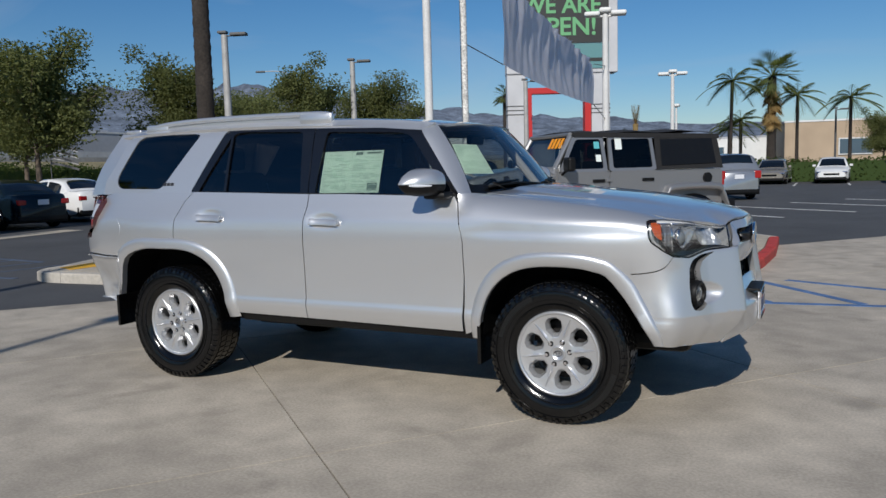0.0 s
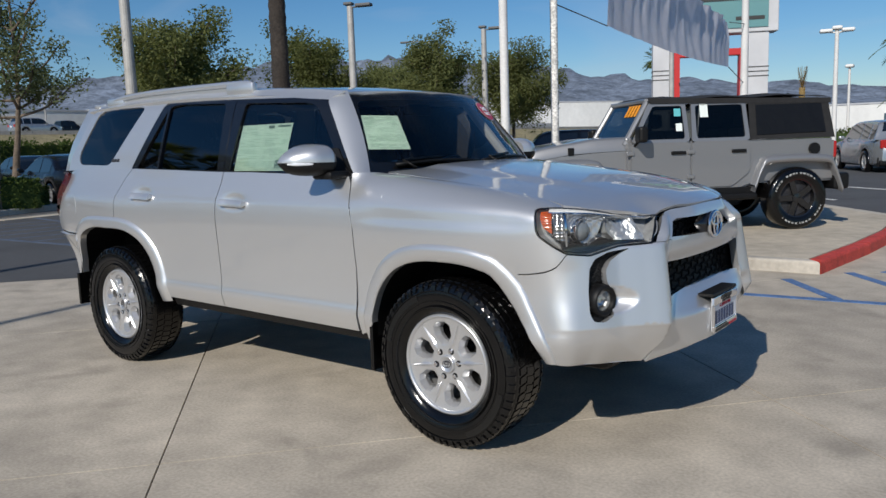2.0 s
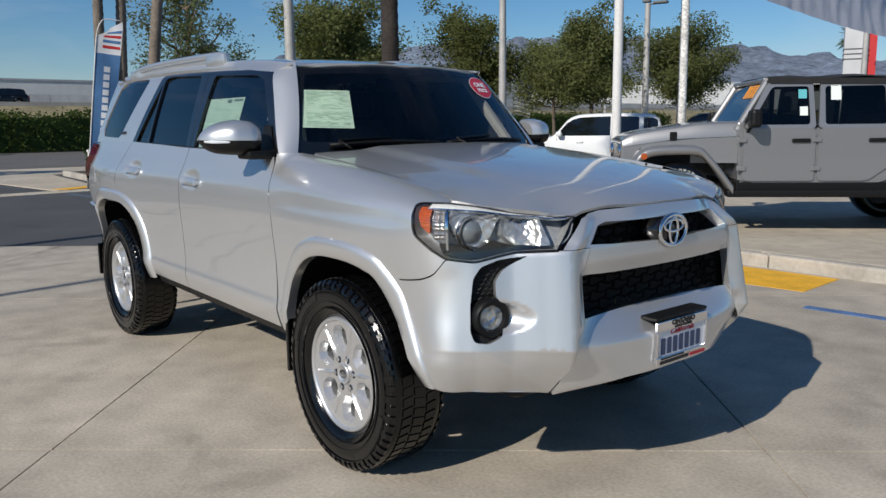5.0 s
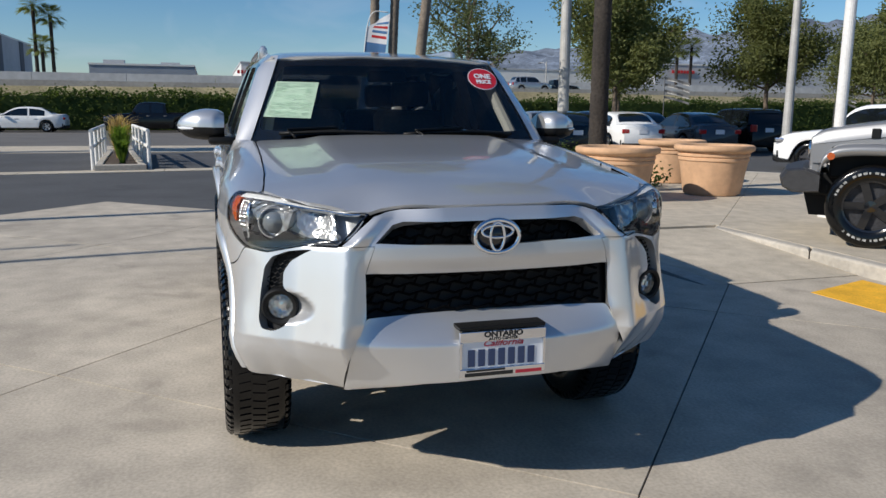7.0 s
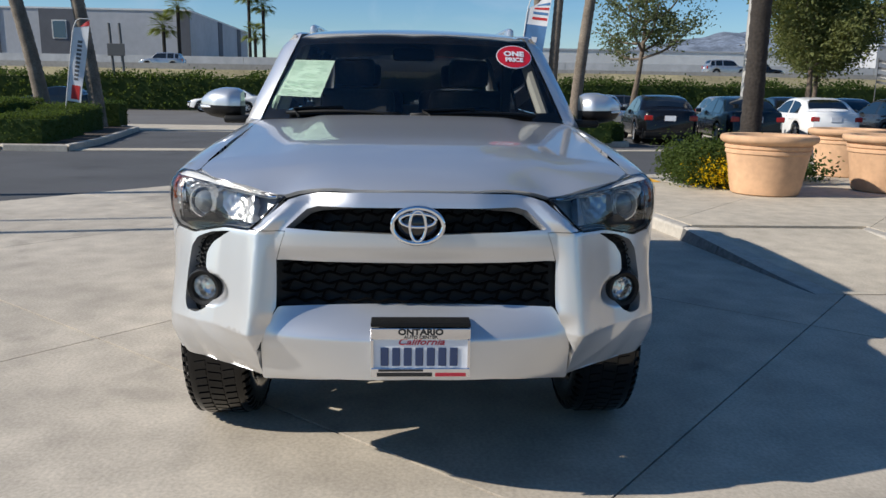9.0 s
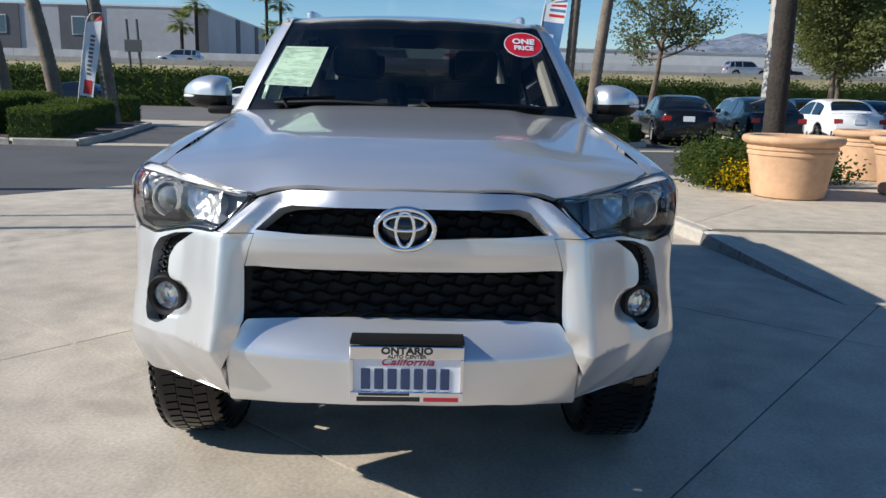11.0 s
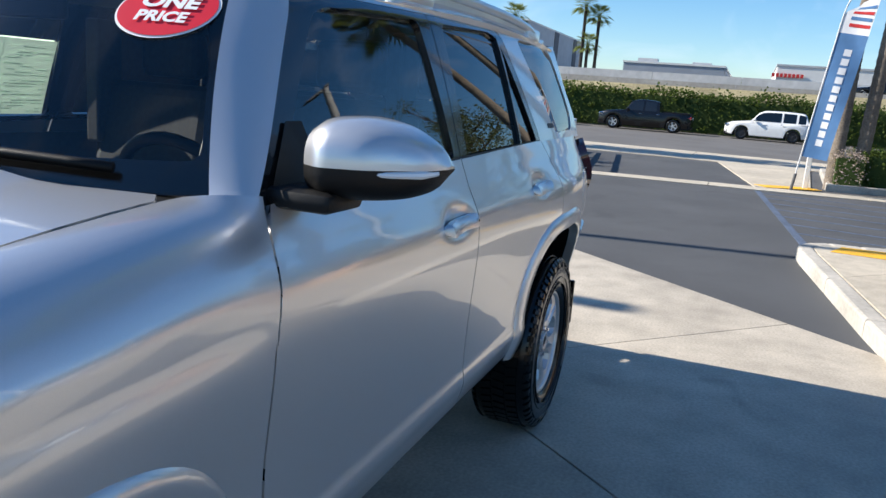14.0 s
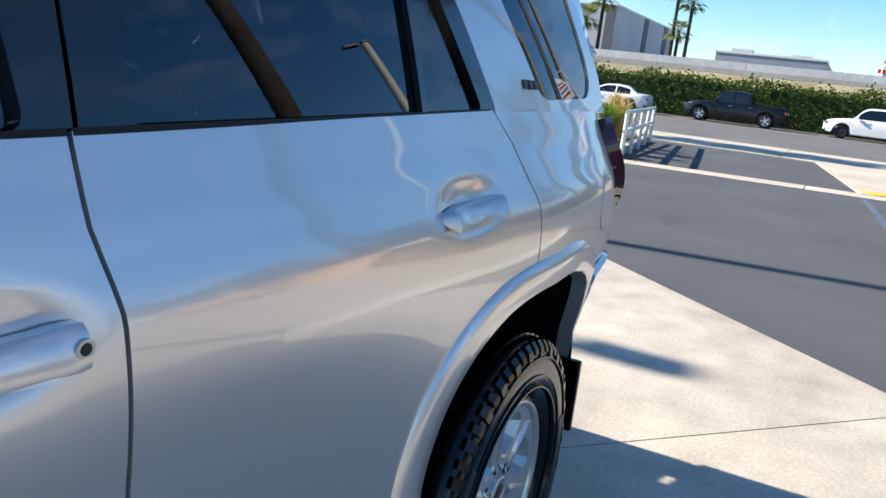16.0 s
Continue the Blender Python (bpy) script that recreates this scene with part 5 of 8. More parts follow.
def wheel_thing(m):
    """One road wheel, its face turned to +y."""
    w = thing("wheel")
    w.parent = suv
    w.matrix_local = m
    R, half = 0.392, 0.128
    prof = [(0.232, 0.085), (0.240, 0.102), (0.262, 0.118), (0.30, 0.131), (0.335, 0.132), (0.362, 0.126), (0.380, 0.115), (0.389, 0.10), (R - 0.001, 0.08), (R, 0.0)]
    prof = prof + [(r, -h) for r, h in reversed(prof[:-1])]
    tyre = part("tyre", lathe(prof, 72, "y"), RUBBER, w, smooth=True)
    # tread blocks
    geos = []
    n = 60
    for k in range(n):
        for row, (h0, h1) in enumerate(((-0.122, -0.085), (-0.078, -0.033), (-0.026, 0.026), (0.033, 0.078), (0.085, 0.122))):
            a0 = 2 * math.pi * (k + 0.5 * (row % 2)) / n
            a1 = a0 + 2 * math.pi / n * 0.72
            sk = 0.02 * (1 if row % 2 else -1)
            r0, r1 = R - 0.012, R + 0.004 - (0.012 if row in (0, 4) else 0)
            r1e = r1 - (0.010 if row in (0, 4) else 0)
            vs = []
            for a, h, r in ((a0, h0, r0), (a1, h0, r0), (a1 + sk, h1, r0), (a0 + sk, h1, r0),
                            (a0, h0, r1e if row == 0 else r1), (a1, h0, r1e if row == 0 else r1), (a1 + sk, h1, r1e if row == 4 else r1), (a0 + sk, h1, r1e if row == 4 else r1)):
                vs.append((r * math.cos(a), h, r * math.sin(a)))
            geos.append((vs, [(4, 5, 6, 7), (0, 1, 5, 4), (1, 2, 6, 5), (2, 3, 7, 6), (3, 0, 4, 7)]))
    for k in range(n):
        for hs in (1, -1):
            a0 = 2 * math.pi * (k + 0.25) / n
            a1 = a0 + 2 * math.pi / n * (0.62 if k % 2 else 0.5)
            rin = 0.352 if k % 2 else 0.362
            ring = ((rin, 0.1285), (0.374, 0.1245), (0.389, 0.112))
            vs = [(r * math.cos(a), hs * (h + o), r * math.sin(a)) for o in (0.004, -0.006) for a in (a0, a1) for r, h in ring]
            fs = [(0, 3, 4, 1), (1, 4, 5, 2), (0, 1, 7, 6), (1, 2, 8, 7), (3, 9, 10, 4), (4, 10, 11, 5), (0, 6, 9, 3), (2, 5, 11, 8)]
            geos.append((vs, fs if hs > 0 else [q[::-1] for q in fs]))
    for r0 in (0.272, 0.300, 0.346):
        geos.append(lathe([(r0, 0.126), (r0 + 0.002, 0.1345), (r0 + 0.005, 0.1345), (r0 + 0.007, 0.126)], 60, "y"))
    part("tread", joined(*geos), RUBBER, tyre)
    # sidewall bars where lettering is moulded
    for c in (0.4, 0.4 + math.pi):
        v = [(r * math.cos(c + k * 0.04), 0.1335, r * math.sin(c + k * 0.04)) for k in range(24) for r in (0.316, 0.344)]
        part("sidewall_bar", (v, [(2 * k, 2 * k + 2, 2 * k + 3, 2 * k + 1) for k in range(23)]), BAR_RUBBER, tyre)
    # rim with six windows between ridged spokes
    rim = part("rim", lathe([(0.238, 0.098), (0.234, 0.107), (0.226, 0.107), (0.219, 0.097), (0.204, 0.05), (0.198, -0.08)], 72, "y"), ALLOY, w, smooth=True)
    part("spokes", spoke_face(), ALLOY, rim, "six faceted alloy spokes")
    part("brake_disc", lathe([(0.0005, 0.0), (0.075, 0.0), (0.078, -0.035), (0.165, -0.035), (0.165, -0.06), (0.0005, -0.06)], 40, "y"), BRAKE_IRON, w, smooth=False)
    part("barrel", lathe([(0.225, 0.02), (0.215, -0.1)], 40, "y"), DARK_METAL, rim, smooth=True)
    part("hub_cap", lathe([(0.043, 0.07), (0.043, 0.094), (0.040, 0.098), (0.034, 0.098), (0.032, 0.095), (0.0005, 0.095)], 32, "y"), ALLOY, rim, smooth=True)
    emblem = [tube([(cx + rx * math.cos(k * math.pi / 12), 0.0955, cz + rz * math.sin(k * math.pi / 12)) for k in range(24)], 0.0018, 5, closed=True) for cx, cz, rx, rz in ((0, 0, 0.024, 0.016), (0, 0, 0.008, 0.014), (0, 0.005, 0.016, 0.006))]
    part("emblem", joined(*emblem), DARK_METAL, rim, "dark oval emblem")
    for k in range(6):
        a = radians(60 * k)
        c, s = 0.066 * math.cos(a), 0.066 * math.sin(a)
        part("nut_seat", lathe_at(c, s), BLACK_PLASTIC, rim)
        part("wheel_nut", rod((c, 0.07, s), (c, 0.098, s), 0.0112, 0.0095, 6), CHROME, rim)
    return w


first = wheel_thing(pose(1.40, 0.803, 0.392, 0, 12, 0))
wheels = [first]
for m in (pose(-1.395, 0.803, 0.392, 0, 40, 0), pose(1.40, -0.803, 0.392, 0, 9, 180), pose(-1.395, -0.803, 0.392, 0, 70, 180)):
    c = copy_thing(first, m)
    wheels.append(c)
# underbody
part("underbody", block(-2.2, 2.05, -0.55, 0.55, 0.36, 0.52, 0.05), BLACK_PLASTIC, suv)
part("side_frame", joined(geo_of(block(-1.0, 1.0, 0.40, 0.5, 0.34, 0.46, 0.02)), geo_of(block(-1.0, 1.0, -0.5, -0.40, 0.34, 0.46, 0.02))), BLACK_PLASTIC, suv)
for x in (1.40, -1.395):
    part("axle", rod((x, -0.68, 0.36), (x, 0.68, 0.36), 0.05), DARK_METAL, suv)

for k in range(3):
    both("trim_badge", DARK_METAL, [(-1.475 - 0.035 * k, 1.352), (-1.447 - 0.035 * k, 1.352), (-1.447 - 0.035 * k, 1.372), (-1.475 - 0.035 * k, 1.372)], lambda u, v: cabin(u, v, 0.003), res=0.02, lip=0.004, flip=True)

# ---- slabs, kerbs and paint on the ground ----
PAINT_BLUE = material("blue_road_paint", (0.085, 0.16, 0.32), 0.8, grain=(6, 0.25), spots=(45, 0.3))
PAINT_YELLOW = material("yellow_road_paint", (0.75, 0.40, 0.02), 0.75, grain=(5, 0.15), spots=(60, 0.15))
PAINT_RED = material("red_kerb_paint", (0.45, 0.045, 0.03), 0.7, grain=(7, 0.25), spots=(50, 0.25))
PAINT_WHITE = material("white_road_paint", (0.62, 0.62, 0.6), 0.8, grain=(6, 0.2), spots=(50, 0.25))
SOIL = material("planting_soil", (0.07, 0.05, 0.035), 0.95, grain=(3, 0.3), spots=(40, 0.4), bump=(30, 0.02))
GRAVEL = material("pale_verge", (0.33, 0.29, 0.21), 0.95, grain=(0.4, 0.3), spots=(8, 0.3))

FADED_BLUE = material("faded_blue_paint", (0.075, 0.10, 0.15), 0.85, grain=(5, 0.3), spots=(40, 0.35))
pad = thing("pavement", None, "pale concrete slabs of a car display pad", kind="structure")
plate("joint_bed", [lot(-4.45, -7.2), lot(19.3, -7.2), lot(19.3, 14.4), lot(-4.45, 14.4)], -0.045, -0.014, JOINT, pad)
D_EDGES = [-4.45, -1.54, 1.5, 4.48, 7.45, 10.43, 13.4, 16.35, 19.3]
N_EDGES = [-7.2, -4.17, -1.08, 2.02, 5.12, 8.2, 11.3, 14.4]
for i in range(len(D_EDGES) - 1):
    for j in range(len(N_EDGES) - 1):
        a, b, c, d = D_EDGES[i] + 0.006, D_EDGES[i + 1] - 0.006, N_EDGES[j] + 0.004, N_EDGES[j + 1] - 0.004
        plate("slab", [lot(a, c), lot(b, c), lot(b, d), lot(a, d)], -0.04, 0.0, CONCRETE, pad, bevel=0.0008)

island = thing("kerbed_island", None, "raised concrete walkway with rounded kerb stones", kind="structure")
ISL = [(-7.62, 2.95), (-7.58, 2.62), (-7.42, 2.40), (-7.15, 2.29), (-6.8, 2.30), (-4.05, 2.58), (-2.75, 2.74), (-2.75, 4.56), (1.82, 4.58), (1.98, 6.2), (2.05, 7.5), (2.0, 9.3), (-3.5, 16.0), (-12.5, 9.0), (-8.1, 4.2)]


def inset(poly, d):
    """The outline moved inwards by d (counter-clockwise plan)."""
    out = []
    k = len(poly)
    for i in range(k):
        p, a, b = Vector(poly[i]), Vector(poly[i - 1]), Vector(poly[(i + 1) % k])
        e1, e2 = (p - a).normalized(), (b - p).normalized()
        n1, n2 = Vector((-e1.y, e1.x)), Vector((-e2.y, e2.x))
        m = (n1 + n2)
        m = m / max(0.3, m.length_squared) * 2
        out.append(tuple(p + m * d))
    return out


def kerb_ring(poly, width, z, parent, mats, length=1.5, skip=()):
    inner = inset(poly, width)
    k = len(poly)
    for i in range(k):
        if i in skip:
            continue
        a, b, c, d = Vector(poly[i]), Vector(poly[(i + 1) % k]), Vector(inner[(i + 1) % k]), Vector(inner[i])
        m = max(1, round((b - a).length / length))
        for j in range(m):
            t0, t1 = j / m + 0.002, (j + 1) / m - 0.002
            quad = [tuple(a.lerp(b, t0)), tuple(a.lerp(b, t1)), tuple(d.lerp(c, t1)), tuple(d.lerp(c, t0))]
            plate("kerb_stone", quad, -0.03, z, mats.get(i, mats[-1]), parent, bevel=0.025)


kerb_ring(ISL, 0.16, KERB_H, island, {-1: KERB_CONCRETE, 8: PAINT_RED, 9: PAINT_RED, 10: PAINT_RED}, skip=(6,))
ins = inset(ISL, 0.165)
# the walkway inside in broad slabs cut along the lot's directions


def clip(poly, a, b, c):
    """The part of a plan polygon where a x + b y <= c."""
    out = []
    for i in range(len(poly)):
        p, q = poly[i - 1], poly[i]
        dp, dq = a * p[0] + b * p[1] - c, a * q[0] + b * q[1] - c
        if (dp < 0) != (dq < 0):
            t = dp / (dp - dq)
            out.append((p[0] + (q[0] - p[0]) * t, p[1] + (q[1] - p[1]) * t))
        if dq <= 0:
            out.append(q)
    return out


for k in range(-3, 12):
    strip = clip(clip(ins, LOT_N.x, LOT_N.y, k * 1.7 + 1.695), -LOT_N.x, -LOT_N.y, -k * 1.7)
    if len(strip) > 2:
        plate("slab", strip, 0.0, KERB_H - 0.002, PAVING, island, bevel=0.002)
# sloping flare of the dropped kerb
v = [(-2.75, 2.90, KERB_H - 0.002), (-0.60, 3.14, 0.004), (-0.62, 4.57, 0.004), (-2.75, 4.56, KERB_H - 0.002)]
part("ramp", (v, [(0, 1, 2, 3)]), PAVING, island)
# darker grey for the front face of the dropped kerb
KERB_DARK = material("dark_kerb", (0.115, 0.112, 0.108), 0.85, grain=(2.2, 0.3), spots=(24, 0.3), bump=(120, 0.001))
for t0, t1 in ((0.0, 0.33), (0.335, 0.665), (0.67, 1.0)):
    ends = [(Vector((-2.75, 2.735)).lerp(Vector((-0.62, 2.975)), t), KERB_H * (1 - t) + 0.003) for t in (t0, t1)]
    v = []
    for e, h in ends:
        v.extend([(e.x, e.y + 0.162, h), (e.x, e.y + 0.022, h), (e.x, e.y + 0.006, h - min(0.012, h * 0.5))])
    stone = part("kerb_stone", (v, [(0, 1, 4, 3), (1, 2, 5, 4)]), KERB_CONCRETE, island, smooth=True)
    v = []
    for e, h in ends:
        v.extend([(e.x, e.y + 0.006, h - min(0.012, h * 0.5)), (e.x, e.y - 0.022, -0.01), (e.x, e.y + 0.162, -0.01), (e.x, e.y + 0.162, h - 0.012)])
    part("stained_face", (v, [(0, 1, 5, 4), (0, 3, 2, 1), (4, 5, 6, 7), (1, 2, 6, 5)]), KERB_DARK, stone, "dark vertical face of the dropped kerb")
plate("yellow_strip", [(-7.38, 2.75), (-6.95, 2.6), (-6.85, 3.85), (-7.42, 3.85)], KERB_H, KERB_H + 0.004, PAINT_YELLOW, island)


def line(name, p, q, w, mat, z=0.001, parent=None):
    p, q = Vector(p), Vector(q)
    n = (q - p).normalized()
    n = Vector((-n.y, n.x)) * (w / 2)
    return plate(name, [tuple(p + n), tuple(p - n), tuple(q - n), tuple(q + n)], z - 0.002, z + 0.003, mat, parent)


marks = thing("road_marking", None, "worn blue and yellow parking bay paint", kind="structure")
line("blue_line", (1.3, 3.25), (4.6, 3.62), 0.1, PAINT_BLUE, parent=marks)
line("blue_line", (1.60, 4.18), (2.2, 3.40), 0.1, PAINT_BLUE, parent=marks)
line("blue_line", (2.03, 4.80), (3.05, 3.52), 0.1, PAINT_BLUE, parent=marks)
line("blue_line", (2.3, 5.0), (4.4, 4.0), 0.1, PAINT_BLUE, parent=marks)
line("blue_line", (4.6, 3.62), (4.35, 6.4), 0.1, PAINT_BLUE, parent=marks)
plate("yellow_pad", [(-0.17, 3.66), (1.04, 3.76), (1.0, 4.5), (-0.45, 4.45)], -0.001, 0.004, PAINT_YELLOW, marks)
line("blue_line", (-14.6, 1.95), (-7.95, 2.45), 0.1, FADED_BLUE, -0.010, marks)
line("blue_line", (-15.0, 4.7), (-9.6, 4.1), 0.1, FADED_BLUE, -0.010, marks)
for k in range(7):
    x = -14.2 + k * 0.85
    line("blue_line", (x, 2.0 + (x + 14.6) * 0.075), (x + 0.35, 4.55 - (x + 15) * 0.09), 0.07, FADED_BLUE, -0.0105, marks)
for k in range(8):
    p = lot(-9.0 - 0.2 * k, 10.5 + 2.75 * k)
    line("white_line", p, (p[0] - 3.4, p[1] + 2.9), 0.1, PAINT_WHITE, -0.010, marks)
for k in range(7):
    line("white_line", (4.2 + k * 0.55, 12.6 + 0.5 * k), (5.6 + k * 0.55, 11.9 + 0.5 * k), 0.3, PAINT_WHITE, -0.010, marks)
for k in range(9):
    line("white_line", (-7.0 + 2.7 * k, 41.0), (-7.0 + 2.7 * k, 46.0), 0.1, PAINT_WHITE, -0.010, marks)

# gutter, driveway apron, sidewalk and verge
gutter = thing("gutter", None, "pale concrete gutter strip across the driveway", kind="structure")
for k in range(12):
    y0 = -26 + k * 3.0
    x0, x1 = -14.15 - 0.14 * (y0 + 2), -14.15 - 0.14 * (y0 + 5)
    plate("slab", [(x0, y0 + 0.01), (x0, y0 + 0.01 + 0.0001), (x1, y0 + 2.99), (x1 - 0.75, y0 + 2.99), (x0 - 0.75, y0 + 0.01)][1:], -0.03, 0.004, PAVING, gutter)
walk_way = thing("sidewalk", None, "pale concrete sidewalk beside the street", kind="structure")
for k in range(30):
    y0 = -60 + k * 4.0
    plate("slab", [(-27.2, y0 + 0.01), (-22.5, y0 + 0.01), (-22.5, y0 + 3.99), (-27.2, y0 + 3.99)], -0.03, 0.01, PAVING, walk_way)
plate("slab", [(-22.5, 0.9), (-15.3, 1.9), (-16.0, 3.0), (-22.5, 3.4)], -0.03, 0.012, PAVING, walk_way)
line("yellow_strip", (-15.6, 2.0), (-16.2, 3.1), 0.5, PAINT_YELLOW, 0.014, walk_way)
plate("street", [(-49.5, -160), (-27.3, -160), (-27.3, 160), (-49.5, 160)], -0.02, -0.006, material("worn_street_asphalt", (0.115, 0.108, 0.10), 0.9, grain=(0.4, 0.15), spots=(40, 0.2)), label="sun-bleached street asphalt", kind="structure")
verge = plate("verge", [(-56, -160), (-49.5, -160), (-49.5, 160), (-56, 160)], -0.04, 0.10, GRAVEL, label="dry earth verge below the hedge", kind="structure")


def planter(poly, soil_z, label):
    t = thing("planting_bed", None, label, kind="structure")
    area = sum(poly[i - 1][0] * poly[i][1] - poly[i][0] * poly[i - 1][1] for i in range(len(poly)))
    poly = poly if area > 0 else poly[::-1]
    kerb_ring(poly, 0.16, 0.14, t, {-1: KERB_CONCRETE})
    plate("soil", inset(poly, 0.165), -0.02, soil_z, SOIL, t)
    return t


planter([(-16.2, 3.3), (-17.1, 6.3), (-22.0, 6.6), (-22.0, 3.6)], 0.11, "kerbed bed with clipped hedges and palms")
planter([(-13.2, -7.6), (-15.9, -7.85), (-22.3, -9.05), (-24.0, -10.6), (-24.0, -30), (-13.2, -30)], 0.11, "kerbed bed with clipped bushes and palms")
planter([(-14.45, -3.5), (-14.6, -2.4), (-21.4, -3.25), (-21.2, -4.0)], 0.11, "narrow kerbed bed with grasses")
planter([(-7.15, 3.95), (-6.28, 4.05), (-6.2, 5.6), (-6.75, 6.1), (-8.2, 5.7)], 0.155, "kerbed flower bed beside terracotta pots")

# freeway embankment with its wall
BANK = material("dry_grass_bank", (0.24, 0.205, 0.11), 0.95, grain=(0.3, 0.3), spots=(5, 0.3), bump=(6, 0.05))
FREEWAY = material("freeway_concrete", (0.36, 0.34, 0.31), 0.85, grain=(0.2, 0.12), spots=(3, 0.1))
WALL_GREY = material("grey_wall", (0.45, 0.45, 0.44), 0.85, grain=(0.15, 0.10), spots=(1.2, 0.1), bump=(20, 0.004))
v = []
for y in range(-240, 241, 20):
    for x, z in ((-56, 0.05), (-63, 1.5), (-69, 3.3), (-96, 3.35)):
        v.append((x, y, z + 0.12 * math.sin(y * 0.07 + x)))
f = [(i * 4 + j, i * 4 + j + 1, (i + 1) * 4 + j + 1, (i + 1) * 4 + j) for i in range(24) for j in range(3)]
bank = new("embankment", mesh_of("embankment", v, [tuple(reversed(q)) for q in f], BANK))
tagged(bank, "low bank of dry grass beside a freeway", kind="structure")
freeway = plate("freeway", [(-94, -240), (-70, -240), (-70, 240), (-94, 240)], 1.0, 3.5, FREEWAY, label="pale concrete freeway on a low bank", kind="structure")
barrier = thing("freeway_wall", None, "long pale grey concrete freeway wall", kind="structure")
for k in range(48):
    y0 = -240 + k * 10
    plate("panel", [(-95.2, y0 + 0.02), (-94.7, y0 + 0.02), (-94.7, y0 + 9.98), (-95.2, y0 + 9.98)], 1.4, 5.4, WALL_GREY, barrier)
edge_wall = thing("barrier_wall", None, "low concrete barrier along a freeway", kind="structure")
for k in range(48):
    y0 = -240 + k * 10
    plate("panel", [(-70.4, y0 + 0.02), (-70.1, y0 + 0.02), (-70.1, y0 + 9.98), (-70.4, y0 + 9.98)], 3.0, 3.75, FREEWAY, edge_wall)
wire = thing("wire_fence", None, "low wire fence with thin posts on a bank", kind="structure")
for k in range(60):
    part("post", rod((-58.5, -120 + k * 4, 0.3), (-58.5, -120 + k * 4, 2.35), 0.03, n=5), DARK_METAL, wire)
for z in (1.4, 1.85, 2.3):
    part("wire", rod((-58.5, -120, z), (-58.5, 120, z), 0.008, n=4), DARK_METAL, wire)

# buildings beyond
WHITE_WALL = material("white_plaster_wall", (0.68, 0.68, 0.66), 0.85, grain=(0.1, 0.08), spots=(1, 0.05))
PALE_WALL = material("pale_grey_wall", (0.42, 0.43, 0.45), 0.85, grain=(0.1, 0.08), spots=(1, 0.06))
SLATE_WALL = material("slate_grey_wall", (0.10, 0.105, 0.12), 0.8, grain=(0.2, 0.1), spots=(1, 0.06))
FAR_GLASS = material("far_window", (0.05, 0.09, 0.13), 0.08, coat=0.6)
RED_SIGN = material("red_sign", (0.5, 0.02, 0.02), 0.5)
TAN_WALL = material("tan_stucco_wall", (0.42, 0.32, 0.22), 0.9, grain=(0.3, 0.1))


# blue-grey, darker than the pale walls: shade on the front is in the colour
SHADED_BLUE_GREY_WALL = material("shaded_blue_grey_wall", (0.27, 0.30, 0.345), 0.85, grain=(0.3, 0.1))


def hall(m, lx, ly, h, wall_mat, label, bands=(), windows=(), roof_bits=()):
    """A flat-roofed hall; its long front looks to local +x. bands: (y0, y1) darker wall panels; windows: (y, z, w, h)."""
    t = thing("warehouse", m, label, "building")
    part("wall", block(-lx, 0, -ly / 2, ly / 2, 0, h), wall_mat, t)
    part("parapet", block(-lx - 0.1, 0.1, -ly / 2 - 0.1, ly / 2 + 0.1, h, h + 0.25), WHITE_WALL if wall_mat is not WHITE_WALL else PALE_WALL, t)
    for y0, y1 in bands:
        part("wall_panel", block(0.01, 0.14, y0, y1, 0, h + 0.02), SLATE_WALL, t)
    for y, z, w, hh in windows:
        win = part("window", block(0.08, 0.22, y - w / 2 - 0.15, y + w / 2 + 0.15, z - 0.15, z + hh + 0.15), WHITE_WALL, t)
        part("pane", block(0.18, 0.26, y - w / 2, y + w / 2, z, z + hh), FAR_GLASS, win)
    for x, y, w, hh in roof_bits:
        part("roof_unit", block(x - w / 2, x + w / 2, y - w, y + w, h, h + hh), PALE_WALL, t)
    return t


big = hall(pose(-122, -75, 0, 0, 0, 0), 45, 83, 13.2, PALE_WALL, "large pale grey warehouse with dark panels", bands=[(-30, -20), (2, 12.6), (18.7, 25.2), (40, 41.5)],
           windows=[(-24, 8.9, 1.9, 2.5), (9.5, 8.9, 1.9, 2.5), (21.7, 8.9, 1.9, 2.5)])
for x in (-20, -36):
    part("wall_panel", block(x - 1.5, x + 1.5, 41.5, 41.62, 0, 13.2), SLATE_WALL, big)
hall(pose(-112, -9.4, 0, 0, 0, 0), 40, 13.6, 7.2, SHADED_BLUE_GREY_WALL, "low building with roof units, its blue-grey darkened as in shade", roof_bits=[(-6, -4.2, 1.4, 1.0), (-6, 3.4, 1.3, 0.8)])
hall(pose(-118, 34, 0, 0, 0, 0), 40, 60, 8.2, WHITE_WALL, "low white building with a red sign", windows=[(-12, 1.5, 6, 1.4), (0, 1.5, 6, 1.4), (12, 1.5, 6, 1.4)])
hall(pose(-116, 96, 0, 0, 0, 0), 40, 46, 9.6, PALE_WALL, "long low pale grey building across the freeway", windows=[(-14, 1.5, 7, 1.5), (2, 1.5, 7, 1.5)], roof_bits=[(-8, 4, 3, 1.0)])
hall(pose(-100, 160, 0, 0, 0, -30), 40, 60, 10.5, WHITE_WALL, "low white building below the hills", windows=[(-10, 1.5, 7, 1.5), (8, 1.5, 7, 1.5)])
hall(pose(14, 118, 0, 0, 0, -80), 20, 34, 6.5, TAN_WALL, "tan stucco building with a flat roof", windows=[(-8, 2, 4, 2), (4, 2, 4, 2)])
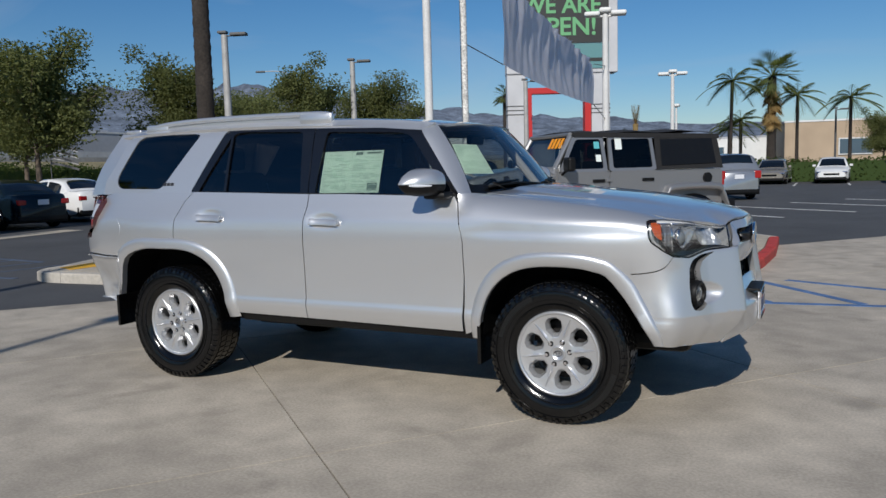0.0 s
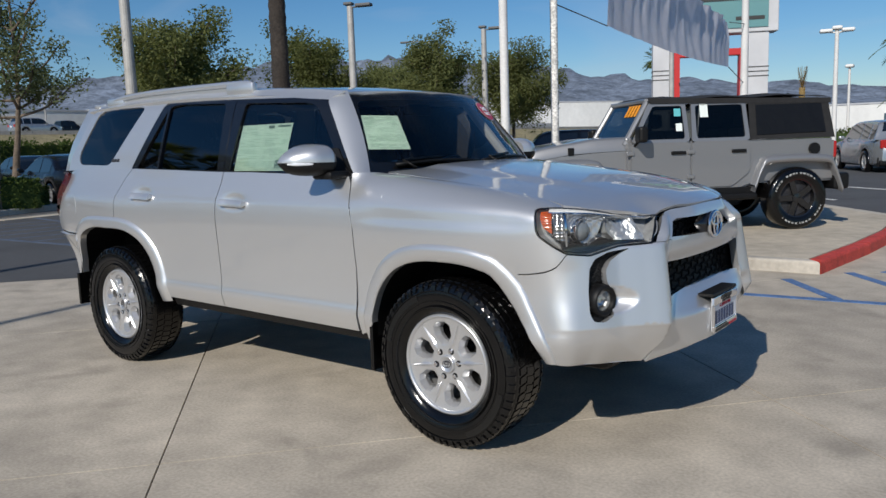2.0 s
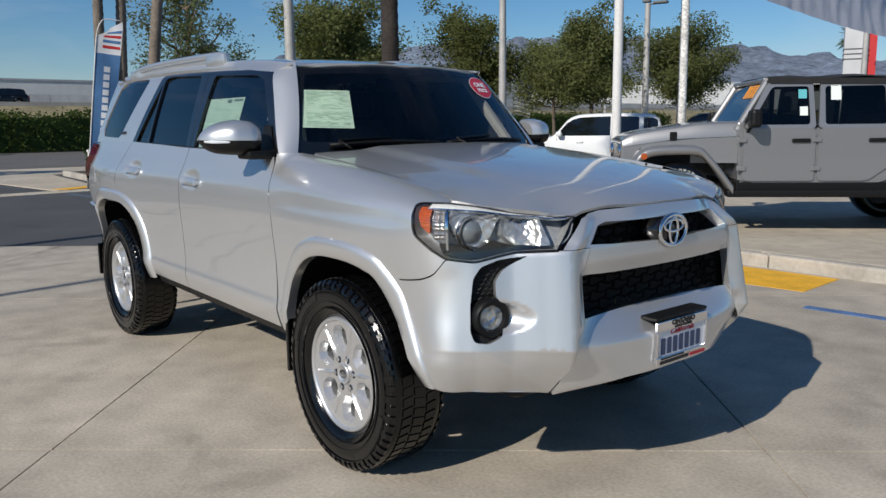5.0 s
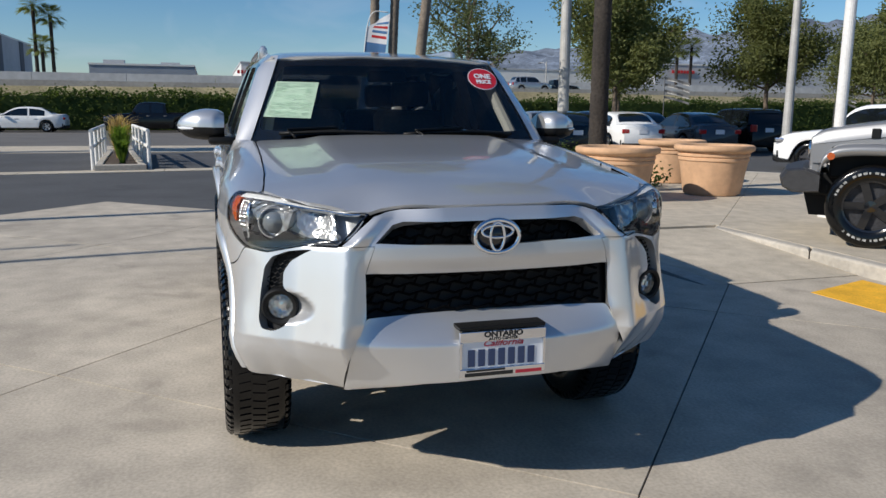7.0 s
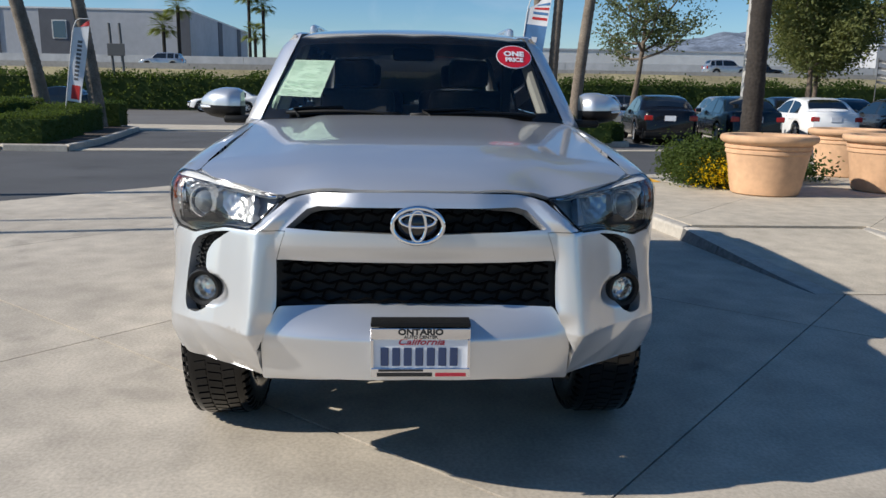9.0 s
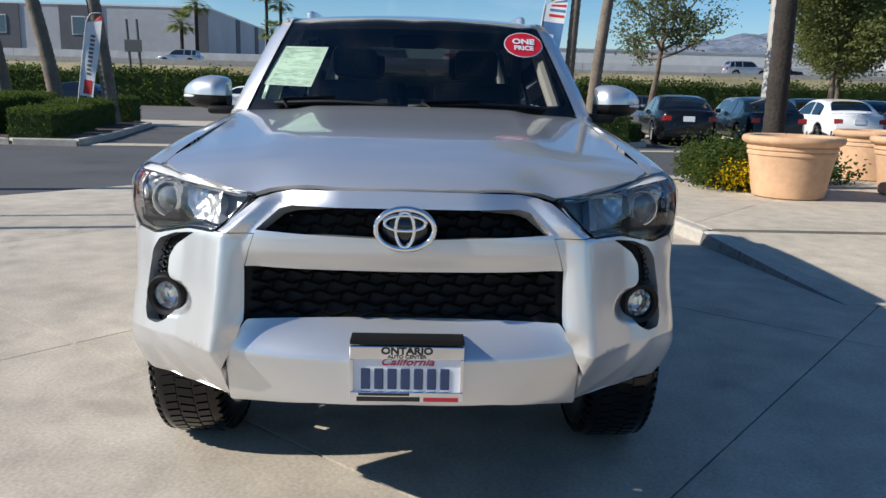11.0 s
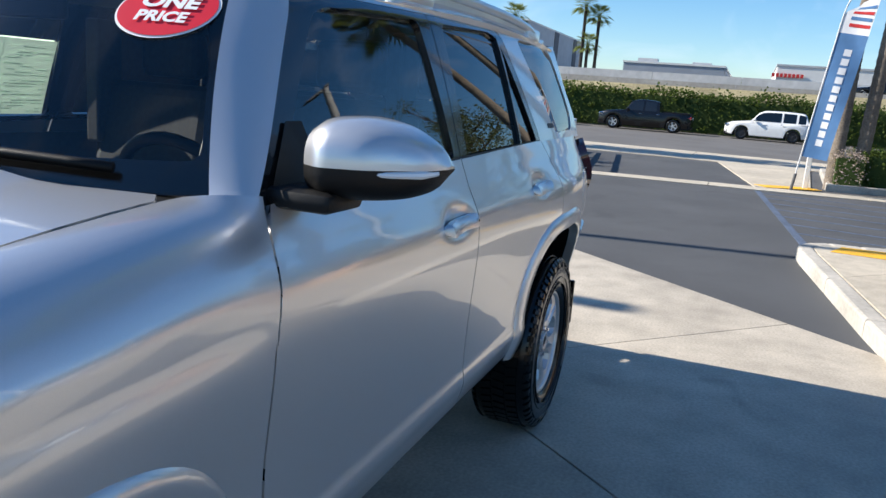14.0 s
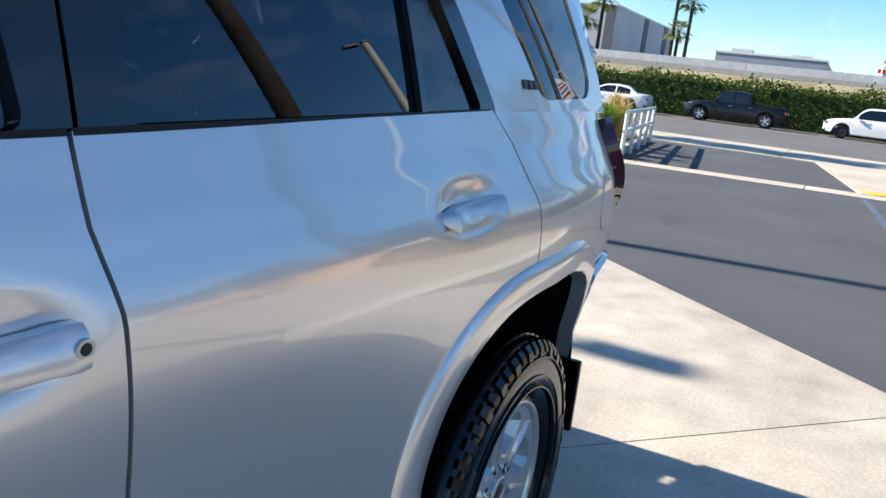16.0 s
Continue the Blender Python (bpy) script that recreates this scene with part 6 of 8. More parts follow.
hall(pose(-22, 125, 0, 0, 0, -80), 20, 50, 5.0, WHITE_WALL, "low white building behind a hedge", windows=[(-8, 2, 4, 1.6), (8, 2, 4, 1.6)])
for x, y, z, wide in ((-117.9, 5.5, 6.6, 4.2), (-115.9, 78.5, 8.1, 4.6)):
    sgn = thing("wall_sign", pose(x, y, z), "small red fascia letters on a pale building", "sign", "fascia signs")
    for k in range(8):
        part("letter_bar", block(0, 0.15, wide * (k / 8 - 0.5), wide * ((k + 0.72) / 8 - 0.5), 0.1, 0.6), RED_SIGN, sgn)

# hills; the blue-grey base colour has distance haze mixed into it
HAZED_HILL = material("haze_tinted_scrub_hills", (0.155, 0.185, 0.235), 1.0, grain=(0.006, 0.25), spots=(0.025, 0.35), fine=(0.08, 0.25), spec=0.1)
hill_el = curve_of([(60, 1.6), (80, 2.0), (95, 2.7), (105, 3.5), (115, 4.7), (125, 5.8), (140, 6.5), (150, 5.6), (158, 4.6), (165, 3.4), (170, 1.6), (174, 0.3), (186, 0.05)])
v, f = [], []
NA, NR = 260, 26
for i in range(NA + 1):
    deg = 60 + 125 * i / NA
    a = radians(deg)
    for j in range(NR + 1):
        t = j / NR
        r = 1900 + 1700 * t
        p = Vector((r * math.cos(a), r * math.sin(a), 0))
        ridge = noise.fractal(p * 0.0016, 1.0, 2.1, 6) * 0.5 + (0.5 - abs(noise.noise(p * 0.004))) * 0.35 + noise.fractal(p * 0.012, 1.0, 2.0, 4) * 0.26
        top = math.tan(radians(hill_el(deg))) * 3400
        h = top * (t ** 1.25) * (1 + 0.34 * ridge * min(1, 2 * t)) * (1.0 if j < NR else 0.9) - 3
        v.append((p.x, p.y, h))
for i in range(NA):
    for j in range(NR):
        a = i * (NR + 1) + j
        f.append((a, a + NR + 1, a + NR + 2, a + 1))
hills = new("hills", mesh_of("hills", v, f, HAZED_HILL, True))
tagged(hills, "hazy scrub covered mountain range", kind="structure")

# ---- other vehicles ----
def paint(name, c, metal=0.3):
    return material("paint_" + name, c, 0.25, metal, coat=0.45, spec=0.3, grain=(2.5, 0.05))


PAINTS = {"black": paint("black", (0.004, 0.004, 0.005), 0.0), "white": paint("white", (0.75, 0.75, 0.74), 0.0), "teal": paint("teal", (0.004, 0.009, 0.014), 0.0), "grey": paint("grey", (0.07, 0.075, 0.085), 0.6),
          "silver": paint("silver", (0.42, 0.43, 0.44), 0.7), "gold": paint("gold", (0.42, 0.38, 0.32), 0.6), "red": paint("red", (0.3, 0.01, 0.01))}
CAR_GLASS = material("dark_car_glass", (0.006, 0.008, 0.010), 0.04, coat=0.6)
OFFROAD_GREY = material("grey_metallic_paint", (0.25, 0.252, 0.258), 0.4, 0.5, coat=0.8, grain=(900, 0.06))
CANVAS = material("black_canvas", (0.013, 0.013, 0.014), 0.9, grain=(12, 0.2), bump=(180, 0.002))
ORANGE = material("orange_paint_pen", (0.85, 0.32, 0.01), 0.6)


def car_wheel(parent, x, y, r, w, rim_mat, side_sign, spokes=5):
    t = thing("wheel")
    t.parent = parent
    t.location = (x, y, r)
    prof = [(r * 0.62, w * 0.42), (r * 0.72, w * 0.5), (r * 0.9, w * 0.5), (r * 0.98, w * 0.4), (r, w * 0.2), (r, -w * 0.2), (r * 0.98, -w * 0.4), (r * 0.9, -w * 0.5), (r * 0.62, -w * 0.45)]
    part("tyre", lathe(prof, 28, "y"), RUBBER, t, smooth=True)
    geos = [lathe([(r * 0.64, 0.43 * w * side_sign), (r * 0.58, 0.40 * w * side_sign), (r * 0.56, 0.1 * w * side_sign)], 28, "y"), lathe([(r * 0.14, 0.38 * w * side_sign), (0.001, 0.40 * w * side_sign)], 12, "y")]
    for k in range(spokes):
        a = 2 * math.pi * k / spokes
        m = Matrix.Rotation(a, 4, "Y")
        geos.append(geo_of(block(0.02, r * 0.6, w * 0.30 * side_sign - 0.012, w * 0.30 * side_sign + 0.012, -r * 0.09, r * 0.09, 0, 1, m)))
    part("rim", joined(*geos), rim_mat, t)
    part("hub_disc", lathe([(0.001, 0.12 * w * side_sign), (r * 0.57, 0.12 * w * side_sign)], 24, "y"), DARK_METAL, t)
    return t


def road_car(m, kind, colour, label, category="car", group="parked cars"):
    """A car that faces local +x, its wheels on z = 0."""
    body = PAINTS[colour]
    spec = {"sedan": dict(L=4.75, W=1.82, H=1.44, hb=0.92, hood=0.86, deck=1.02, a=(1.05, 0.25, -1.05, -1.75), r=0.33),
            "hatch": dict(L=4.4, W=1.80, H=1.46, hb=0.93, hood=0.88, deck=1.0, a=(1.0, 0.25, -1.2, -1.95), r=0.33),
            "suv": dict(L=4.6, W=1.86, H=1.68, hb=1.05, hood=1.02, deck=1.08, a=(0.95, 0.35, -1.75, -2.08), r=0.36),
            "box": dict(L=4.15, W=1.80, H=1.61, hb=1.02, hood=1.0, deck=1.06, a=(1.0, 0.5, -1.7, -1.95), r=0.34),
            "pickup": dict(L=5.4, W=1.88, H=1.78, hb=1.12, hood=1.10, deck=1.12, a=(1.15, 0.62, -0.72, -0.85), r=0.39),
            "van": dict(L=5.6, W=2.0, H=2.5, hb=1.25, hood=1.2, deck=1.4, a=(1.75, 1.1, -2.6, -2.72), r=0.36)}[kind]
    L, W, H, hb = spec["L"], spec["W"], spec["H"], spec["hb"]
    x1, x2, x3, x4 = spec["a"]
    t = thing("parked_car" if category == "car" else category.replace(" ", "_"), m, label, category, group)
    xf, xr = L / 2, -L / 2
    wf, wr = L / 2 - 0.92, -L / 2 + 0.98
    r = spec["r"]
    top = curve_of([(xr, spec["deck"] - 0.10), (xr + 0.10, spec["deck"] - 0.01), (x4 - 0.02, spec["deck"]), (x4 + 0.25, hb + 0.03), (0, hb), (x1, hb), (x1 + 0.3, spec["hood"]), (xf - 0.35, spec["hood"] - 0.10), (xf, spec["hood"] - 0.24)])
    NS, SEC = 44, 9
    v, f = [], []
    for i in range(NS + 1):
        x = xr + L * i / NS
        e = abs(2 * i / NS - 1)
        w = W / 2 * (1 - 0.16 * e ** 5 - 0.10 * e ** 14)
        zt = top(x)
        low = 0.24 + 0.10 * e ** 8
        arch_z = 0
        for c in (wf, wr):
            d = abs(x - c)
            if d < r + 0.07:
                arch_z = max(arch_z, r + math.sqrt((r + 0.07) ** 2 - d * d))
        zb = max(low, arch_z)
        half = [(w * 0.93, zb), (w * 0.99, zb + 0.05 * (zt - zb)), (w, zb + 0.35 * (zt - zb)), (w * 0.995, zb + 0.6 * (zt - zb)), (w * 0.97, zb + 0.85 * (zt - zb)), (w * 0.92, zt - 0.01), (w * 0.80, zt + 0.012), (w * 0.45, zt + 0.03), (0, zt + 0.035)]
        v += [(x, y, z) for y, z in half] + [(x, -y, z) for y, z in reversed(half[:-1])]
    K = 2 * SEC - 1
    for i in range(NS):
        for j in range(K - 1):
            f.append((i * K + j, (i + 1) * K + j, (i + 1) * K + j + 1, i * K + j + 1))
    f.append(tuple(range(K)))
    f.append(tuple(reversed(range(NS * K, NS * K + K))))
    me = mesh_of("body", v, f, body)
    autosmooth(me, 50)
    bd = part("body", me, body, t)
    part("underside", block(xr + 0.1, xf - 0.1, -W * 0.42, W * 0.42, 0.2, 0.5), BLACK_PLASTIC, t)
    part("lower_bumper", block(xf - 0.25, xf + 0.005, -W * 0.40, W * 0.40, 0.22, 0.40, 0.04), BLACK_PLASTIC, t)
    part("lower_bumper", block(xr - 0.005, xr + 0.25, -W * 0.40, W * 0.40, 0.24, 0.42, 0.04), BLACK_PLASTIC, t)
    # cabin shell in body colour, with dark panes set on it
    wb, wt = W * 0.462, W * 0.35
    zb = hb - 0.02
    dk = spec["deck"]
    roofline = curve_of([(x4 - 0.04, dk - 0.02), (x4 + 0.18 * (x3 - x4), dk + 0.22 * (H - dk)), (x3 - 0.12, H - 0.085), (x3 + 0.22, H - 0.03), ((x2 + x3) / 2, H), (x2 - 0.18, H - 0.025), (x2 + 0.12, H - 0.11), (x1 - 0.2 * (x1 - x2), hb + 0.22 * (H - hb)), (x1 + 0.04, hb - 0.02)])

    def half_width(z):
        return wb + (wt - wb) * max(0.0, z - zb) / (H - zb)

    v, f, NX = [], [], 30
    for i in range(NX + 1):
        x = x4 - 0.04 + (x1 - x4 + 0.08) * i / NX
        zt = max(roofline(x), zb + 0.01)
        sec = [(half_width(zb + q * (zt - zb)), zb + q * (zt - zb)) for q in (0, 0.3, 0.6, 0.86)]
        yt = half_width(zt)
        sec += [(yt * 0.985, zt - 0.02 * min(1, (zt - zb) / 0.3)), (yt * 0.86, zt + 0.008), (yt * 0.5, zt + 0.022), (0, zt + 0.028)]
        v += [(x, y, z) for y, z in sec] + [(x, -y, z) for y, z in reversed(sec[:-1])]
    M = 15
    f = [(i * M + j, (i + 1) * M + j, (i + 1) * M + j + 1, i * M + j + 1) for i in range(NX) for j in range(M - 1)]
    me = mesh_of("roof", v, f, body)
    autosmooth(me, 45)
    part("roof", me, body, t)

    def screen_pane(xa, xb, keep):
        v, f = [], []
        for i in range(8):
            x = xa + (xb - xa) * i / 7
            zt = roofline(x)
            for j in range(7):
                u = -1 + 2 * j / 6
                v.append((x + 0.012 * (1 if xa > 0 else -1), u * keep * half_width(zt), zt + 0.034 - 0.030 * u * u))
        f = [(i * 7 + j, i * 7 + j + 1, (i + 1) * 7 + j + 1, (i + 1) * 7 + j) for i in range(7) for j in range(6)]
        return v, (f if xa < xb else [q[::-1] for q in f])

    part("windscreen", screen_pane(x1 - 0.04, x2 + 0.06, 0.86), CAR_GLASS, t, smooth=True)
    part("rear_screen", screen_pane(x4 + (0.10 if kind != "pickup" else 0.02), x3 - 0.06, 0.80), CAR_GLASS, t, smooth=True)
    xm = (x1 + x4) / 2 - 0.12
    cuts = [(x1 - 0.22, xm + 0.05), (xm - 0.05, x4 + (0.42 if kind in ("sedan", "hatch") else 0.16))]
    if kind in ("suv", "box", "van"):
        cuts = [(x1 - 0.22, xm + 0.05), (xm - 0.05, x4 + 0.68), (x4 + 0.56, x4 + 0.18)]
    for s in (1, -1):
        for xa, xb in cuts:
            v, f, n = [], [], 8
            for i in range(n + 1):
                x = xa + (xb - xa) * i / n
                top_z = max(zb + 0.06, roofline(x) - 0.075)
                for q in (0, 0.5, 1):
                    z = zb + 0.055 + q * (top_z - zb - 0.055)
                    v.append((x, s * (half_width(z) + 0.007), z))
            f = [(i * 3 + j, i * 3 + j + 1, (i + 1) * 3 + j + 1, (i + 1) * 3 + j) for i in range(n) for j in range(2)]
            part("side_window", (v, f if s > 0 else [q[::-1] for q in f]), CAR_GLASS, t)
        part("headlamp", block(xf - 0.36, xf - 0.02, s * W * 0.36 - 0.14, s * W * 0.36 + 0.14, spec["hood"] - 0.33, spec["hood"] - 0.19, 0.04), CHROME, t)
        part("tail_lamp", block(xr - 0.008, xr + 0.10, s * W * 0.35 - 0.15, s * W * 0.35 + 0.10, spec["deck"] - 0.30, spec["deck"] - 0.14 if kind not in ("suv", "box") else spec["deck"] - 0.02, 0.03), RED_LENS, t)
        mr = part("door_mirror", block(x1 - 0.28, x1 - 0.12, s * W * 0.53 - 0.09, s * W * 0.53 + 0.09, hb + 0.02, hb + 0.15, 0.04), body, t)
        for xd in (0.55, -0.45):
            part("door_handle", block(xd - 0.45, xd - 0.27, s * W * 0.492 - 0.02, s * W * 0.492 + 0.02, hb - 0.16, hb - 0.12, 0.01), CHROME if colour == "black" else body, t)
        for xd in (x1 - 0.15, xm):
            part("door_gap", rod((xd, s * W * 0.496, 0.42), (xd + 0.02, s * W * 0.478, hb - 0.03), 0.007, n=4), JOINT, t)
    part("plate", block(xr - 0.02, xr + 0.03, -0.16, 0.16, spec["deck"] - 0.30, spec["deck"] - 0.15), PLATE_WHITE, t)
    part("grille", block(xf - 0.2, xf + 0.004, -0.42, 0.42, 0.45, 0.60, 0.03), GLOSS_BLACK, t)
    if kind == "pickup":
        part("bed", block(xr + 0.1, x4 - 0.12, -W * 0.40, W * 0.40, spec["deck"] - 0.02, spec["deck"] + 0.06, 0.01), BLACK_PLASTIC, t)
    for x in (wf, wr):
        for s in (1, -1):
            car_wheel(t, x, s * (W / 2 - 0.12), r, 0.22, ALLOY if colour not in ("white",) or kind != "suv" else DARK_METAL, s)
    return t


for x, y, kind, colour, label in ((-17.9, 7.7, "sedan", "black", "black saloon car parked tail outwards"), (-17.7, 10.2, "sedan", "teal", "dark teal saloon car parked tail outwards"), (-19.0, 13.3, "sedan", "white", "white saloon car parked tail outwards"),
                                  (-18.5, 16.0, "sedan", "grey", "dark grey saloon car parked tail outwards"), (-19.2, 18.8, "box", "black", "black boxy hatchback parked tail outwards"), (-19.0, 27.6, "suv", "black", "black sport utility car parked tail outwards")):
    road_car(pose(x - 2.35 * math.cos(radians(8)), y + 2.35 * math.sin(radians(8)), -0.01, 0, 0, 172), kind, colour, label)
for k, (kind, colour, label) in enumerate((("sedan", "silver", "silver saloon car parked nose outwards"), ("sedan", "black", "black saloon car parked nose outwards"), ("sedan", "silver", "silver saloon car in a parking row"), ("hatch", "black", "black hatchback in a parking row"),
                                           ("sedan", "grey", "grey saloon car in a parking row"))):
    road_car(pose(-29.5, 8.5 + 2.8 * k, -0.01, 0, 0, -8), kind, colour, label)
# street parking
road_car(pose(-46.5, -11.4, 0, 0, 0, -92), "sedan", "white", "white saloon car parked along a street", group="cars parked on the street")
road_car(pose(-46.5, -4.25, 0, 0, 0, -92), "pickup", "black", "black pickup truck parked along a street", "pickup truck", "cars parked on the street")
road_car(pose(-46.5, 2.6, 0, 0, 0, -92), "suv", "white", "white crossover parked along a street", group="cars parked on the street")
road_car(pose(-46.0, 13.5, 0, 0, 0, -92), "sedan", "grey", "grey saloon car parked along a street", group="cars parked on the street")
road_car(pose(-42.6, -20.4, 0, 0, 0, -92), "sedan", "teal", "dark green saloon car parked along a street", group="cars parked on the street")
# freeway traffic
for x, y, kind, colour, rz, label, cat in ((-82, -26, "suv", "silver", -90, "silver crossover on a freeway", "car"), (-80, -54, "van", "white", -90, "white panel van on a freeway", "van"), (-78, 12, "suv", "black", -90, "black sport utility car on a freeway", "car"),
                                           (-84, 40, "pickup", "black", 90, "black pickup truck on a freeway", "pickup truck"), (-76, 33, "suv", "silver", 90, "silver sport utility car on a freeway", "car")):
    road_car(pose(x, y, 3.5, 0, 0, rz), kind, colour, label, cat, "cars on the freeway")
# far side of the lot
for x, y, kind, colour, rz, label in ((-1.2, 27.0, "suv", "silver", 118, "silver crossover parked in a lot"), (-3.2, 46, "suv", "white", -92, "white sport utility car parked by a hedge"), (-0.2, 46, "sedan", "gold", -92, "champagne saloon car parked by a hedge"),
                                      (3.0, 46, "hatch", "white", -92, "small white hatchback parked by a hedge"), (6.6, 44, "suv", "black", -92, "black sport utility car parked by a hedge"), (10.2, 40, "suv", "grey", -100, "dark grey sport utility car parked by a hedge"), (13.6, 44, "sedan", "black", -92, "black saloon car parked by a hedge"),
                                      (-10.8, 15.05, "suv", "white", 215, "white sport utility car beside a flagpole"), (-9.0, 18.3, "suv", "black", 215, "black sport utility car in a display row"), (-7.4, 21.3, "sedan", "silver", 215, "silver saloon car in a display row")):
    road_car(pose(x, y, -0.01, 0, 0, rz), kind, colour, label)


OFFROAD_GLASS = glass("tinted_glass", (0.12, 0.13, 0.13), 0.6)
BUMPER_GREY = material("weathered_black_bumper", (0.028, 0.028, 0.03), 0.55, grain=(20, 0.2), bump=(300, 0.0006))
WORN_WHITE = material("worn_white_rubber", (0.28, 0.28, 0.27), 0.7, grain=(40, 0.6))


SOFT_PANE = material("dark_plastic_pane", (0.008, 0.008, 0.009), 0.3, spec=0.25, bump=(5, 0.02))


def off_roader(m):
    """The boxy four-door off-roader with its soft top; faces local +x, rear axle at x = -1.475."""
    t = thing("off_road_car", m, "grey boxy off-road car with black canvas top", "car")
    hw = 0.80
    xr, xc, xf = -2.05, 0.78, 1.98
    side_poly = [(xr, 0.62), (xr, 1.18), (xc, 1.20), (xc, 0.58), (0.62, 0.55), (-0.75, 0.55), (-0.95, 0.62)]
    k = len(side_poly)
    v = [(x, -hw, z) for x, z in side_poly] + [(x, hw, z) for x, z in side_poly]
    bm = bmesh.new()
    vs = [bm.verts.new(p) for p in v]
    bm.faces.new(vs[:k])
    bm.faces.new(vs[k:][::-1])
    for i in range(k):
        bm.faces.new((vs[i], vs[k + i], vs[k + (i + 1) % k], vs[(i + 1) % k]))
    bmesh.ops.recalc_face_normals(bm, faces=bm.faces)
    bmesh.ops.bevel(bm, geom=[e for e in bm.edges], offset=0.03, segments=2, affect="EDGES")
    part("tub", bm, OFFROAD_GREY, t)
    # bonnet slopes down and narrows to the grille
    top = curve_of([(0.76, 1.283), (1.16, 1.272), (1.42, 1.236), (1.80, 1.180), (1.96, 1.145), (2.04, 1.108), (2.075, 1.06)])
    low = curve_of([(0.76, 1.104), (1.41, 1.076), (1.78, 1.028), (2.08, 0.985)])
    v, f, rows, cols = [], [], 22, 15
    for i in range(rows):
        x = xc - 0.01 + (2.072 - xc) * i / (rows - 1)
        half, zt, zl = 0.72 - 0.14 * (x - xc) / 1.3, top(x), low(x)
        for j in range(cols):
            u = -1 + 2 * j / (cols - 1)
            q = min(1.0, (1 - abs(u)) / 0.34)
            z = zl + (zt - 0.02 - zl) * math.sin(min(1.0, q * 1.5) * math.pi / 2) + 0.02 * (1 - u * u)
            y = half * (1 if u > 0 else -1) * (1 - 0.10 * q * q) if q < 1 else half * u * 0.9 / 0.66
            v.append((x, y, z))
    f = [(i * cols + j, i * cols + j + 1, (i + 1) * cols + j + 1, (i + 1) * cols + j) for i in range(rows - 1) for j in range(cols - 1)]
    part("bonnet", (v, [q[::-1] for q in f]), OFFROAD_GREY, t, smooth=True)
    part("cowl", block(0.70, 0.80, -0.74, 0.74, 1.10, 1.272, 0.03), OFFROAD_GREY, t)
    for s in (1, -1):
        v = [(x, s * (0.715 - 0.14 * (x - xc) / 1.3), z) for x in (xc, 1.2, 1.6, 2.05) for z in (low(x) - 0.005, 0.80)]
        part("wing_panel", (v, [(2 * k, 2 * k + 1, 2 * k + 3, 2 * k + 2) if s > 0 else (2 * k, 2 * k + 2, 2 * k + 3, 2 * k + 1) for k in range(3)]), OFFROAD_GREY, t)
    gr = part("grille", block(xf - 0.02, xf + 0.095, -0.56, 0.56, 0.68, 1.075, 0.03), OFFROAD_GREY, t)
    for i in range(7):
        y = -0.27 + i * 0.09
        part("slot", block(xf + 0.085, xf + 0.10, y - 0.028, y + 0.028, 0.74, 1.03, 0.004), GLOSS_BLACK, gr)
    for s in (1, -1):
        hlm = Matrix.Translation((xf + 0.09, s * 0.43, 0.93)) @ Matrix.Rotation(radians(90), 4, "Y")
        part("headlamp", moved(lathe([(0.095, 0), (0.09, 0.02), (0.05, 0.03), (0.001, 0.034)], 24), hlm), CHROME, gr, smooth=True)
        part("indicator", rod((1.86, s * 0.92, 0.890), (1.86, s * 0.962, 0.890), 0.036, n=16), AMBER, t)
        # flares
        for cx, nm in ((1.475, "front_flare"), (-1.475, "rear_flare")):
            pts = [(cx + 0.60, 0.62), (cx + 0.50, 0.88), (cx + 0.36, 0.985), (cx - 0.36, 0.985), (cx - 0.50, 0.88), (cx - 0.62, 0.58)]
            if cx > 0:
                pts = [(1.95, 0.80), (1.93, 0.90), (1.86, 0.968), (1.757, 1.003), (1.575, 1.018), (1.268, 1.013), (1.165, 0.952), (1.0, 0.76), (0.86, 0.57)]
            pts = [(p[0], p[1]) for p in smooth_line(pts, 5)]
            v, f = [], []
            for x, z in pts:
                for y, dz in ((hw - 0.10 if cx < 0 else 0.52, 0.0), (0.93, -0.02), (0.945, -0.06), (0.935, -0.115), (hw - 0.1 if cx < 0 else 0.52, -0.07)):
                    v.append((x, s * y, z + dz))
            for i in range(len(pts) - 1):
                for j in range(4):
                    q = (i * 5 + j, i * 5 + j + 1, (i + 1) * 5 + j + 1, (i + 1) * 5 + j)
                    f.append(q if s < 0 else q[::-1])
            part(nm, (v, f), OFFROAD_GREY, t, smooth=True)
        part("inner_fender", block(0.9, xf - 0.10, s * 0.58 - 0.08, s * 0.58 + 0.08, 0.66, 0.97, 0.02), BLACK_PLASTIC, t)
        part("side_step", block(-0.92, 0.92, s * 0.86 - 0.06, s * 0.86 + 0.06, 0.42, 0.50, 0.02), BLACK_PLASTIC, t)
        part("sill", block(-0.95, 0.80, s * 0.79 - 0.03, s * 0.79 + 0.02, 0.48, 0.58, 0.01), BLACK_PLASTIC, t)
        # doors
        for x0, x1, nm in ((-0.04, 0.74, "front_door"), (-0.86, -0.07, "rear_door")):
            out = rounded([(x0 + (0.0 if nm == "front_door" else 0.24), 0.60), (x1, 0.60), (x1, 1.19), (x0, 1.19), (x0, 0.78 if nm == "rear_door" else 0.66)], 0.06, 3)
            kk = len(out)
            v = [(x, s * (hw + 0.004), z) for x, z in out] + [(x, s * (hw + 0.022), z) for x, z in out]
            f = [tuple(range(kk, 2 * kk)), tuple(range(kk - 1, -1, -1))] + [(i, (i + 1) % kk, kk + (i + 1) % kk, kk + i) for i in range(kk)]
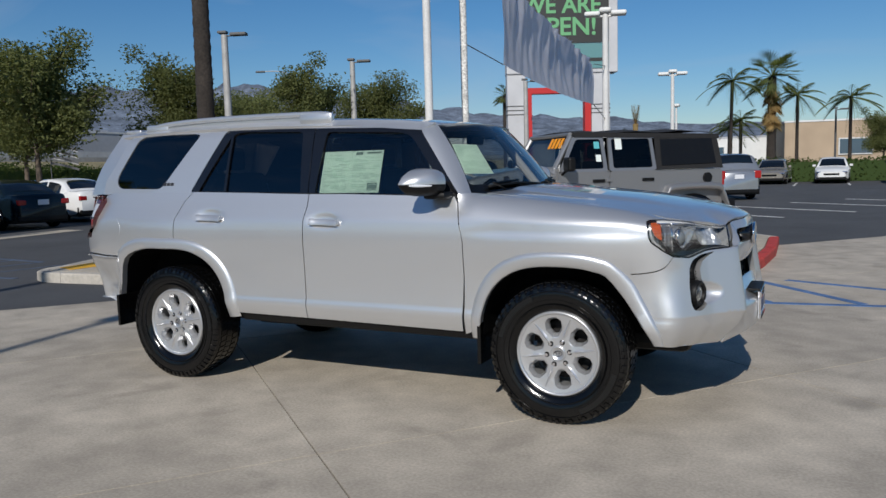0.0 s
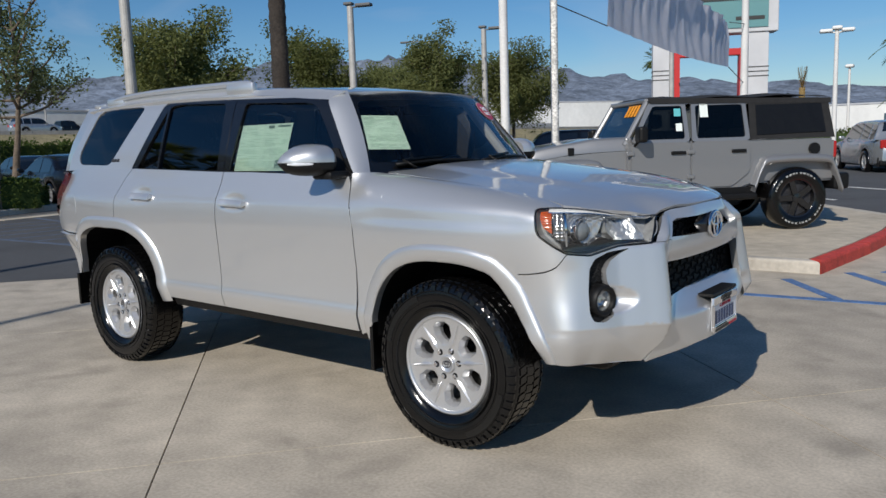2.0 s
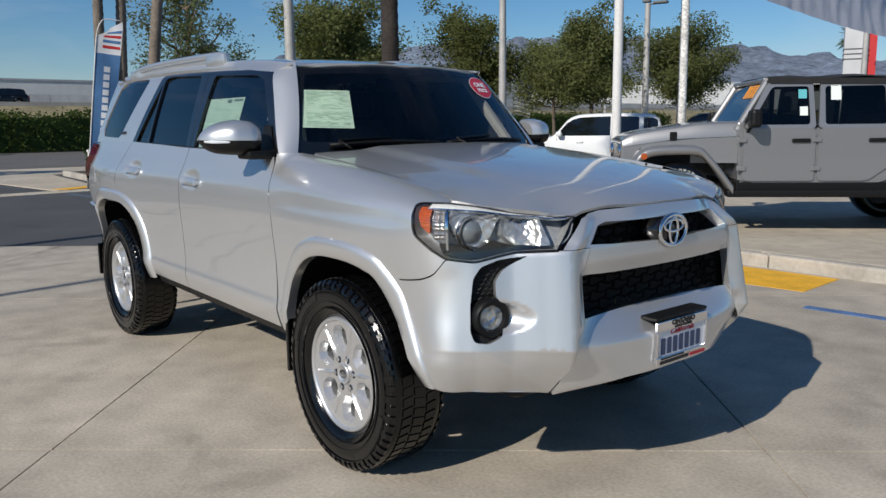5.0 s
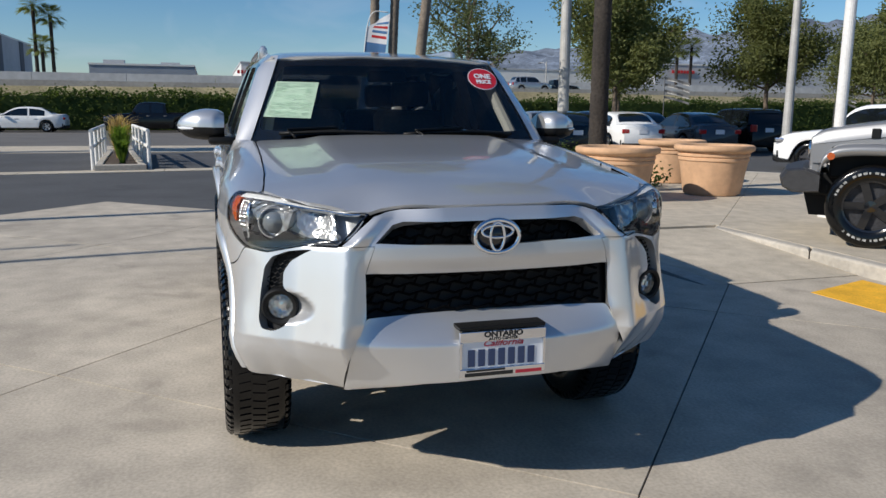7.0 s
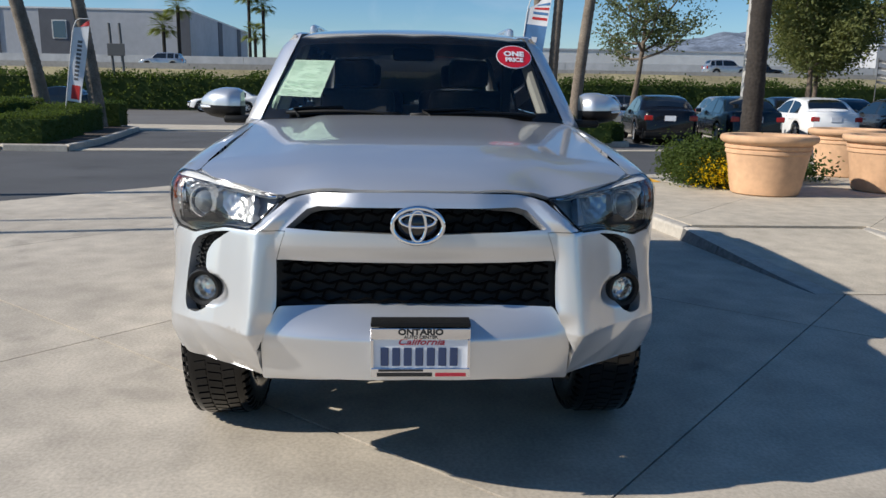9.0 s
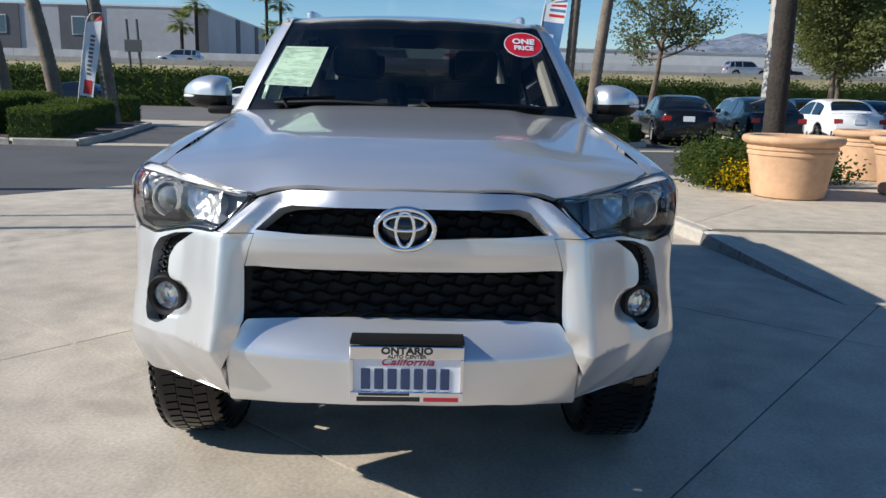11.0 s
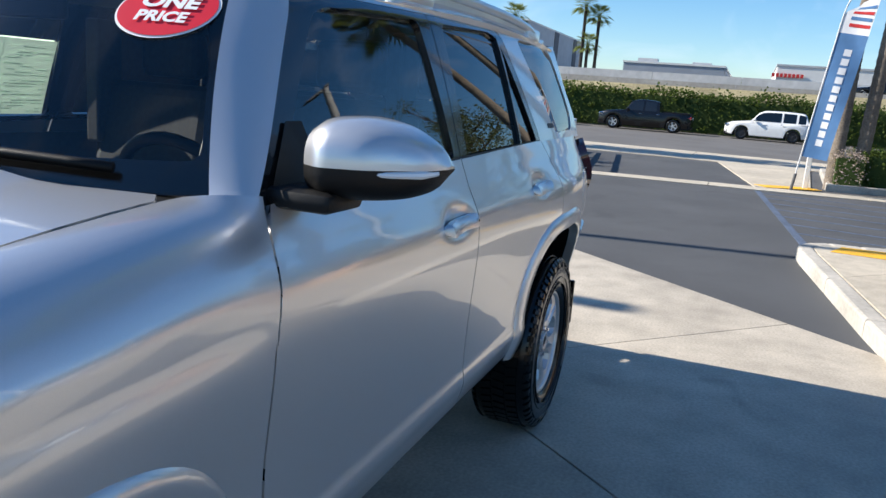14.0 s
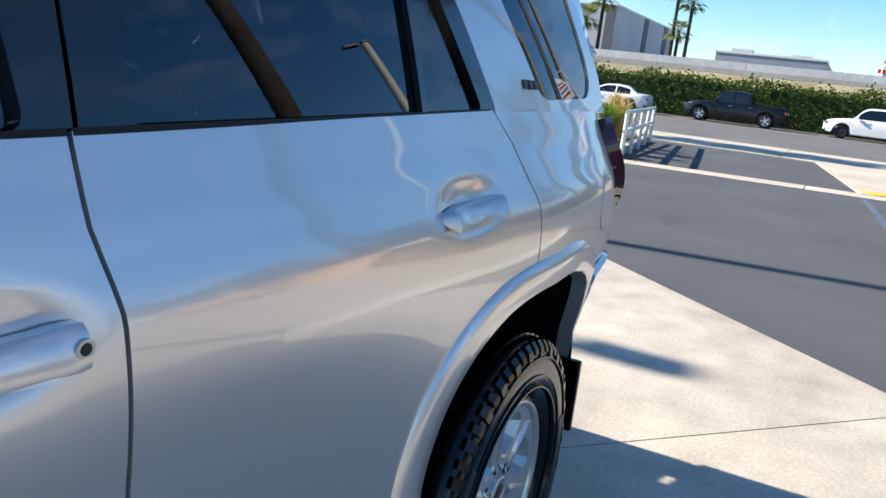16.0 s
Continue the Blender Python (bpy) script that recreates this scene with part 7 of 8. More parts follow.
            if s < 0:
                f = [tuple(reversed(q)) for q in f]
            dr = part(nm, (v, [tuple(reversed(q)) for q in f]), OFFROAD_GREY, t)
            part("handle", block(x0 + 0.06, x0 + 0.26, s * (hw + 0.035) - 0.015, s * (hw + 0.035) + 0.015, 1.03, 1.075, 0.012), BLACK_PLASTIC, dr)
            for z in (0.74, 1.06):
                part("hinge", block(x1 - 0.03, x1 + 0.07, s * (hw + 0.03) - 0.012, s * (hw + 0.03) + 0.012, z - 0.025, z + 0.025, 0.006), OFFROAD_GREY, dr)
            # upper frame and pane, leaning in
            lean = 0.10
            xa, xb, xt0, xt1 = x0, x1, x0 + 0.03, x1 - (0.26 if nm == "front_door" else 0.02)
            fr = [(xa, 1.19), (xb, 1.19), (xt1, 1.70), (xt0, 1.70)]
            hole = [(xa + 0.06, 1.23), (xb - 0.07, 1.23), (xt1 - 0.05, 1.655), (xt0 + 0.05, 1.655)]
            def up(u, w, s=s, off=0.0):
                return u, s * (hw + 0.012 + off - lean * (w - 1.19) / 0.5), w
            vv, ff, nn = sheet_geo(rounded(fr, 0.04, 3), up, 0.08, (rounded(hole, 0.04, 3),), 0.03, flip=s > 0)
            part("window_frame", mesh_of("window_frame", vv, ff, OFFROAD_GREY, True, nn), OFFROAD_GREY, dr)
            vv, ff, nn = sheet_geo(hole, lambda u, w: up(u, w, s, -0.012), 0.2, flip=s > 0)
            pane = part("window_pane", mesh_of("window_pane", vv, ff, OFFROAD_GLASS, True, nn), OFFROAD_GLASS, dr)
        mir = part("door_mirror", block(0.62, 0.74, s * 1.0 - 0.10, s * 1.0 + 0.10, 1.20, 1.40, 0.035), BLACK_PLASTIC, t)
        part("arm", rod((0.70, s * 0.82, 1.16), (0.69, s * 0.98, 1.24), 0.02), BLACK_PLASTIC, mir)
        part("windscreen_post", rod((0.80, s * 0.70, 1.17), (0.47, s * 0.66, 1.74), 0.04, n=8), OFFROAD_GREY, t)
        part("tail_lamp", block(-2.10, -2.04, s * 0.70 - 0.07, s * 0.70 + 0.07, 0.92, 1.14, 0.02), RED_LENS, t)
        for x in (1.475, -1.475):
            wh = car_wheel(t, x, s * 0.80, 0.41, 0.27, GLOSS_BLACK, s, 5)
            for c in (0.2, 0.2 + math.pi):
                v = [(rr * math.cos(c + i * 0.05), s * 0.1365, rr * math.sin(c + i * 0.05)) for i in range(44) for rr in (0.318, 0.340)]
                part("white_lettering_bar", (v, [(2 * i, 2 * i + 2, 2 * i + 3, 2 * i + 1) if s < 0 else (2 * i, 2 * i + 1, 2 * i + 3, 2 * i + 2) for i in range(43) if i % 3 and i % 13 > 1]), WORN_WHITE, wh)
    part("fuel_cap", rod((-1.75, 0.80, 1.05), (-1.75, 0.83, 1.05), 0.075, n=20), BLACK_PLASTIC, t)
    part("windscreen", ([(0.80, -0.68, 1.19), (0.80, 0.68, 1.19), (0.49, 0.64, 1.71), (0.49, -0.64, 1.71)], [(0, 1, 2, 3)]), SIDE_GLASS, t)
    part("windscreen_header", block(0.42, 0.52, -0.68, 0.68, 1.70, 1.76, 0.02), OFFROAD_GREY, t)
    part("dashboard", block(0.45, 0.78, -0.66, 0.66, 1.0, 1.18, 0.03), INTERIOR, t)
    for x, y in ((0.0, 0.36), (0.0, -0.36), (-0.9, 0.36), (-0.9, -0.36)):
        part("seat", joined(geo_of(block(x - 0.12, x + 0.02, y - 0.25, y + 0.25, 0.7, 1.35, 0.05)), geo_of(block(x - 0.10, x, y - 0.13, y + 0.13, 1.38, 1.58, 0.04))), INTERIOR, t)
    # canvas top: roof, rear quarters with plastic windows
    v, f = [], []
    for i in range(15):
        x = 0.50 - 2.52 * i / 14
        sag = 0.012 * math.sin(i * 1.4)
        for j in range(9):
            u = -1 + 2 * j / 8
            v.append((x, u * 0.72, 1.80 + sag - 0.05 * abs(u) ** 3 - 0.04 * step01(i, 12, 14) - 0.03 * (1 - step01(i, 0, 2))))
    f = [(i * 9 + j, i * 9 + j + 1, (i + 1) * 9 + j + 1, (i + 1) * 9 + j) for i in range(14) for j in range(8)]
    can = part("canvas_top", (v, f), CANVAS, t, smooth=True)
    for s in (1, -1):
        part("canvas_edge", ([(0.50, s * 0.72, 1.76), (-2.02, s * 0.72, 1.71), (-2.02, s * 0.725, 1.64), (0.46, s * 0.725, 1.69)], [(0, 1, 2, 3) if s > 0 else (3, 2, 1, 0)]), CANVAS, can)
        part("canvas_quarter", ([(-0.87, s * 0.79, 1.19), (-2.05, s * 0.79, 1.19), (-1.98, s * 0.71, 1.70), (-0.87, s * 0.715, 1.70)], [(0, 3, 2, 1) if s > 0 else (0, 1, 2, 3)]), CANVAS, can)
        part("plastic_window", ([(-0.96, s * 0.792, 1.25), (-1.92, s * 0.792, 1.27), (-1.88, s * 0.728, 1.64), (-0.96, s * 0.733, 1.64)], [(0, 3, 2, 1) if s > 0 else (0, 1, 2, 3)]), SOFT_PANE, can)
    part("canvas_back", ([(-2.05, -0.79, 1.19), (-2.05, 0.79, 1.19), (-1.98, 0.71, 1.70), (-1.98, -0.71, 1.70)], [(0, 3, 2, 1)]), CANVAS, can)
    prof = [(2.26, 0.74), (2.31, 0.648), (2.287, 0.559), (2.188, 0.503), (1.93, 0.515), (1.93, 0.70), (2.09, 0.757)]
    k = len(prof)
    v = [(x + 0.07 * (1 - (y / 0.87) ** 2), y, z) for y in (-0.87, -0.80, -0.5, 0, 0.5, 0.80, 0.87) for x, z in [((px - 2.1) * (0.9 if abs(y) > 0.85 else 1) + 2.1, (pz - 0.63) * (0.85 if abs(y) > 0.85 else 1) + 0.63) for px, pz in prof]]
    f = [(i * k + j, i * k + (j + 1) % k, (i + 1) * k + (j + 1) % k, (i + 1) * k + j) for i in range(6) for j in range(k)] + [tuple(range(k - 1, -1, -1)), tuple(6 * k + j for j in range(k))]
    part("front_bumper", (v, f), BUMPER_GREY, t)
    dam = [(2.13, 0.52), (2.05, 0.24), (1.86, 0.24), (1.86, 0.52)]
    v = [(x, y, z) for y in (-0.40, 0.40) for x, z in dam]
    part("air_dam", (v, [(0, 1, 5, 4), (1, 2, 6, 5), (2, 3, 7, 6), (3, 2, 1, 0), (4, 5, 6, 7)]), BLACK_PLASTIC, t)
    part("radiator_guard", block(1.70, 2.02, -0.50, 0.50, 0.46, 0.70, 0.02), BLACK_PLASTIC, t)
    part("rear_bumper", block(-2.24, -2.02, -0.86, 0.86, 0.50, 0.72, 0.04, 3), BLACK_PLASTIC, t)
    part("underbody", block(-1.9, 1.8, -0.5, 0.5, 0.40, 0.60, 0.03), BLACK_PLASTIC, t)
    for s in (1, -1):
        part("bonnet_latch", block(1.45, 1.53, s * 0.63 - 0.03, s * 0.63 + 0.03, 1.06, 1.16, 0.01), BLACK_PLASTIC, t)
    # price in paint pen, sheets and stickers on the glass
    def scr(y, q, off):
        p = Vector((0.80, 0, 1.19)).lerp(Vector((0.49, 0, 1.71)), q)
        return p.x + off, y, p.z + off * 0.6
    for i in range(4):
        y0 = 0.15 + i * 0.115
        part("painted_bar", ([scr(y0, 0.66, 0.01), scr(y0 + 0.085, 0.66, 0.01), scr(y0 + 0.07, 0.94, 0.01), scr(y0 - 0.015, 0.94, 0.01)], [(0, 1, 2, 3)]), ORANGE, t)
    def lw(x, z, w, h, mat):
        def up2(u, q):
            return u, hw + 0.012 - 0.10 * (q - 1.19) / 0.5, q
        part("window_sheet", ([up2(x, z), up2(x + w, z), up2(x + w, z + h), up2(x, z + h)], [(3, 2, 1, 0)]), mat, t)
    lw(0.06, 1.52, 0.09, 0.10, material("teal_sticker", (0.12, 0.45, 0.48), 0.5))
    lw(0.05, 1.33, 0.085, 0.10, WHITE_PAPER)
    lw(-0.31, 1.50, 0.11, 0.17, WHITE_PAPER)
    return t


jh = math.degrees(math.atan2(-0.70, -0.714))
jm = Vector((0.355, 7.96)).lerp(Vector((-1.76, 5.85)), 0.5) + Vector((-0.714, -0.70)) * 0.06
off_roader(pose(jm.x, jm.y, KERB_H - 0.001, 0, 0, jh))

# ---- plants ----
def leaf_mat(name, c, spread=0.35):
    m = material(name, c, 0.75, random_tint=spread, spec=0.12)
    # thin leaves let part of the light through
    n, l = m.node_tree.nodes, m.node_tree.links
    thin, mix = n.new("ShaderNodeBsdfTranslucent"), n.new("ShaderNodeMixShader")
    thin.inputs["Color"].default_value = (min(1, c[0] * 1.9), min(1, c[1] * 1.9), c[2] * 1.2, 1)
    mix.inputs["Fac"].default_value = 0.38
    l.new(n["Principled BSDF"].outputs[0], mix.inputs[1])
    l.new(thin.outputs[0], mix.inputs[2])
    l.new(mix.outputs[0], n["Material Output"].inputs["Surface"])
    return m


LEAF = leaf_mat("green_leaves", (0.14, 0.155, 0.06))
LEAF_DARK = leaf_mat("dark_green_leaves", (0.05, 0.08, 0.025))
LEAF_GREY = leaf_mat("grey_green_leaves", (0.12, 0.14, 0.075))
LEAF_HEDGE = leaf_mat("hedge_leaves", (0.062, 0.09, 0.024), 0.45)
LEAF_DRY = leaf_mat("straw_fronds", (0.36, 0.26, 0.12))
FROND = leaf_mat("palm_fronds", (0.13, 0.155, 0.055))
GRASS = leaf_mat("bright_grass", (0.12, 0.19, 0.03))
FLOWER = leaf_mat("yellow_flowers", (0.78, 0.50, 0.01), 0.2)
LAVENDER = leaf_mat("pale_flowers", (0.30, 0.25, 0.24), 0.3)
BARK = material("grey_bark", (0.13, 0.10, 0.075), 0.95, grain=(6, 0.3), spots=(40, 0.3), bump=(30, 0.01))
PALM_BARK = material("palm_bark", (0.035, 0.028, 0.023), 0.95, grain=(3, 0.3), spots=(25, 0.35), bump=(20, 0.012))
PALE_BARK = material("pale_palm_bark", (0.17, 0.14, 0.11), 0.95, grain=(3, 0.3), spots=(25, 0.3), bump=(20, 0.012))
rng = np.random.default_rng(7)


def leaves(points, size, up=0.3, aspect=0.5):
    """Many small folded leaves round the points: (verts, faces)."""
    P = np.asarray(points, float)
    n = len(P)
    d = rng.normal(size=(n, 3))
    d[:, 2] = d[:, 2] * 0.7 - up * 0.3
    d /= np.linalg.norm(d, axis=1)[:, None]
    e = np.cross(d, rng.normal(size=(n, 3)))
    e /= np.linalg.norm(e, axis=1)[:, None]
    s = size * rng.uniform(0.6, 1.3, size=(n, 1))
    a, b, c, q = P - d * s * 0.5, P + e * s * aspect * 0.5, P + d * s * 0.5, P - e * s * aspect * 0.5
    nrm = np.cross(d, e) * s * 0.12
    V = np.stack((a, b + nrm, c, q + nrm), 1).reshape(-1, 3)
    F = np.arange(n * 4).reshape(-1, 4)
    return V.tolist(), F.tolist()


def tree_meshes(seed, height, crown_r, crown_z, n_leaf, size, sparse=0.0, lean=0.0):
    """Trunk with limbs, and a crown of clumps with gaps between them."""
    r = random.Random(seed)
    trunk_top = crown_z * 0.62
    geos = []
    line_pts = [(0, 0, -0.2), (0.03 + lean * 0.3, 0.02, trunk_top * 0.5), (lean * 0.7, 0.05, trunk_top), (lean, 0, crown_z), (lean, 0, height * 0.86)]
    pts = smooth_line(line_pts, 5)
    geos.append(tube(pts, [0.13 * (1 - 0.85 * i / len(pts)) + 0.012 for i in range(len(pts))], 8))
    tips = []
    n_limb = 15
    for k in range(n_limb):
        t = 0.56 + 0.41 * k / n_limb
        base = Vector(pts[min(len(pts) - 1, int(t * (len(pts) - 1)))])
        a = k * 2.4 + r.uniform(-0.5, 0.5)
        h = base.z
        f = (h - trunk_top) / max(0.1, height - trunk_top)
        reach = crown_r * (0.55 + 0.5 * r.random()) * max(0.25, 1 - max(0, f) ** 1.8)
        tip = base + Vector((math.cos(a) * reach, math.sin(a) * reach, r.uniform(0.4, 1.3) * (0.5 + 0.4 * crown_r)))
        tip.z = min(tip.z, height - 0.2)
        mid = base.lerp(tip, 0.5) + Vector((r.uniform(-0.1, 0.1), r.uniform(-0.1, 0.1), -0.12 * reach))
        lp = smooth_line([tuple(base), tuple(mid), tuple(tip)], 4)
        geos.append(tube(lp, [0.05 * (1 - 0.8 * i / len(lp)) + 0.006 for i in range(len(lp))], 5))
        tips += [Vector(p) for p in lp[3:]]
        for _ in range(3):
            q = Vector(lp[r.randrange(3, len(lp))]) + Vector((r.uniform(-1, 1), r.uniform(-1, 1), r.uniform(-0.3, 0.9))) * (0.36 * crown_r)
            tips.append(q)
            geos.append(tube([lp[4], tuple(Vector(lp[4]).lerp(q, 0.6)), tuple(q)], [0.018, 0.012, 0.006], 4))
    clumps = []
    for tp in tips:
        if r.random() < sparse:
            continue
        clumps.append((tp, crown_r * r.uniform(0.16, 0.30) * (1.0 - 0.4 * sparse)))
    pts = []
    per = max(4, n_leaf // max(1, len(clumps)))
    for c, rad in clumps:
        g = np.clip(rng.normal(size=(per, 3)), -1.7, 1.7) * rad * np.array([0.62, 0.62, 0.52])
        pts.append(np.array(tuple(c)) + g)
    return joined(*geos), leaves(np.concatenate(pts), size)


TREE_KINDS = [tree_meshes(3, 7.0, 2.5, 3.7, 27000, 0.155), tree_meshes(11, 7.3, 2.3, 3.6, 25000, 0.155), tree_meshes(19, 7.8, 2.1, 4.0, 7000, 0.14, 0.45, 0.5)]
TREE_MESH = [(mesh_of("trunk", *a, BARK, True), mesh_of("crown", *b, LEAF if i < 2 else LEAF_GREY)) for i, (a, b) in enumerate(TREE_KINDS)]


def tree(x, y, kind, scale, turn, label, group="street trees"):
    t = thing("tree", pose(x, y, 0, 0, 0, turn) @ Matrix.Diagonal((scale, scale, scale, 1)), label, "tree", group)
    part("trunk", TREE_MESH[kind][0], BARK, t)
    part("crown", TREE_MESH[kind][1], LEAF, t)
    return t


tree(-24.6, 15.2, 0, 1.02, 20, "leafy green street tree in a car lot")
tree(-23.2, 21.6, 1, 0.98, 100, "leafy green street tree in a car lot")
tree(-18.6, 24.4, 1, 0.90, 200, "leafy green street tree in a car lot")
tree(-19.4, 32.0, 0, 0.95, 310, "leafy green street tree in a car lot")
tree(-24.4, 8.3, 2, 1.0, 40, "thin grey-green tree with sparse crown")
tree(-28.5, 17.5, 1, 0.95, 10, "leafy green street tree in a car lot")
tree(-26.0, 30.0, 0, 0.9, 70, "leafy green street tree in a car lot")
tree(6.5, 62, 1, 0.7, 70, "small tree behind a hedge")
for k, (x, y, s) in enumerate(((-106, -0.9, 0.8), (-106, 2.2, 0.62), (-104, 20, 0.6), (-105, 60, 0.6), (-106, 118, 0.8), (-112, -22, 0.5), (-108, -4, 0.7))):
    tree(x, y, k % 2, s, 60 * k, "round dark tree beyond the freeway", "far trees")


def frond(length, droop, leaflets, width, lift):
    """One feathered palm frond along +x."""
    rib = [(length * i / 10 * math.cos(lift) * (1 - 0.10 * droop * (i / 10) ** 2), 0, length * (math.sin(lift) * i / 10 - droop * (i / 10) ** 2)) for i in range(11)]
    v, f = tube(rib, [0.025 * (1 - i / 12) + 0.004 for i in range(11)], 4)
    v, f = list(v), list(f)
    for k in range(leaflets):
        t = 0.12 + 0.86 * k / leaflets
        i = min(9, int(t * 10))
        p = Vector(rib[i]).lerp(Vector(rib[i + 1]), t * 10 - i)
        ln = width * math.sin(math.pi * (0.15 + 0.8 * t)) + 0.08
        for s in (1, -1):
            o = len(v)
            e = p + Vector((ln * 0.45, s * ln, -ln * 0.35))
            w = 0.034
            v += [tuple(p + Vector((-w, 0, 0))), tuple(p + Vector((w, 0, 0.0))), tuple(e)]
            f.append((o, o + 1, o + 2))
    return v, f


def fan(length, droop, lift):
    """One fan-shaped palm leaf on its stalk along +x."""
    st = [(length * 0.55 * i / 4 * math.cos(lift), 0, length * 0.55 * (math.sin(lift) * i / 4 - droop * 0.3 * (i / 4) ** 2)) for i in range(5)]
    v, f = tube(st, 0.015, 4)
    v, f = list(v), list(f)
    c = Vector(st[-1])
    d0 = (c - Vector(st[-2])).normalized()
    for k in range(15):
        a = radians(-78 + 156 * k / 14)
        e = c + Vector((math.cos(a) * length * 0.5, math.sin(a) * length * 0.5, d0.z * math.cos(a) * length * 0.5 - droop * 0.22 * length * abs(math.cos(a))))
        n = Vector((-math.sin(a), math.cos(a), 0)) * 0.035
        o = len(v)
        m = c.lerp(e, 0.6)
        v += [tuple(c), tuple(m + n), tuple(e), tuple(m - n)]
        f.append((o, o + 1, o + 2, o + 3))
    return v, f


def palm_crown(kind, n, length):
    geos = []
    r = random.Random(n * 7 + int(length * 10))
    for k in range(n):
        lift = r.uniform(-0.5, 1.25)
        g = frond(length * r.uniform(0.85, 1.1), r.uniform(0.35, 0.75), 34, 0.38, lift) if kind == "feather" else fan(length * r.uniform(0.8, 1.1), r.uniform(0.2, 0.9), lift)
        geos.append(moved(g, Matrix.Rotation(k * 2.4 + r.uniform(-0.2, 0.2), 4, "Z")))
    return joined(*geos)


FAN_CROWN = mesh_of("crown", *palm_crown("fan", 42, 1.5), FROND)
FEATHER_CROWN = mesh_of("crown", *palm_crown("feather", 17, 2.3), FROND)
BIG_CROWN = mesh_of("crown", *palm_crown("feather", 46, 2.7), FROND)


def trunk_geo(h, r0, r1, lean, rings, seed):
    rr = random.Random(seed)
    pts, rad = [], []
    n = rings
    for i in range(n + 1):
        t = i / n
        pts.append((lean[0] * t ** 1.4, lean[1] * t ** 1.4, -0.2 + (h + 0.2) * t))
        rad.append((r0 + (r1 - r0) * min(1, t * 1.6)) * (1.0 + (0.035 if i % 2 else -0.03) + rr.uniform(-0.015, 0.015)) + 0.10 * r0 * max(0, 1 - t * 14))
    return tube(pts, rad, 14)


def palm(x, y, h, r0, r1, crown, label, lean=(0, 0), bark=PALM_BARK, z=0.1, scale=1.0, skirt=0, group="palms"):
    t = thing("palm_tree", pose(x, y, z), label, "palm tree", group)
    tr = part("trunk", trunk_geo(h, r0, r1, lean, max(24, int(h / 0.09)), int(x * 10)), bark, t, smooth=True)
    c = part("crown", crown, FROND, t)
    c.location = (lean[0], lean[1], h)
    c.scale = (scale, scale, scale)
    if skirt:
        rr = random.Random(5)
        geos = []
        for k in range(70):
            a, q = rr.uniform(0, 6.28), rr.uniform(0, skirt)
            geos.append(moved(fan(rr.uniform(0.9, 1.3), 0.6, -1.15), Matrix.Translation((0, 0, h - 0.2 - q)) @ Matrix.Rotation(a, 4, "Z")))
        part("dead_skirt", joined(*geos), LEAF_DRY, t)
    return t


palm(-6.53, 5.03, 8.5, 0.155, 0.125, FAN_CROWN, "tall palm with dark ringed trunk behind a pot", (0.15, -0.1), scale=1.2)
palm(-16.9, 3.45, 9.0, 0.15, 0.115, FAN_CROWN, "tall palm beside a feather flag", (0.0, 0.25), PALE_BARK)
palm(-17.0, 3.95, 9.6, 0.15, 0.115, FAN_CROWN, "tall palm beside a feather flag", (0.1, 0.5), PALE_BARK)
palm(-16.9, 4.6, 8.8, 0.17, 0.13, FAN_CROWN, "tall leaning palm beside a feather flag", (0.2, 1.0), PALE_BARK)
palm(-22.0, -13.6, 9.0, 0.24, 0.18, FAN_CROWN, "tall palm in a kerbed bed", (0.2, -1.6), PALE_BARK)
palm(-22.0, -11.95, 9.3, 0.25, 0.19, FAN_CROWN, "tall leaning palm in a kerbed bed", (0.2, -2.0), PALE_BARK)
palm(-22.3, -10.35, 9.0, 0.25, 0.19, FAN_CROWN, "tall palm in a kerbed bed", (0.2, -1.2), PALE_BARK)
palm(-20.0, 52.6, 7.0, 0.22, 0.2, FAN_CROWN, "slim distant fan palm", z=0, group="far palms", scale=0.7)
palm(-2.0, 39.5, 5.6, 0.12, 0.09, FEATHER_CROWN, "feathery palm behind parked cars", z=0, group="far palms", scale=0.8, lean=(0.1, 0))
palm(-1.6, 41.0, 3.6, 0.11, 0.09, FEATHER_CROWN, "feathery palm behind parked cars", z=0, group="far palms", scale=0.7)
palm(-1.0, 57, 7.4, 0.36, 0.30, FAN_CROWN, "fan palm with a skirt of dead leaves", z=0, group="far palms", scale=1.45, skirt=2.6)
palm(0.7, 57, 6.0, 0.14, 0.11, FEATHER_CROWN, "feathery palm behind a hedge", z=0, group="far palms", scale=0.95)
palm(4.1, 57, 5.6, 0.14, 0.11, FEATHER_CROWN, "feathery palm behind a hedge", z=0, group="far palms", scale=1.0)
palm(-3.8, 56, 3.8, 0.13, 0.11, FEATHER_CROWN, "feathery palm behind a hedge", z=0, group="far palms", scale=0.9)
palm(-11.0, 52, 2.9, 0.25, 0.2, BIG_CROWN, "low bushy palm beside a sign", z=0, group="far palms", scale=0.8)
palm(-13.5, 50, 2.6, 0.25, 0.2, BIG_CROWN, "low bushy palm beside a sign", z=0, group="far palms", scale=0.7)
for x, y, h in ((-108, 72.0, 11.6), (-108, 74.6, 11.9), (-106.3, -30.9, 12.4), (-105.8, -32.8, 9.8), (-120, -24.0, 15.6), (-120.3, -21.9, 14.2), (-120.1, -23.2, 10.0)):
    palm(x, y, h, 0.32, 0.24, FAN_CROWN, "distant fan palm beside a warehouse", z=0, group="far palms", scale=1.45)
dead = thing("dead_palm", pose(-10.4, 55.0, 0), "dry yellow palm stump beside a sign", "palm tree", "far palms")
part("trunk", trunk_geo(4.4, 0.25, 0.2, (0, 0), 40, 3), LEAF_DRY, dead)
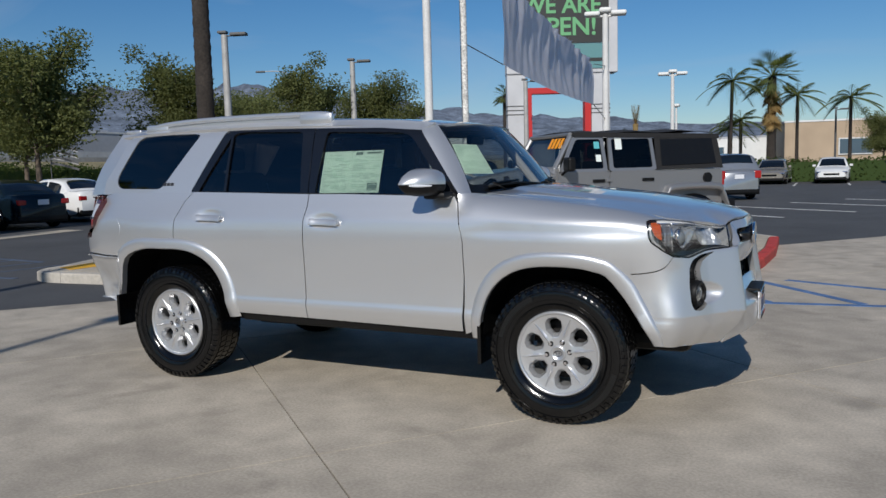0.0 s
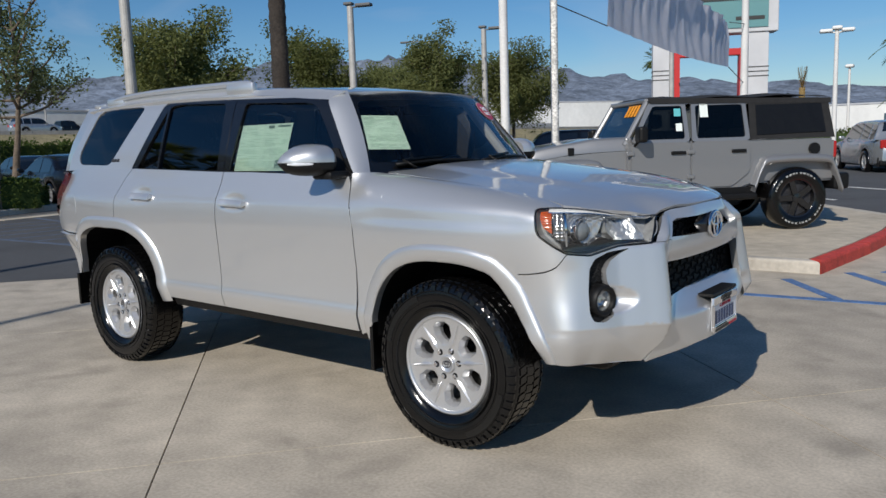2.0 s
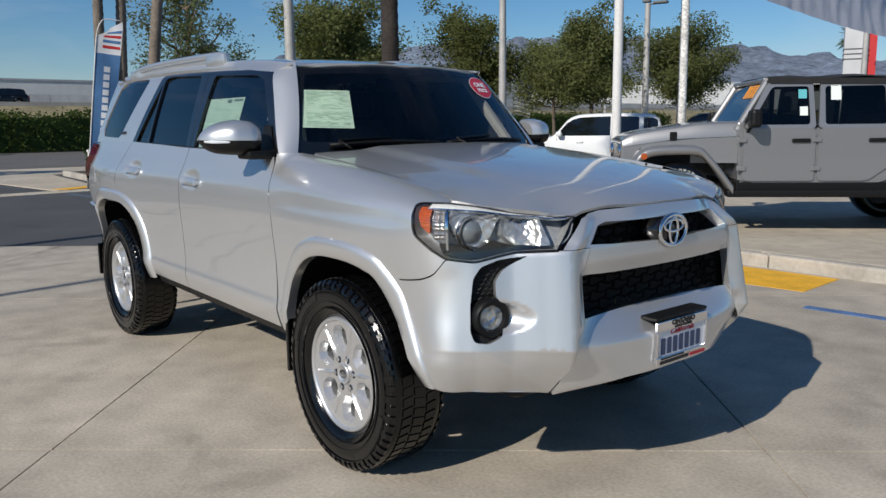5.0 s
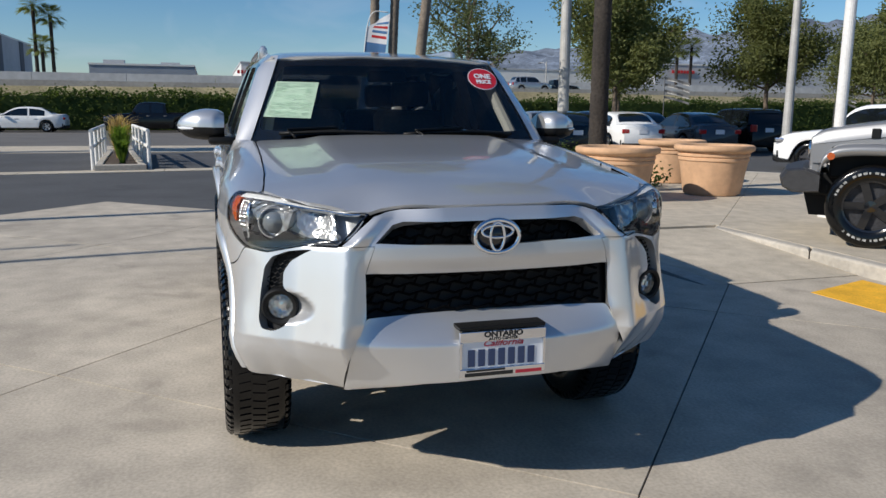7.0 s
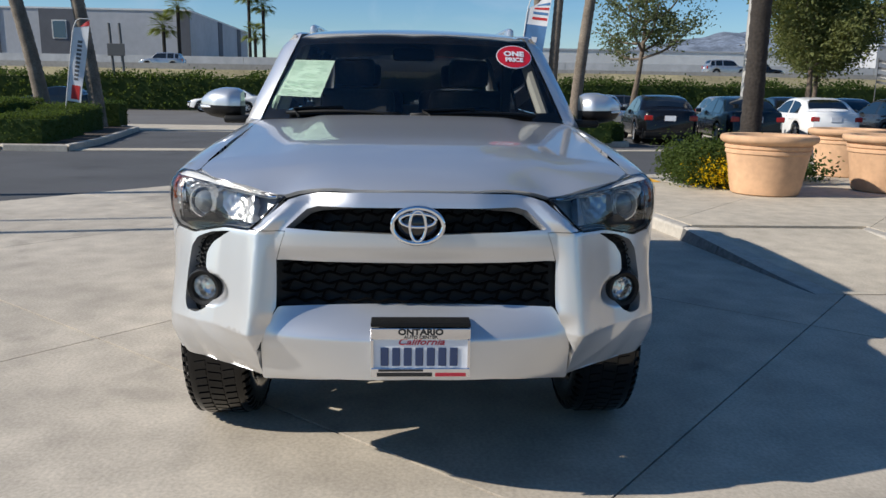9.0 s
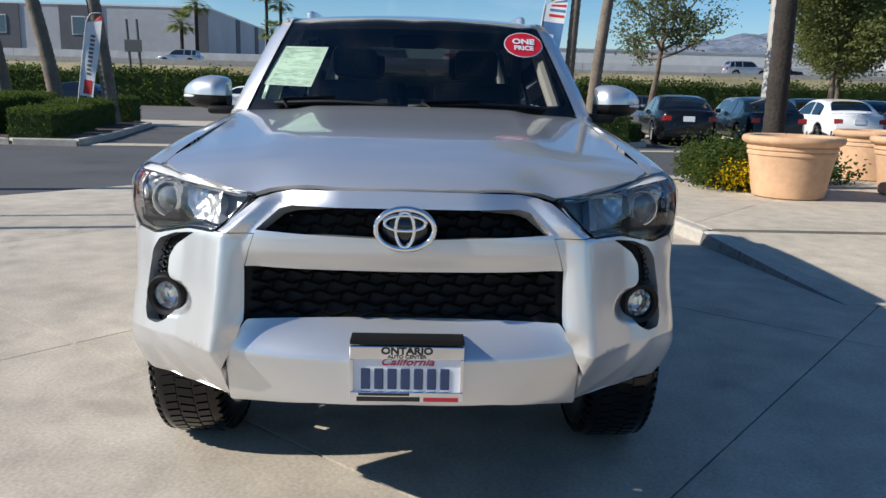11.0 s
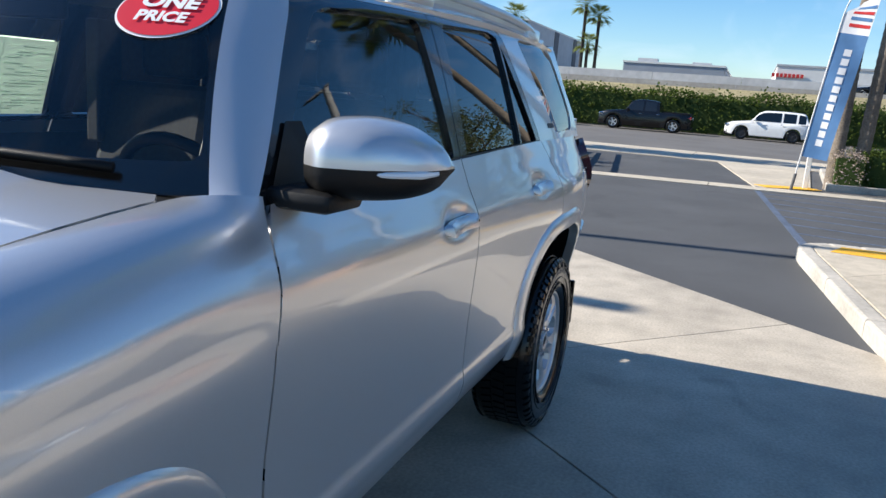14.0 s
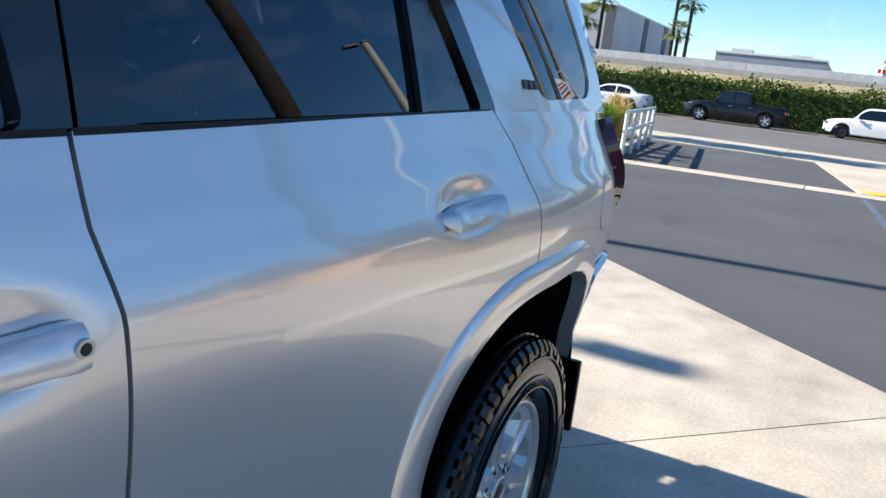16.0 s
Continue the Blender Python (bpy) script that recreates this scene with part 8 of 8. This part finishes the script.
part("crown", joined(*[moved(frond(1.9, 0.12, 26, 0.16, 1.42), Matrix.Translation((0, 0, 4.2)) @ Matrix.Rotation(k * 1.2, 4, "Z")) for k in range(6)]), LEAF_DRY, dead)


def box_points(x0, x1, y0, y1, z0, z1, n, rough=0.06):
    """Points over the skin of a clipped hedge."""
    out = []
    lx, ly, lz = x1 - x0, y1 - y0, z1 - z0
    w = np.array([lx * ly, lx * lz, lx * lz, ly * lz, ly * lz])
    for face, k in enumerate((w / w.sum() * n).astype(int)):
        u, v = rng.uniform(size=k), rng.uniform(size=k)
        d = rng.normal(size=k) * rough - rough * 0.5
        if face == 0:
            p = np.stack((x0 + u * lx, y0 + v * ly, z1 + d), 1)
        elif face < 3:
            p = np.stack((x0 + u * lx, (y0 - d if face == 1 else y1 + d), z0 + v * lz), 1)
        else:
            p = np.stack(((x0 - d if face == 3 else x1 + d), y0 + u * ly, z0 + v * lz), 1)
        out.append(p)
    return np.concatenate(out)


def hedge(x0, x1, y0, y1, z0, z1, n, size, label, mat=LEAF_HEDGE, bumps=0.0, name="hedge"):
    t = thing(name, pose((x0 + x1) / 2, (y0 + y1) / 2, z0), label, "hedge", kind="stuff")
    lx, ly, lz = (x1 - x0) / 2, (y1 - y0) / 2, z1 - z0
    p = box_points(-lx, lx, -ly, ly, 0, lz, n, max(0.04, bumps * 0.35))
    if bumps:
        for q in p:
            q[2] += bumps * noise.noise(Vector((q[0] + x0, q[1] + y0, 0)) * 0.5) * (q[2] / lz)
    # solid dark green block fills the hedge behind its leaves
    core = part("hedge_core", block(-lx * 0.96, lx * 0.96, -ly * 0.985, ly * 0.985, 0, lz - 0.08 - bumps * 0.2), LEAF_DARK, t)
    part("leaves", leaves(p, size, aspect=0.6), mat, t)
    return t


hedge(-51.6, -49.4, -75, 75, 0.05, 2.3, 75000, 0.22, "long clipped green hedge beside a street", bumps=0.5)
hedge(-17.75, -16.75, 3.95, 5.7, 0.11, 0.85, 3600, 0.075, "clipped green hedge in a kerbed bed")
hedge(-18.6, -17.4, 5.75, 6.2, 0.11, 0.6, 1600, 0.075, "low clipped hedge in a kerbed bed")
hedge(-21.5, -17.9, 4.2, 5.7, 0.11, 0.75, 4000, 0.10, "clipped hedge behind palms in a bed")
hedge(-17.4, -16.5, 3.45, 4.0, 0.11, 0.82, 1500, 0.06, "bushy plant with pale dry flowers", LAVENDER, 0.2, "flowering_bush")
for x, y, w, h in ((-14.4, -9.0, 1.0, 0.75), (-15.6, -9.2, 1.0, 0.8), (-16.9, -9.5, 1.1, 0.8), (-18.9, -10.1, 1.2, 0.85), (-20.2, -10.2, 1.1, 0.85), (-21.2, -10.5, 0.8, 0.75), (-15.6, -11.4, 1.8, 1.0), (-17.9, -12.2, 2.2, 1.05), (-20.2, -12.6, 2.0, 1.0), (-17.0, -15.0, 3.0, 1.2), (-21, -16.5, 3.0, 1.3)):
    hedge(x - w / 2, x + w / 2, y - w / 2, y + w / 2, 0.11, h, int(2600 * w * w), 0.06, "rounded clipped bush in a kerbed bed", bumps=0.12, name="bush")
hedge(-23.7, -22.9, -10.7, -9.9, 0.11, 0.95, 2600, 0.06, "dark clipped hedge block in a kerbed bed", LEAF_DARK)
hedge(-12, 22, 48.6, 50.2, 0, 1.35, 9000, 0.18, "clipped hedge behind parked cars", bumps=0.25)
hedge(-60, -53, 20, 70, 0.3, 1.4, 4000, 0.35, "low scrub on a freeway bank", LEAF_GREY, 0.6, "scrub")
# flower bed beside the pots
fl = thing("flower_bed", pose(-6.6, 4.55, 0.155), "low green plants with bright yellow daisies", "flowers", kind="stuff")
p = rng.normal(size=(22000, 3)) * np.array([0.38, 0.42, 0.15]) + np.array([0.05, -0.06, 0.30])
p = p[(p[:, 2] > 0.0) & (abs(p[:, 0]) < 0.75) & (abs(p[:, 1]) < 0.75)]
part("leaves", leaves(p, 0.055), LEAF_HEDGE, fl)
p = rng.normal(size=(3200, 3)) * np.array([0.16, 0.22, 0.09]) + np.array([0.47, -0.02, 0.22])
part("flowers", leaves(p, 0.034, aspect=1.0), FLOWER, fl)
p = rng.normal(size=(6000, 3)) * np.array([0.26, 0.36, 0.13]) + np.array([-0.80, 1.2, 0.12])
p = p[p[:, 2] > 0.0]
part("leaves", leaves(p, 0.08), LEAF_DARK, fl)


def tuft(m, n, h, mat, label, name="grass_tuft"):
    t = thing(name, m, label, "grass", "grasses in the railed bed")
    v, f = [], []
    r = random.Random(n)
    for k in range(n):
        a, q, s = r.uniform(0, 6.28), r.uniform(0.2, 1), r.uniform(0.6, 1.1) * h
        o = len(v)
        dx, dy = math.cos(a) * q * 0.5 * h, math.sin(a) * q * 0.5 * h
        w = Vector((-math.sin(a), math.cos(a), 0)) * 0.012
        b = Vector((dx * 0.15, dy * 0.15, 0))
        m1 = Vector((dx * 0.5, dy * 0.5, s * 0.75))
        e = Vector((dx * 1.2, dy * 1.2, s * 0.85))
        v += [tuple(b - w), tuple(b + w), tuple(m1 + w), tuple(m1 - w), tuple(e)]
        f += [(o, o + 1, o + 2, o + 3), (o + 3, o + 2, o + 4)]
    part("grass_blade_clump", (v, f), mat, t)
    return t


tuft(pose(-15.4, -3.0, 0.11), 240, 0.65, GRASS, "bright green grass tuft in a railed bed")
tuft(pose(-16.4, -3.1, 0.11), 260, 1.0, GRASS, "tall green grass tuft in a railed bed")
tuft(pose(-17.6, -3.25, 0.11), 200, 1.3, LEAF_DRY, "tall dry grass tuft in a railed bed")
tuft(pose(-18.8, -3.4, 0.11), 240, 0.9, GRASS, "green grass tuft in a railed bed")

# ---- terracotta pots ----
TERRACOTTA = material("terracotta", (0.58, 0.355, 0.205), 0.8, grain=(3, 0.14), spots=(12, 0.05), bump=(60, 0.0012))
pot_prof = [(0.46, 0.0), (0.50, 0.02), (0.53, 0.15), (0.57, 0.42), (0.60, 0.58), (0.605, 0.61), (0.625, 0.625), (0.625, 0.665), (0.61, 0.68), (0.635, 0.70), (0.635, 0.735), (0.62, 0.75), (0.66, 0.775), (0.70, 0.80), (0.715, 0.84), (0.70, 0.885), (0.66, 0.90), (0.60, 0.89), (0.57, 0.82), (0.55, 0.75)]
pot_prof = [(r * 0.88, h * 0.89) for r, h in pot_prof]
pot = thing("plant_pot", pose(-5.6, 4.88, KERB_H - 0.002), "large ribbed terracotta pot on a walkway", "pot", "terracotta pots")
me = mesh_of("pot_body", *lathe(pot_prof, 64), TERRACOTTA)
autosmooth(me, 40)
part("pot_body", me, TERRACOTTA, pot)
part("soil", lathe([(0.50, 0.676), (0.26, 0.70), (0.001, 0.71)], 32), SOIL, pot)
copy_thing(pot, pose(-6.0, 6.84, KERB_H - 0.002, 0, 0, 70))
copy_thing(pot, pose(-8.15, 7.45, KERB_H - 0.002, 0, 0, 160))

# ---- railed bed ----
RAIL_WHITE = material("white_rail_paint", (0.72, 0.71, 0.68), 0.55, grain=(8, 0.1))
for p, q in (((-15.05, -2.36), (-21.4, -3.24)), ((-14.85, -3.58), (-21.1, -4.04))):
    p, q = Vector(p), Vector(q)
    r = thing("guard_rail", pose(p.x, p.y, 0, 0, 0, math.degrees(math.atan2(q.y - p.y, q.x - p.x))), "white tubular rail beside a narrow bed", "rail", "white rails")
    for x in (0.0, 1.6, 3.2, 4.8, 6.3):
        part("post", rod((x, 0, -0.02), (x, 0, 0.92), 0.045, n=10), RAIL_WHITE, r)
    for z in (0.90, 0.52):
        part("rail", rod((-0.06, 0, z), (6.36, 0, z), 0.045, n=10), RAIL_WHITE, r)

# ---- lamp posts and poles ----
POLE_GREY = material("galvanised_pole", (0.42, 0.41, 0.39), 0.6, 0.2, grain=(3, 0.12), spots=(25, 0.1))
POLE_WHITE = material("white_pole", (0.66, 0.65, 0.63), 0.6, grain=(2, 0.08), spots=(30, 0.08))
PEELING = material("peeling_white_pole", (0.68, 0.66, 0.62), 0.8, grain=(5, 0.25), spots=(28, 0.4), bump=(30, 0.004))
FIXTURE = material("lamp_housing", (0.10, 0.10, 0.10), 0.5)
FIXTURE_WHITE = material("white_lamp_housing", (0.72, 0.72, 0.7), 0.5)


def lamp_post(x, y, h, r, head, label, mat=POLE_GREY, turn=0.0, z=-0.01, cat="lamp post"):
    t = thing("lamp_post", pose(x, y, z, 0, 0, turn), label, cat, "lamp posts")
    part("pole", rod((0, 0, 0), (0, 0, h), r, r * 0.72, 16), mat, t)
    if z < 0.05:
        part("base", rod((0, 0, 0), (0, 0, 0.45), r * 1.9, n=18), KERB_CONCRETE, t)
    if head == "flat":
        part("bracket", rod((0, 0, h - 0.05), (0.5, 0, h - 0.02), 0.03), FIXTURE, t)
        part("lamp_head", block(0.25, 0.85, -0.16, 0.16, h - 0.05, h + 0.06, 0.03), FIXTURE, t)
        part("lamp_head", block(-0.22, 0.12, -0.14, 0.14, h + 0.04, h + 0.14, 0.03), FIXTURE, t)
    elif head == "double":
        for s in (1, -1):
            part("bracket", rod((0, 0, h - 0.12), (s * 0.4, 0, h - 0.06), 0.04), FIXTURE_WHITE, t)
            hd = part("lamp_head", block(s * 0.42 - 0.25, s * 0.42 + 0.25, -0.2, 0.2, h - 0.10, h + 0.05, 0.06, 3), FIXTURE_WHITE, t)
        part("lamp_cap", block(-0.2, 0.2, -0.2, 0.2, h + 0.0, h + 0.16, 0.07, 3), FIXTURE_WHITE, t)
    elif head == "cobra":
        arm = smooth_line([(0, 0, h - 0.6), (0.6, 0, h - 0.15), (1.4, 0, h), (2.4, 0, h + 0.02)], 5)
        part("arm", tube(arm, 0.035, 8), mat, t, smooth=True)
        part("lamp_head", block(2.2, 2.9, -0.14, 0.14, h - 0.06, h + 0.07, 0.05), FIXTURE, t)
    elif head == "single":
        part("lamp_head", block(-0.14, 0.14, -0.22, 0.32, h - 0.06, h + 0.08, 0.05), FIXTURE, t)
    elif head == "ball":
        part("lamp_head", block(-0.25, 0.25, -0.25, 0.25, h, h + 0.22, 0.1, 3), FIXTURE_WHITE, t)
    return t


lamp_post(-17.1, 17.6, 6.5, 0.16, "flat", "grey lamp post with flat heads", turn=20)
lamp_post(-17.2, 26.3, 6.5, 0.16, "flat", "grey lamp post with flat heads", turn=20)
lamp_post(-12.6, 37.0, 6.2, 0.16, "flat", "grey lamp post with flat heads", turn=20)
lamp_post(-23.0, 12.15, 10.5, 0.22, "flat", "tall grey lamp post in a car lot", turn=40)
lamp_post(-3.84, 20.6, 6.3, 0.13, "double", "white lamp post with double head", POLE_WHITE, 15)
lamp_post(-3.9, 33.2, 5.6, 0.11, "double", "white lamp post with double head", POLE_WHITE, 15)
lamp_post(-6.9, 52.0, 5.3, 0.10, "ball", "white lamp post with a round head", POLE_WHITE)
lamp_post(-33.0, 43.0, 9.0, 0.10, "cobra", "street lamp with a curved arm", POLE_GREY, 200)
# next three posts stand out of view, inferred from shadows on the ground
lamp_post(-1.53, -11.95, 8.43, 0.07, "single", "tall lamp post behind the display pad")
lamp_post(-2.1, -13.1, 7.17, 0.05, "none", "slim bare pole behind the display pad")
lamp_post(-4.38, -13.5, 12.55, 0.12, "flat", "tall lamp post behind the display pad", turn=200)
lamp_post(3.2, 60.0, 5.0, 0.09, "flat", "dark lamp post behind a hedge", FIXTURE)
lamp_post(8.0, 62.0, 5.0, 0.09, "flat", "dark lamp post behind a hedge", FIXTURE)
lamp_post(-101, 46, 8.5, 0.1, "cobra", "street lamp beyond the freeway", POLE_GREY, 180)
for x, y, mat, label in ((-3.2, 6.64, POLE_WHITE, "smooth white flagpole on a walkway"), (-3.45, 8.62, PEELING, "white pole with peeling paint")):
    t = thing("flagpole", pose(x, y, KERB_H - 0.002), label, "flagpole", "white poles")
    part("pole", rod((0, 0, 0), (0, 0, 10.5), 0.07, 0.055, 18), mat, t)
    part("base_plate", rod((0, 0, 0), (0, 0, 0.03), 0.16, n=20), mat, t)
t = thing("roadside_sign", pose(-57, -21.8, 0.2), "back of a small board on two dark posts", "sign")
for y in (-0.38, 0.38):
    part("post", rod((0, y + 0.05, 0), (0, y - 0.2, 6.0), 0.11, n=8), FIXTURE, t)
part("board", block(0.12, 0.2, -0.75, 0.55, 3.6, 4.5, 0.02), FIXTURE, t)
# flags on thin poles in the car lot
for x, y in ((-38.2, 26.1), (-45.0, 45.4)):
    t = thing("lot_flag", pose(x, y, 0, 0, 0, 60), "dark striped flag hanging from a thin pole", "flag", "flags in the lot")
    part("pole", rod((0, 0, 0), (0, 0, 3.7), 0.025, n=8), FIXTURE, t)
    for k in range(7):
        z0 = 3.6 - 0.19 * k
        v = [(1.5 * i / 8, 0.06 * math.sin(i * 1.3), z0 - dz - 0.4 * (i / 8) ** 1.3) for i in range(9) for dz in ((0, 0.14) if k % 2 == 0 else (-0.05, 0.0))]
        part("stripe", (v, [(2 * i, 2 * i + 1, 2 * i + 3, 2 * i + 2) for i in range(8)]), FIXTURE if k % 2 == 0 else POLE_GREY, t)

# ---- banner on its cable ----
CLOTH = material("pale_lilac_cloth", (0.80, 0.79, 0.84), 0.8, grain=(0.8, 0.08), spots=(6, 0.08))
cn, cl = CLOTH.node_tree.nodes, CLOTH.node_tree.links
thin, thin_mix = cn.new("ShaderNodeBsdfTranslucent"), cn.new("ShaderNodeMixShader")
thin.inputs["Color"].default_value = (0.86, 0.85, 0.90, 1)
thin_mix.inputs["Fac"].default_value = 0.5
cl.new(cn["Principled BSDF"].outputs[0], thin_mix.inputs[1])
cl.new(thin.outputs[0], thin_mix.inputs[2])
cl.new(thin_mix.outputs[0], cn["Material Output"].inputs["Surface"])
ban = thing("banner", None, "wrinkled pale grey cloth banner hung between poles", "banner")
A0, A1, B0, B1 = Vector((-3.62, 11.05, 3.62)), Vector((-3.62, 11.05, 5.45)), Vector((-3.92, 19.4, 3.30)), Vector((-3.85, 19.2, 4.52))
v, f = [], []
NU, NV = 90, 20
for i in range(NU + 1):
    for j in range(NV + 1):
        u, w = i / NU, j / NV
        p = A0.lerp(B0, u).lerp(A1.lerp(B1, u), w)
        fold = noise.noise(Vector((u * 26, w * 1.5, 3))) * 0.10 * (0.4 + w) + noise.noise(Vector((u * 60, w * 2.0, 8))) * 0.05 * w
        sag = -0.10 * math.sin(math.pi * u) * (1 - w) + (0.03 * noise.noise(Vector((u * 70, 1, 1))) if j == NV else 0)
        v.append((p.x + 0.9 * fold - 0.12 * math.sin(math.pi * u) * math.sin(math.pi * w), p.y, p.z + sag))
f = [(i * (NV + 1) + j, (i + 1) * (NV + 1) + j, (i + 1) * (NV + 1) + j + 1, i * (NV + 1) + j + 1) for i in range(NU) for j in range(NV)]
part("cloth", (v, f), CLOTH, ban, smooth=True)
for p, q in (((-3.45, 8.65, 3.75), tuple(A0)), (tuple(B0), (-3.84, 20.5, 2.9)), ((-3.45, 8.65, 5.9), tuple(A1)), (tuple(B1), (-3.84, 20.5, 4.6))):
    part("cable", rod(p, q, 0.012, n=6), FIXTURE, ban)

# ---- pylon sign ----
SIGN_DARK = material("dark_display", (0.035, 0.035, 0.033), 0.5)
SIGN_TEAL = material("teal_display", (0.12, 0.27, 0.28), 0.5)
SIGN_GREEN = material("green_letters", (0.16, 0.42, 0.19), 0.5)
SIGN_FRAME = material("pale_sign_frame", (0.55, 0.55, 0.56), 0.5, grain=(1, 0.08))
pm0 = pose(-12.05, 41.05, 0, 0, 0, math.degrees(math.atan2(2.3, 4.5)))
pyl = thing("pylon_sign", pm0, "tall pylon sign with a dark display and red frame", "sign")
for s in (-1, 1):
    col = part("column", block(s * 2.53 - 0.55, s * 2.53 + 0.55, -0.5, 0.5, 0, 6.9, 0.02), SIGN_FRAME, pyl)
    for z in (4.5, 4.75, 5.0):
        part("groove", block(s * 2.53 - 0.57, s * 2.53 + 0.57, -0.52, 0.52, z, z + 0.06), FIXTURE, col)
part("red_frame", joined(geo_of(block(-1.96, -1.6, -0.35, 0.35, 0, 6.1)), geo_of(block(1.6, 1.96, -0.35, 0.35, 0, 6.1)), geo_of(block(-1.6, 1.6, -0.35, 0.35, 5.75, 6.1))), RED_SIGN, pyl)
cabn = part("cabinet", block(-3.1, 3.55, -0.6, 0.6, 6.9, 14.2, 0.05), SIGN_FRAME, pyl)
part("display", block(-2.6, 3.0, -0.66, -0.58, 8.65, 13.7), SIGN_DARK, cabn)
part("display", block(-2.6, 3.0, -0.66, -0.58, 7.15, 8.6), SIGN_TEAL, cabn)
sm = Matrix.Rotation(radians(90), 4, "X")
words("WE ARE", 1.3, SIGN_GREEN, cabn, Matrix.Translation((0.2, -0.68, 10.80)) @ sm, bold=0.03)
words("OPEN!", 1.45, SIGN_GREEN, cabn, Matrix.Translation((0.2, -0.68, 9.55)) @ sm, bold=0.03)
part("print_bar", block(1.3, 2.8, -0.68, -0.66, 7.55, 7.75), SIGN_DARK, cabn)

# ---- feather flags ----
FLAG_BLUE = material("blue_flag_cloth", (0.075, 0.18, 0.36), 0.7, grain=(4, 0.12))
FLAG_WHITE = material("white_flag_cloth", (0.72, 0.72, 0.73), 0.7, grain=(4, 0.06))


def feather_flag(m, h0, h1, width, main, tip, bars, label, red_top=False):
    t = thing("feather_flag", m, label, "flag", "feather flags")
    part("pole", tube(smooth_line([(0, 0, -0.1), (0, 0, h0 + (h1 - h0) * 0.6), (0.06, 0, h1 - 0.12), (width * 0.9, 0, h1 + 0.03)], 6), 0.014, 8), POLE_WHITE, t, smooth=True)
    def cloth(z0, z1, mat, off=0.0, x0=0.0, x1=1.0):
        v, f = [], []
        n = 22
        for i in range(n + 1):
            z = z0 + (z1 - z0) * i / n
            q = (z - h0) / (h1 - h0)
            left = 0.015 + width * 0.5 * step01(q, 0.86, 1.02)
            right = width * (1 - 0.12 * (1 - q)) if q < 0.97 else width * 0.98
            zz = z + 0.0
            for j in range(5):
                u = x0 + (x1 - x0) * j / 4
                x = left + (right - left) * u
                v.append((x, off + 0.04 * math.sin(q * 9 + u * 3) * u, zz - 0.18 * (1 - u) * step01(q, 0.85, 1.0)))
        f = [(i * 5 + j, i * 5 + j + 1, (i + 1) * 5 + j + 1, (i + 1) * 5 + j) for i in range(n) for j in range(4)]
        return v, f
    hc = h0 + (h1 - h0) * 0.76
    part("cloth", cloth(h0, hc, main), main, t, smooth=True)
    part("cloth", cloth(hc, h1, tip), tip, t, smooth=True)
    for a, b, x0, x1, mat in bars:
        for off in (-0.006, 0.006):
            part("print_bar", cloth(h0 + (h1 - h0) * a, h0 + (h1 - h0) * b, mat, off, x0, x1), mat, t)
    part("ground_spike", rod((0, 0, -0.1), (0, 0, 0.25), 0.03), FIXTURE, t)
    return t


feather_flag(pose(-15.45, 2.6, 0.1, 0, 7, 78), 0.62, 3.85, 0.56, FLAG_BLUE, FLAG_WHITE,
             [(0.08 + 0.055 * k, 0.12 + 0.055 * k, 0.36, 0.62, FLAG_WHITE) for k in range(11)] + [(0.80 + 0.04 * k, 0.82 + 0.04 * k, 0.25, 0.95, FLAG_BLUE if k % 2 else RED_SIGN) for k in range(4)], "tall blue feather flag with white print bars")
feather_flag(pose(-18.5, -9.95, 0.1, 0, 9, 95), 0.95, 3.3, 0.45, FLAG_WHITE, FLAG_WHITE,
             [(0.03, 0.20, 0.25, 0.85, RED_SIGN), (0.93, 1.0, 0.0, 1.0, RED_SIGN)] + [(0.26 + 0.05 * k, 0.29 + 0.05 * k, 0.35, 0.65, FIXTURE) for k in range(10)], "tall white feather flag with red print bars")
t = thing("utility_box", pose(-16.2, 2.9, 0.0), "small white utility box beside a flag", "box")
part("box_body", block(-0.05, 0.05, -0.05, 0.05, 0, 0.85, 0.01), RAIL_WHITE, t)
part("lid", block(-0.065, 0.065, -0.065, 0.065, 0.85, 0.9, 0.01), RAIL_WHITE, t)
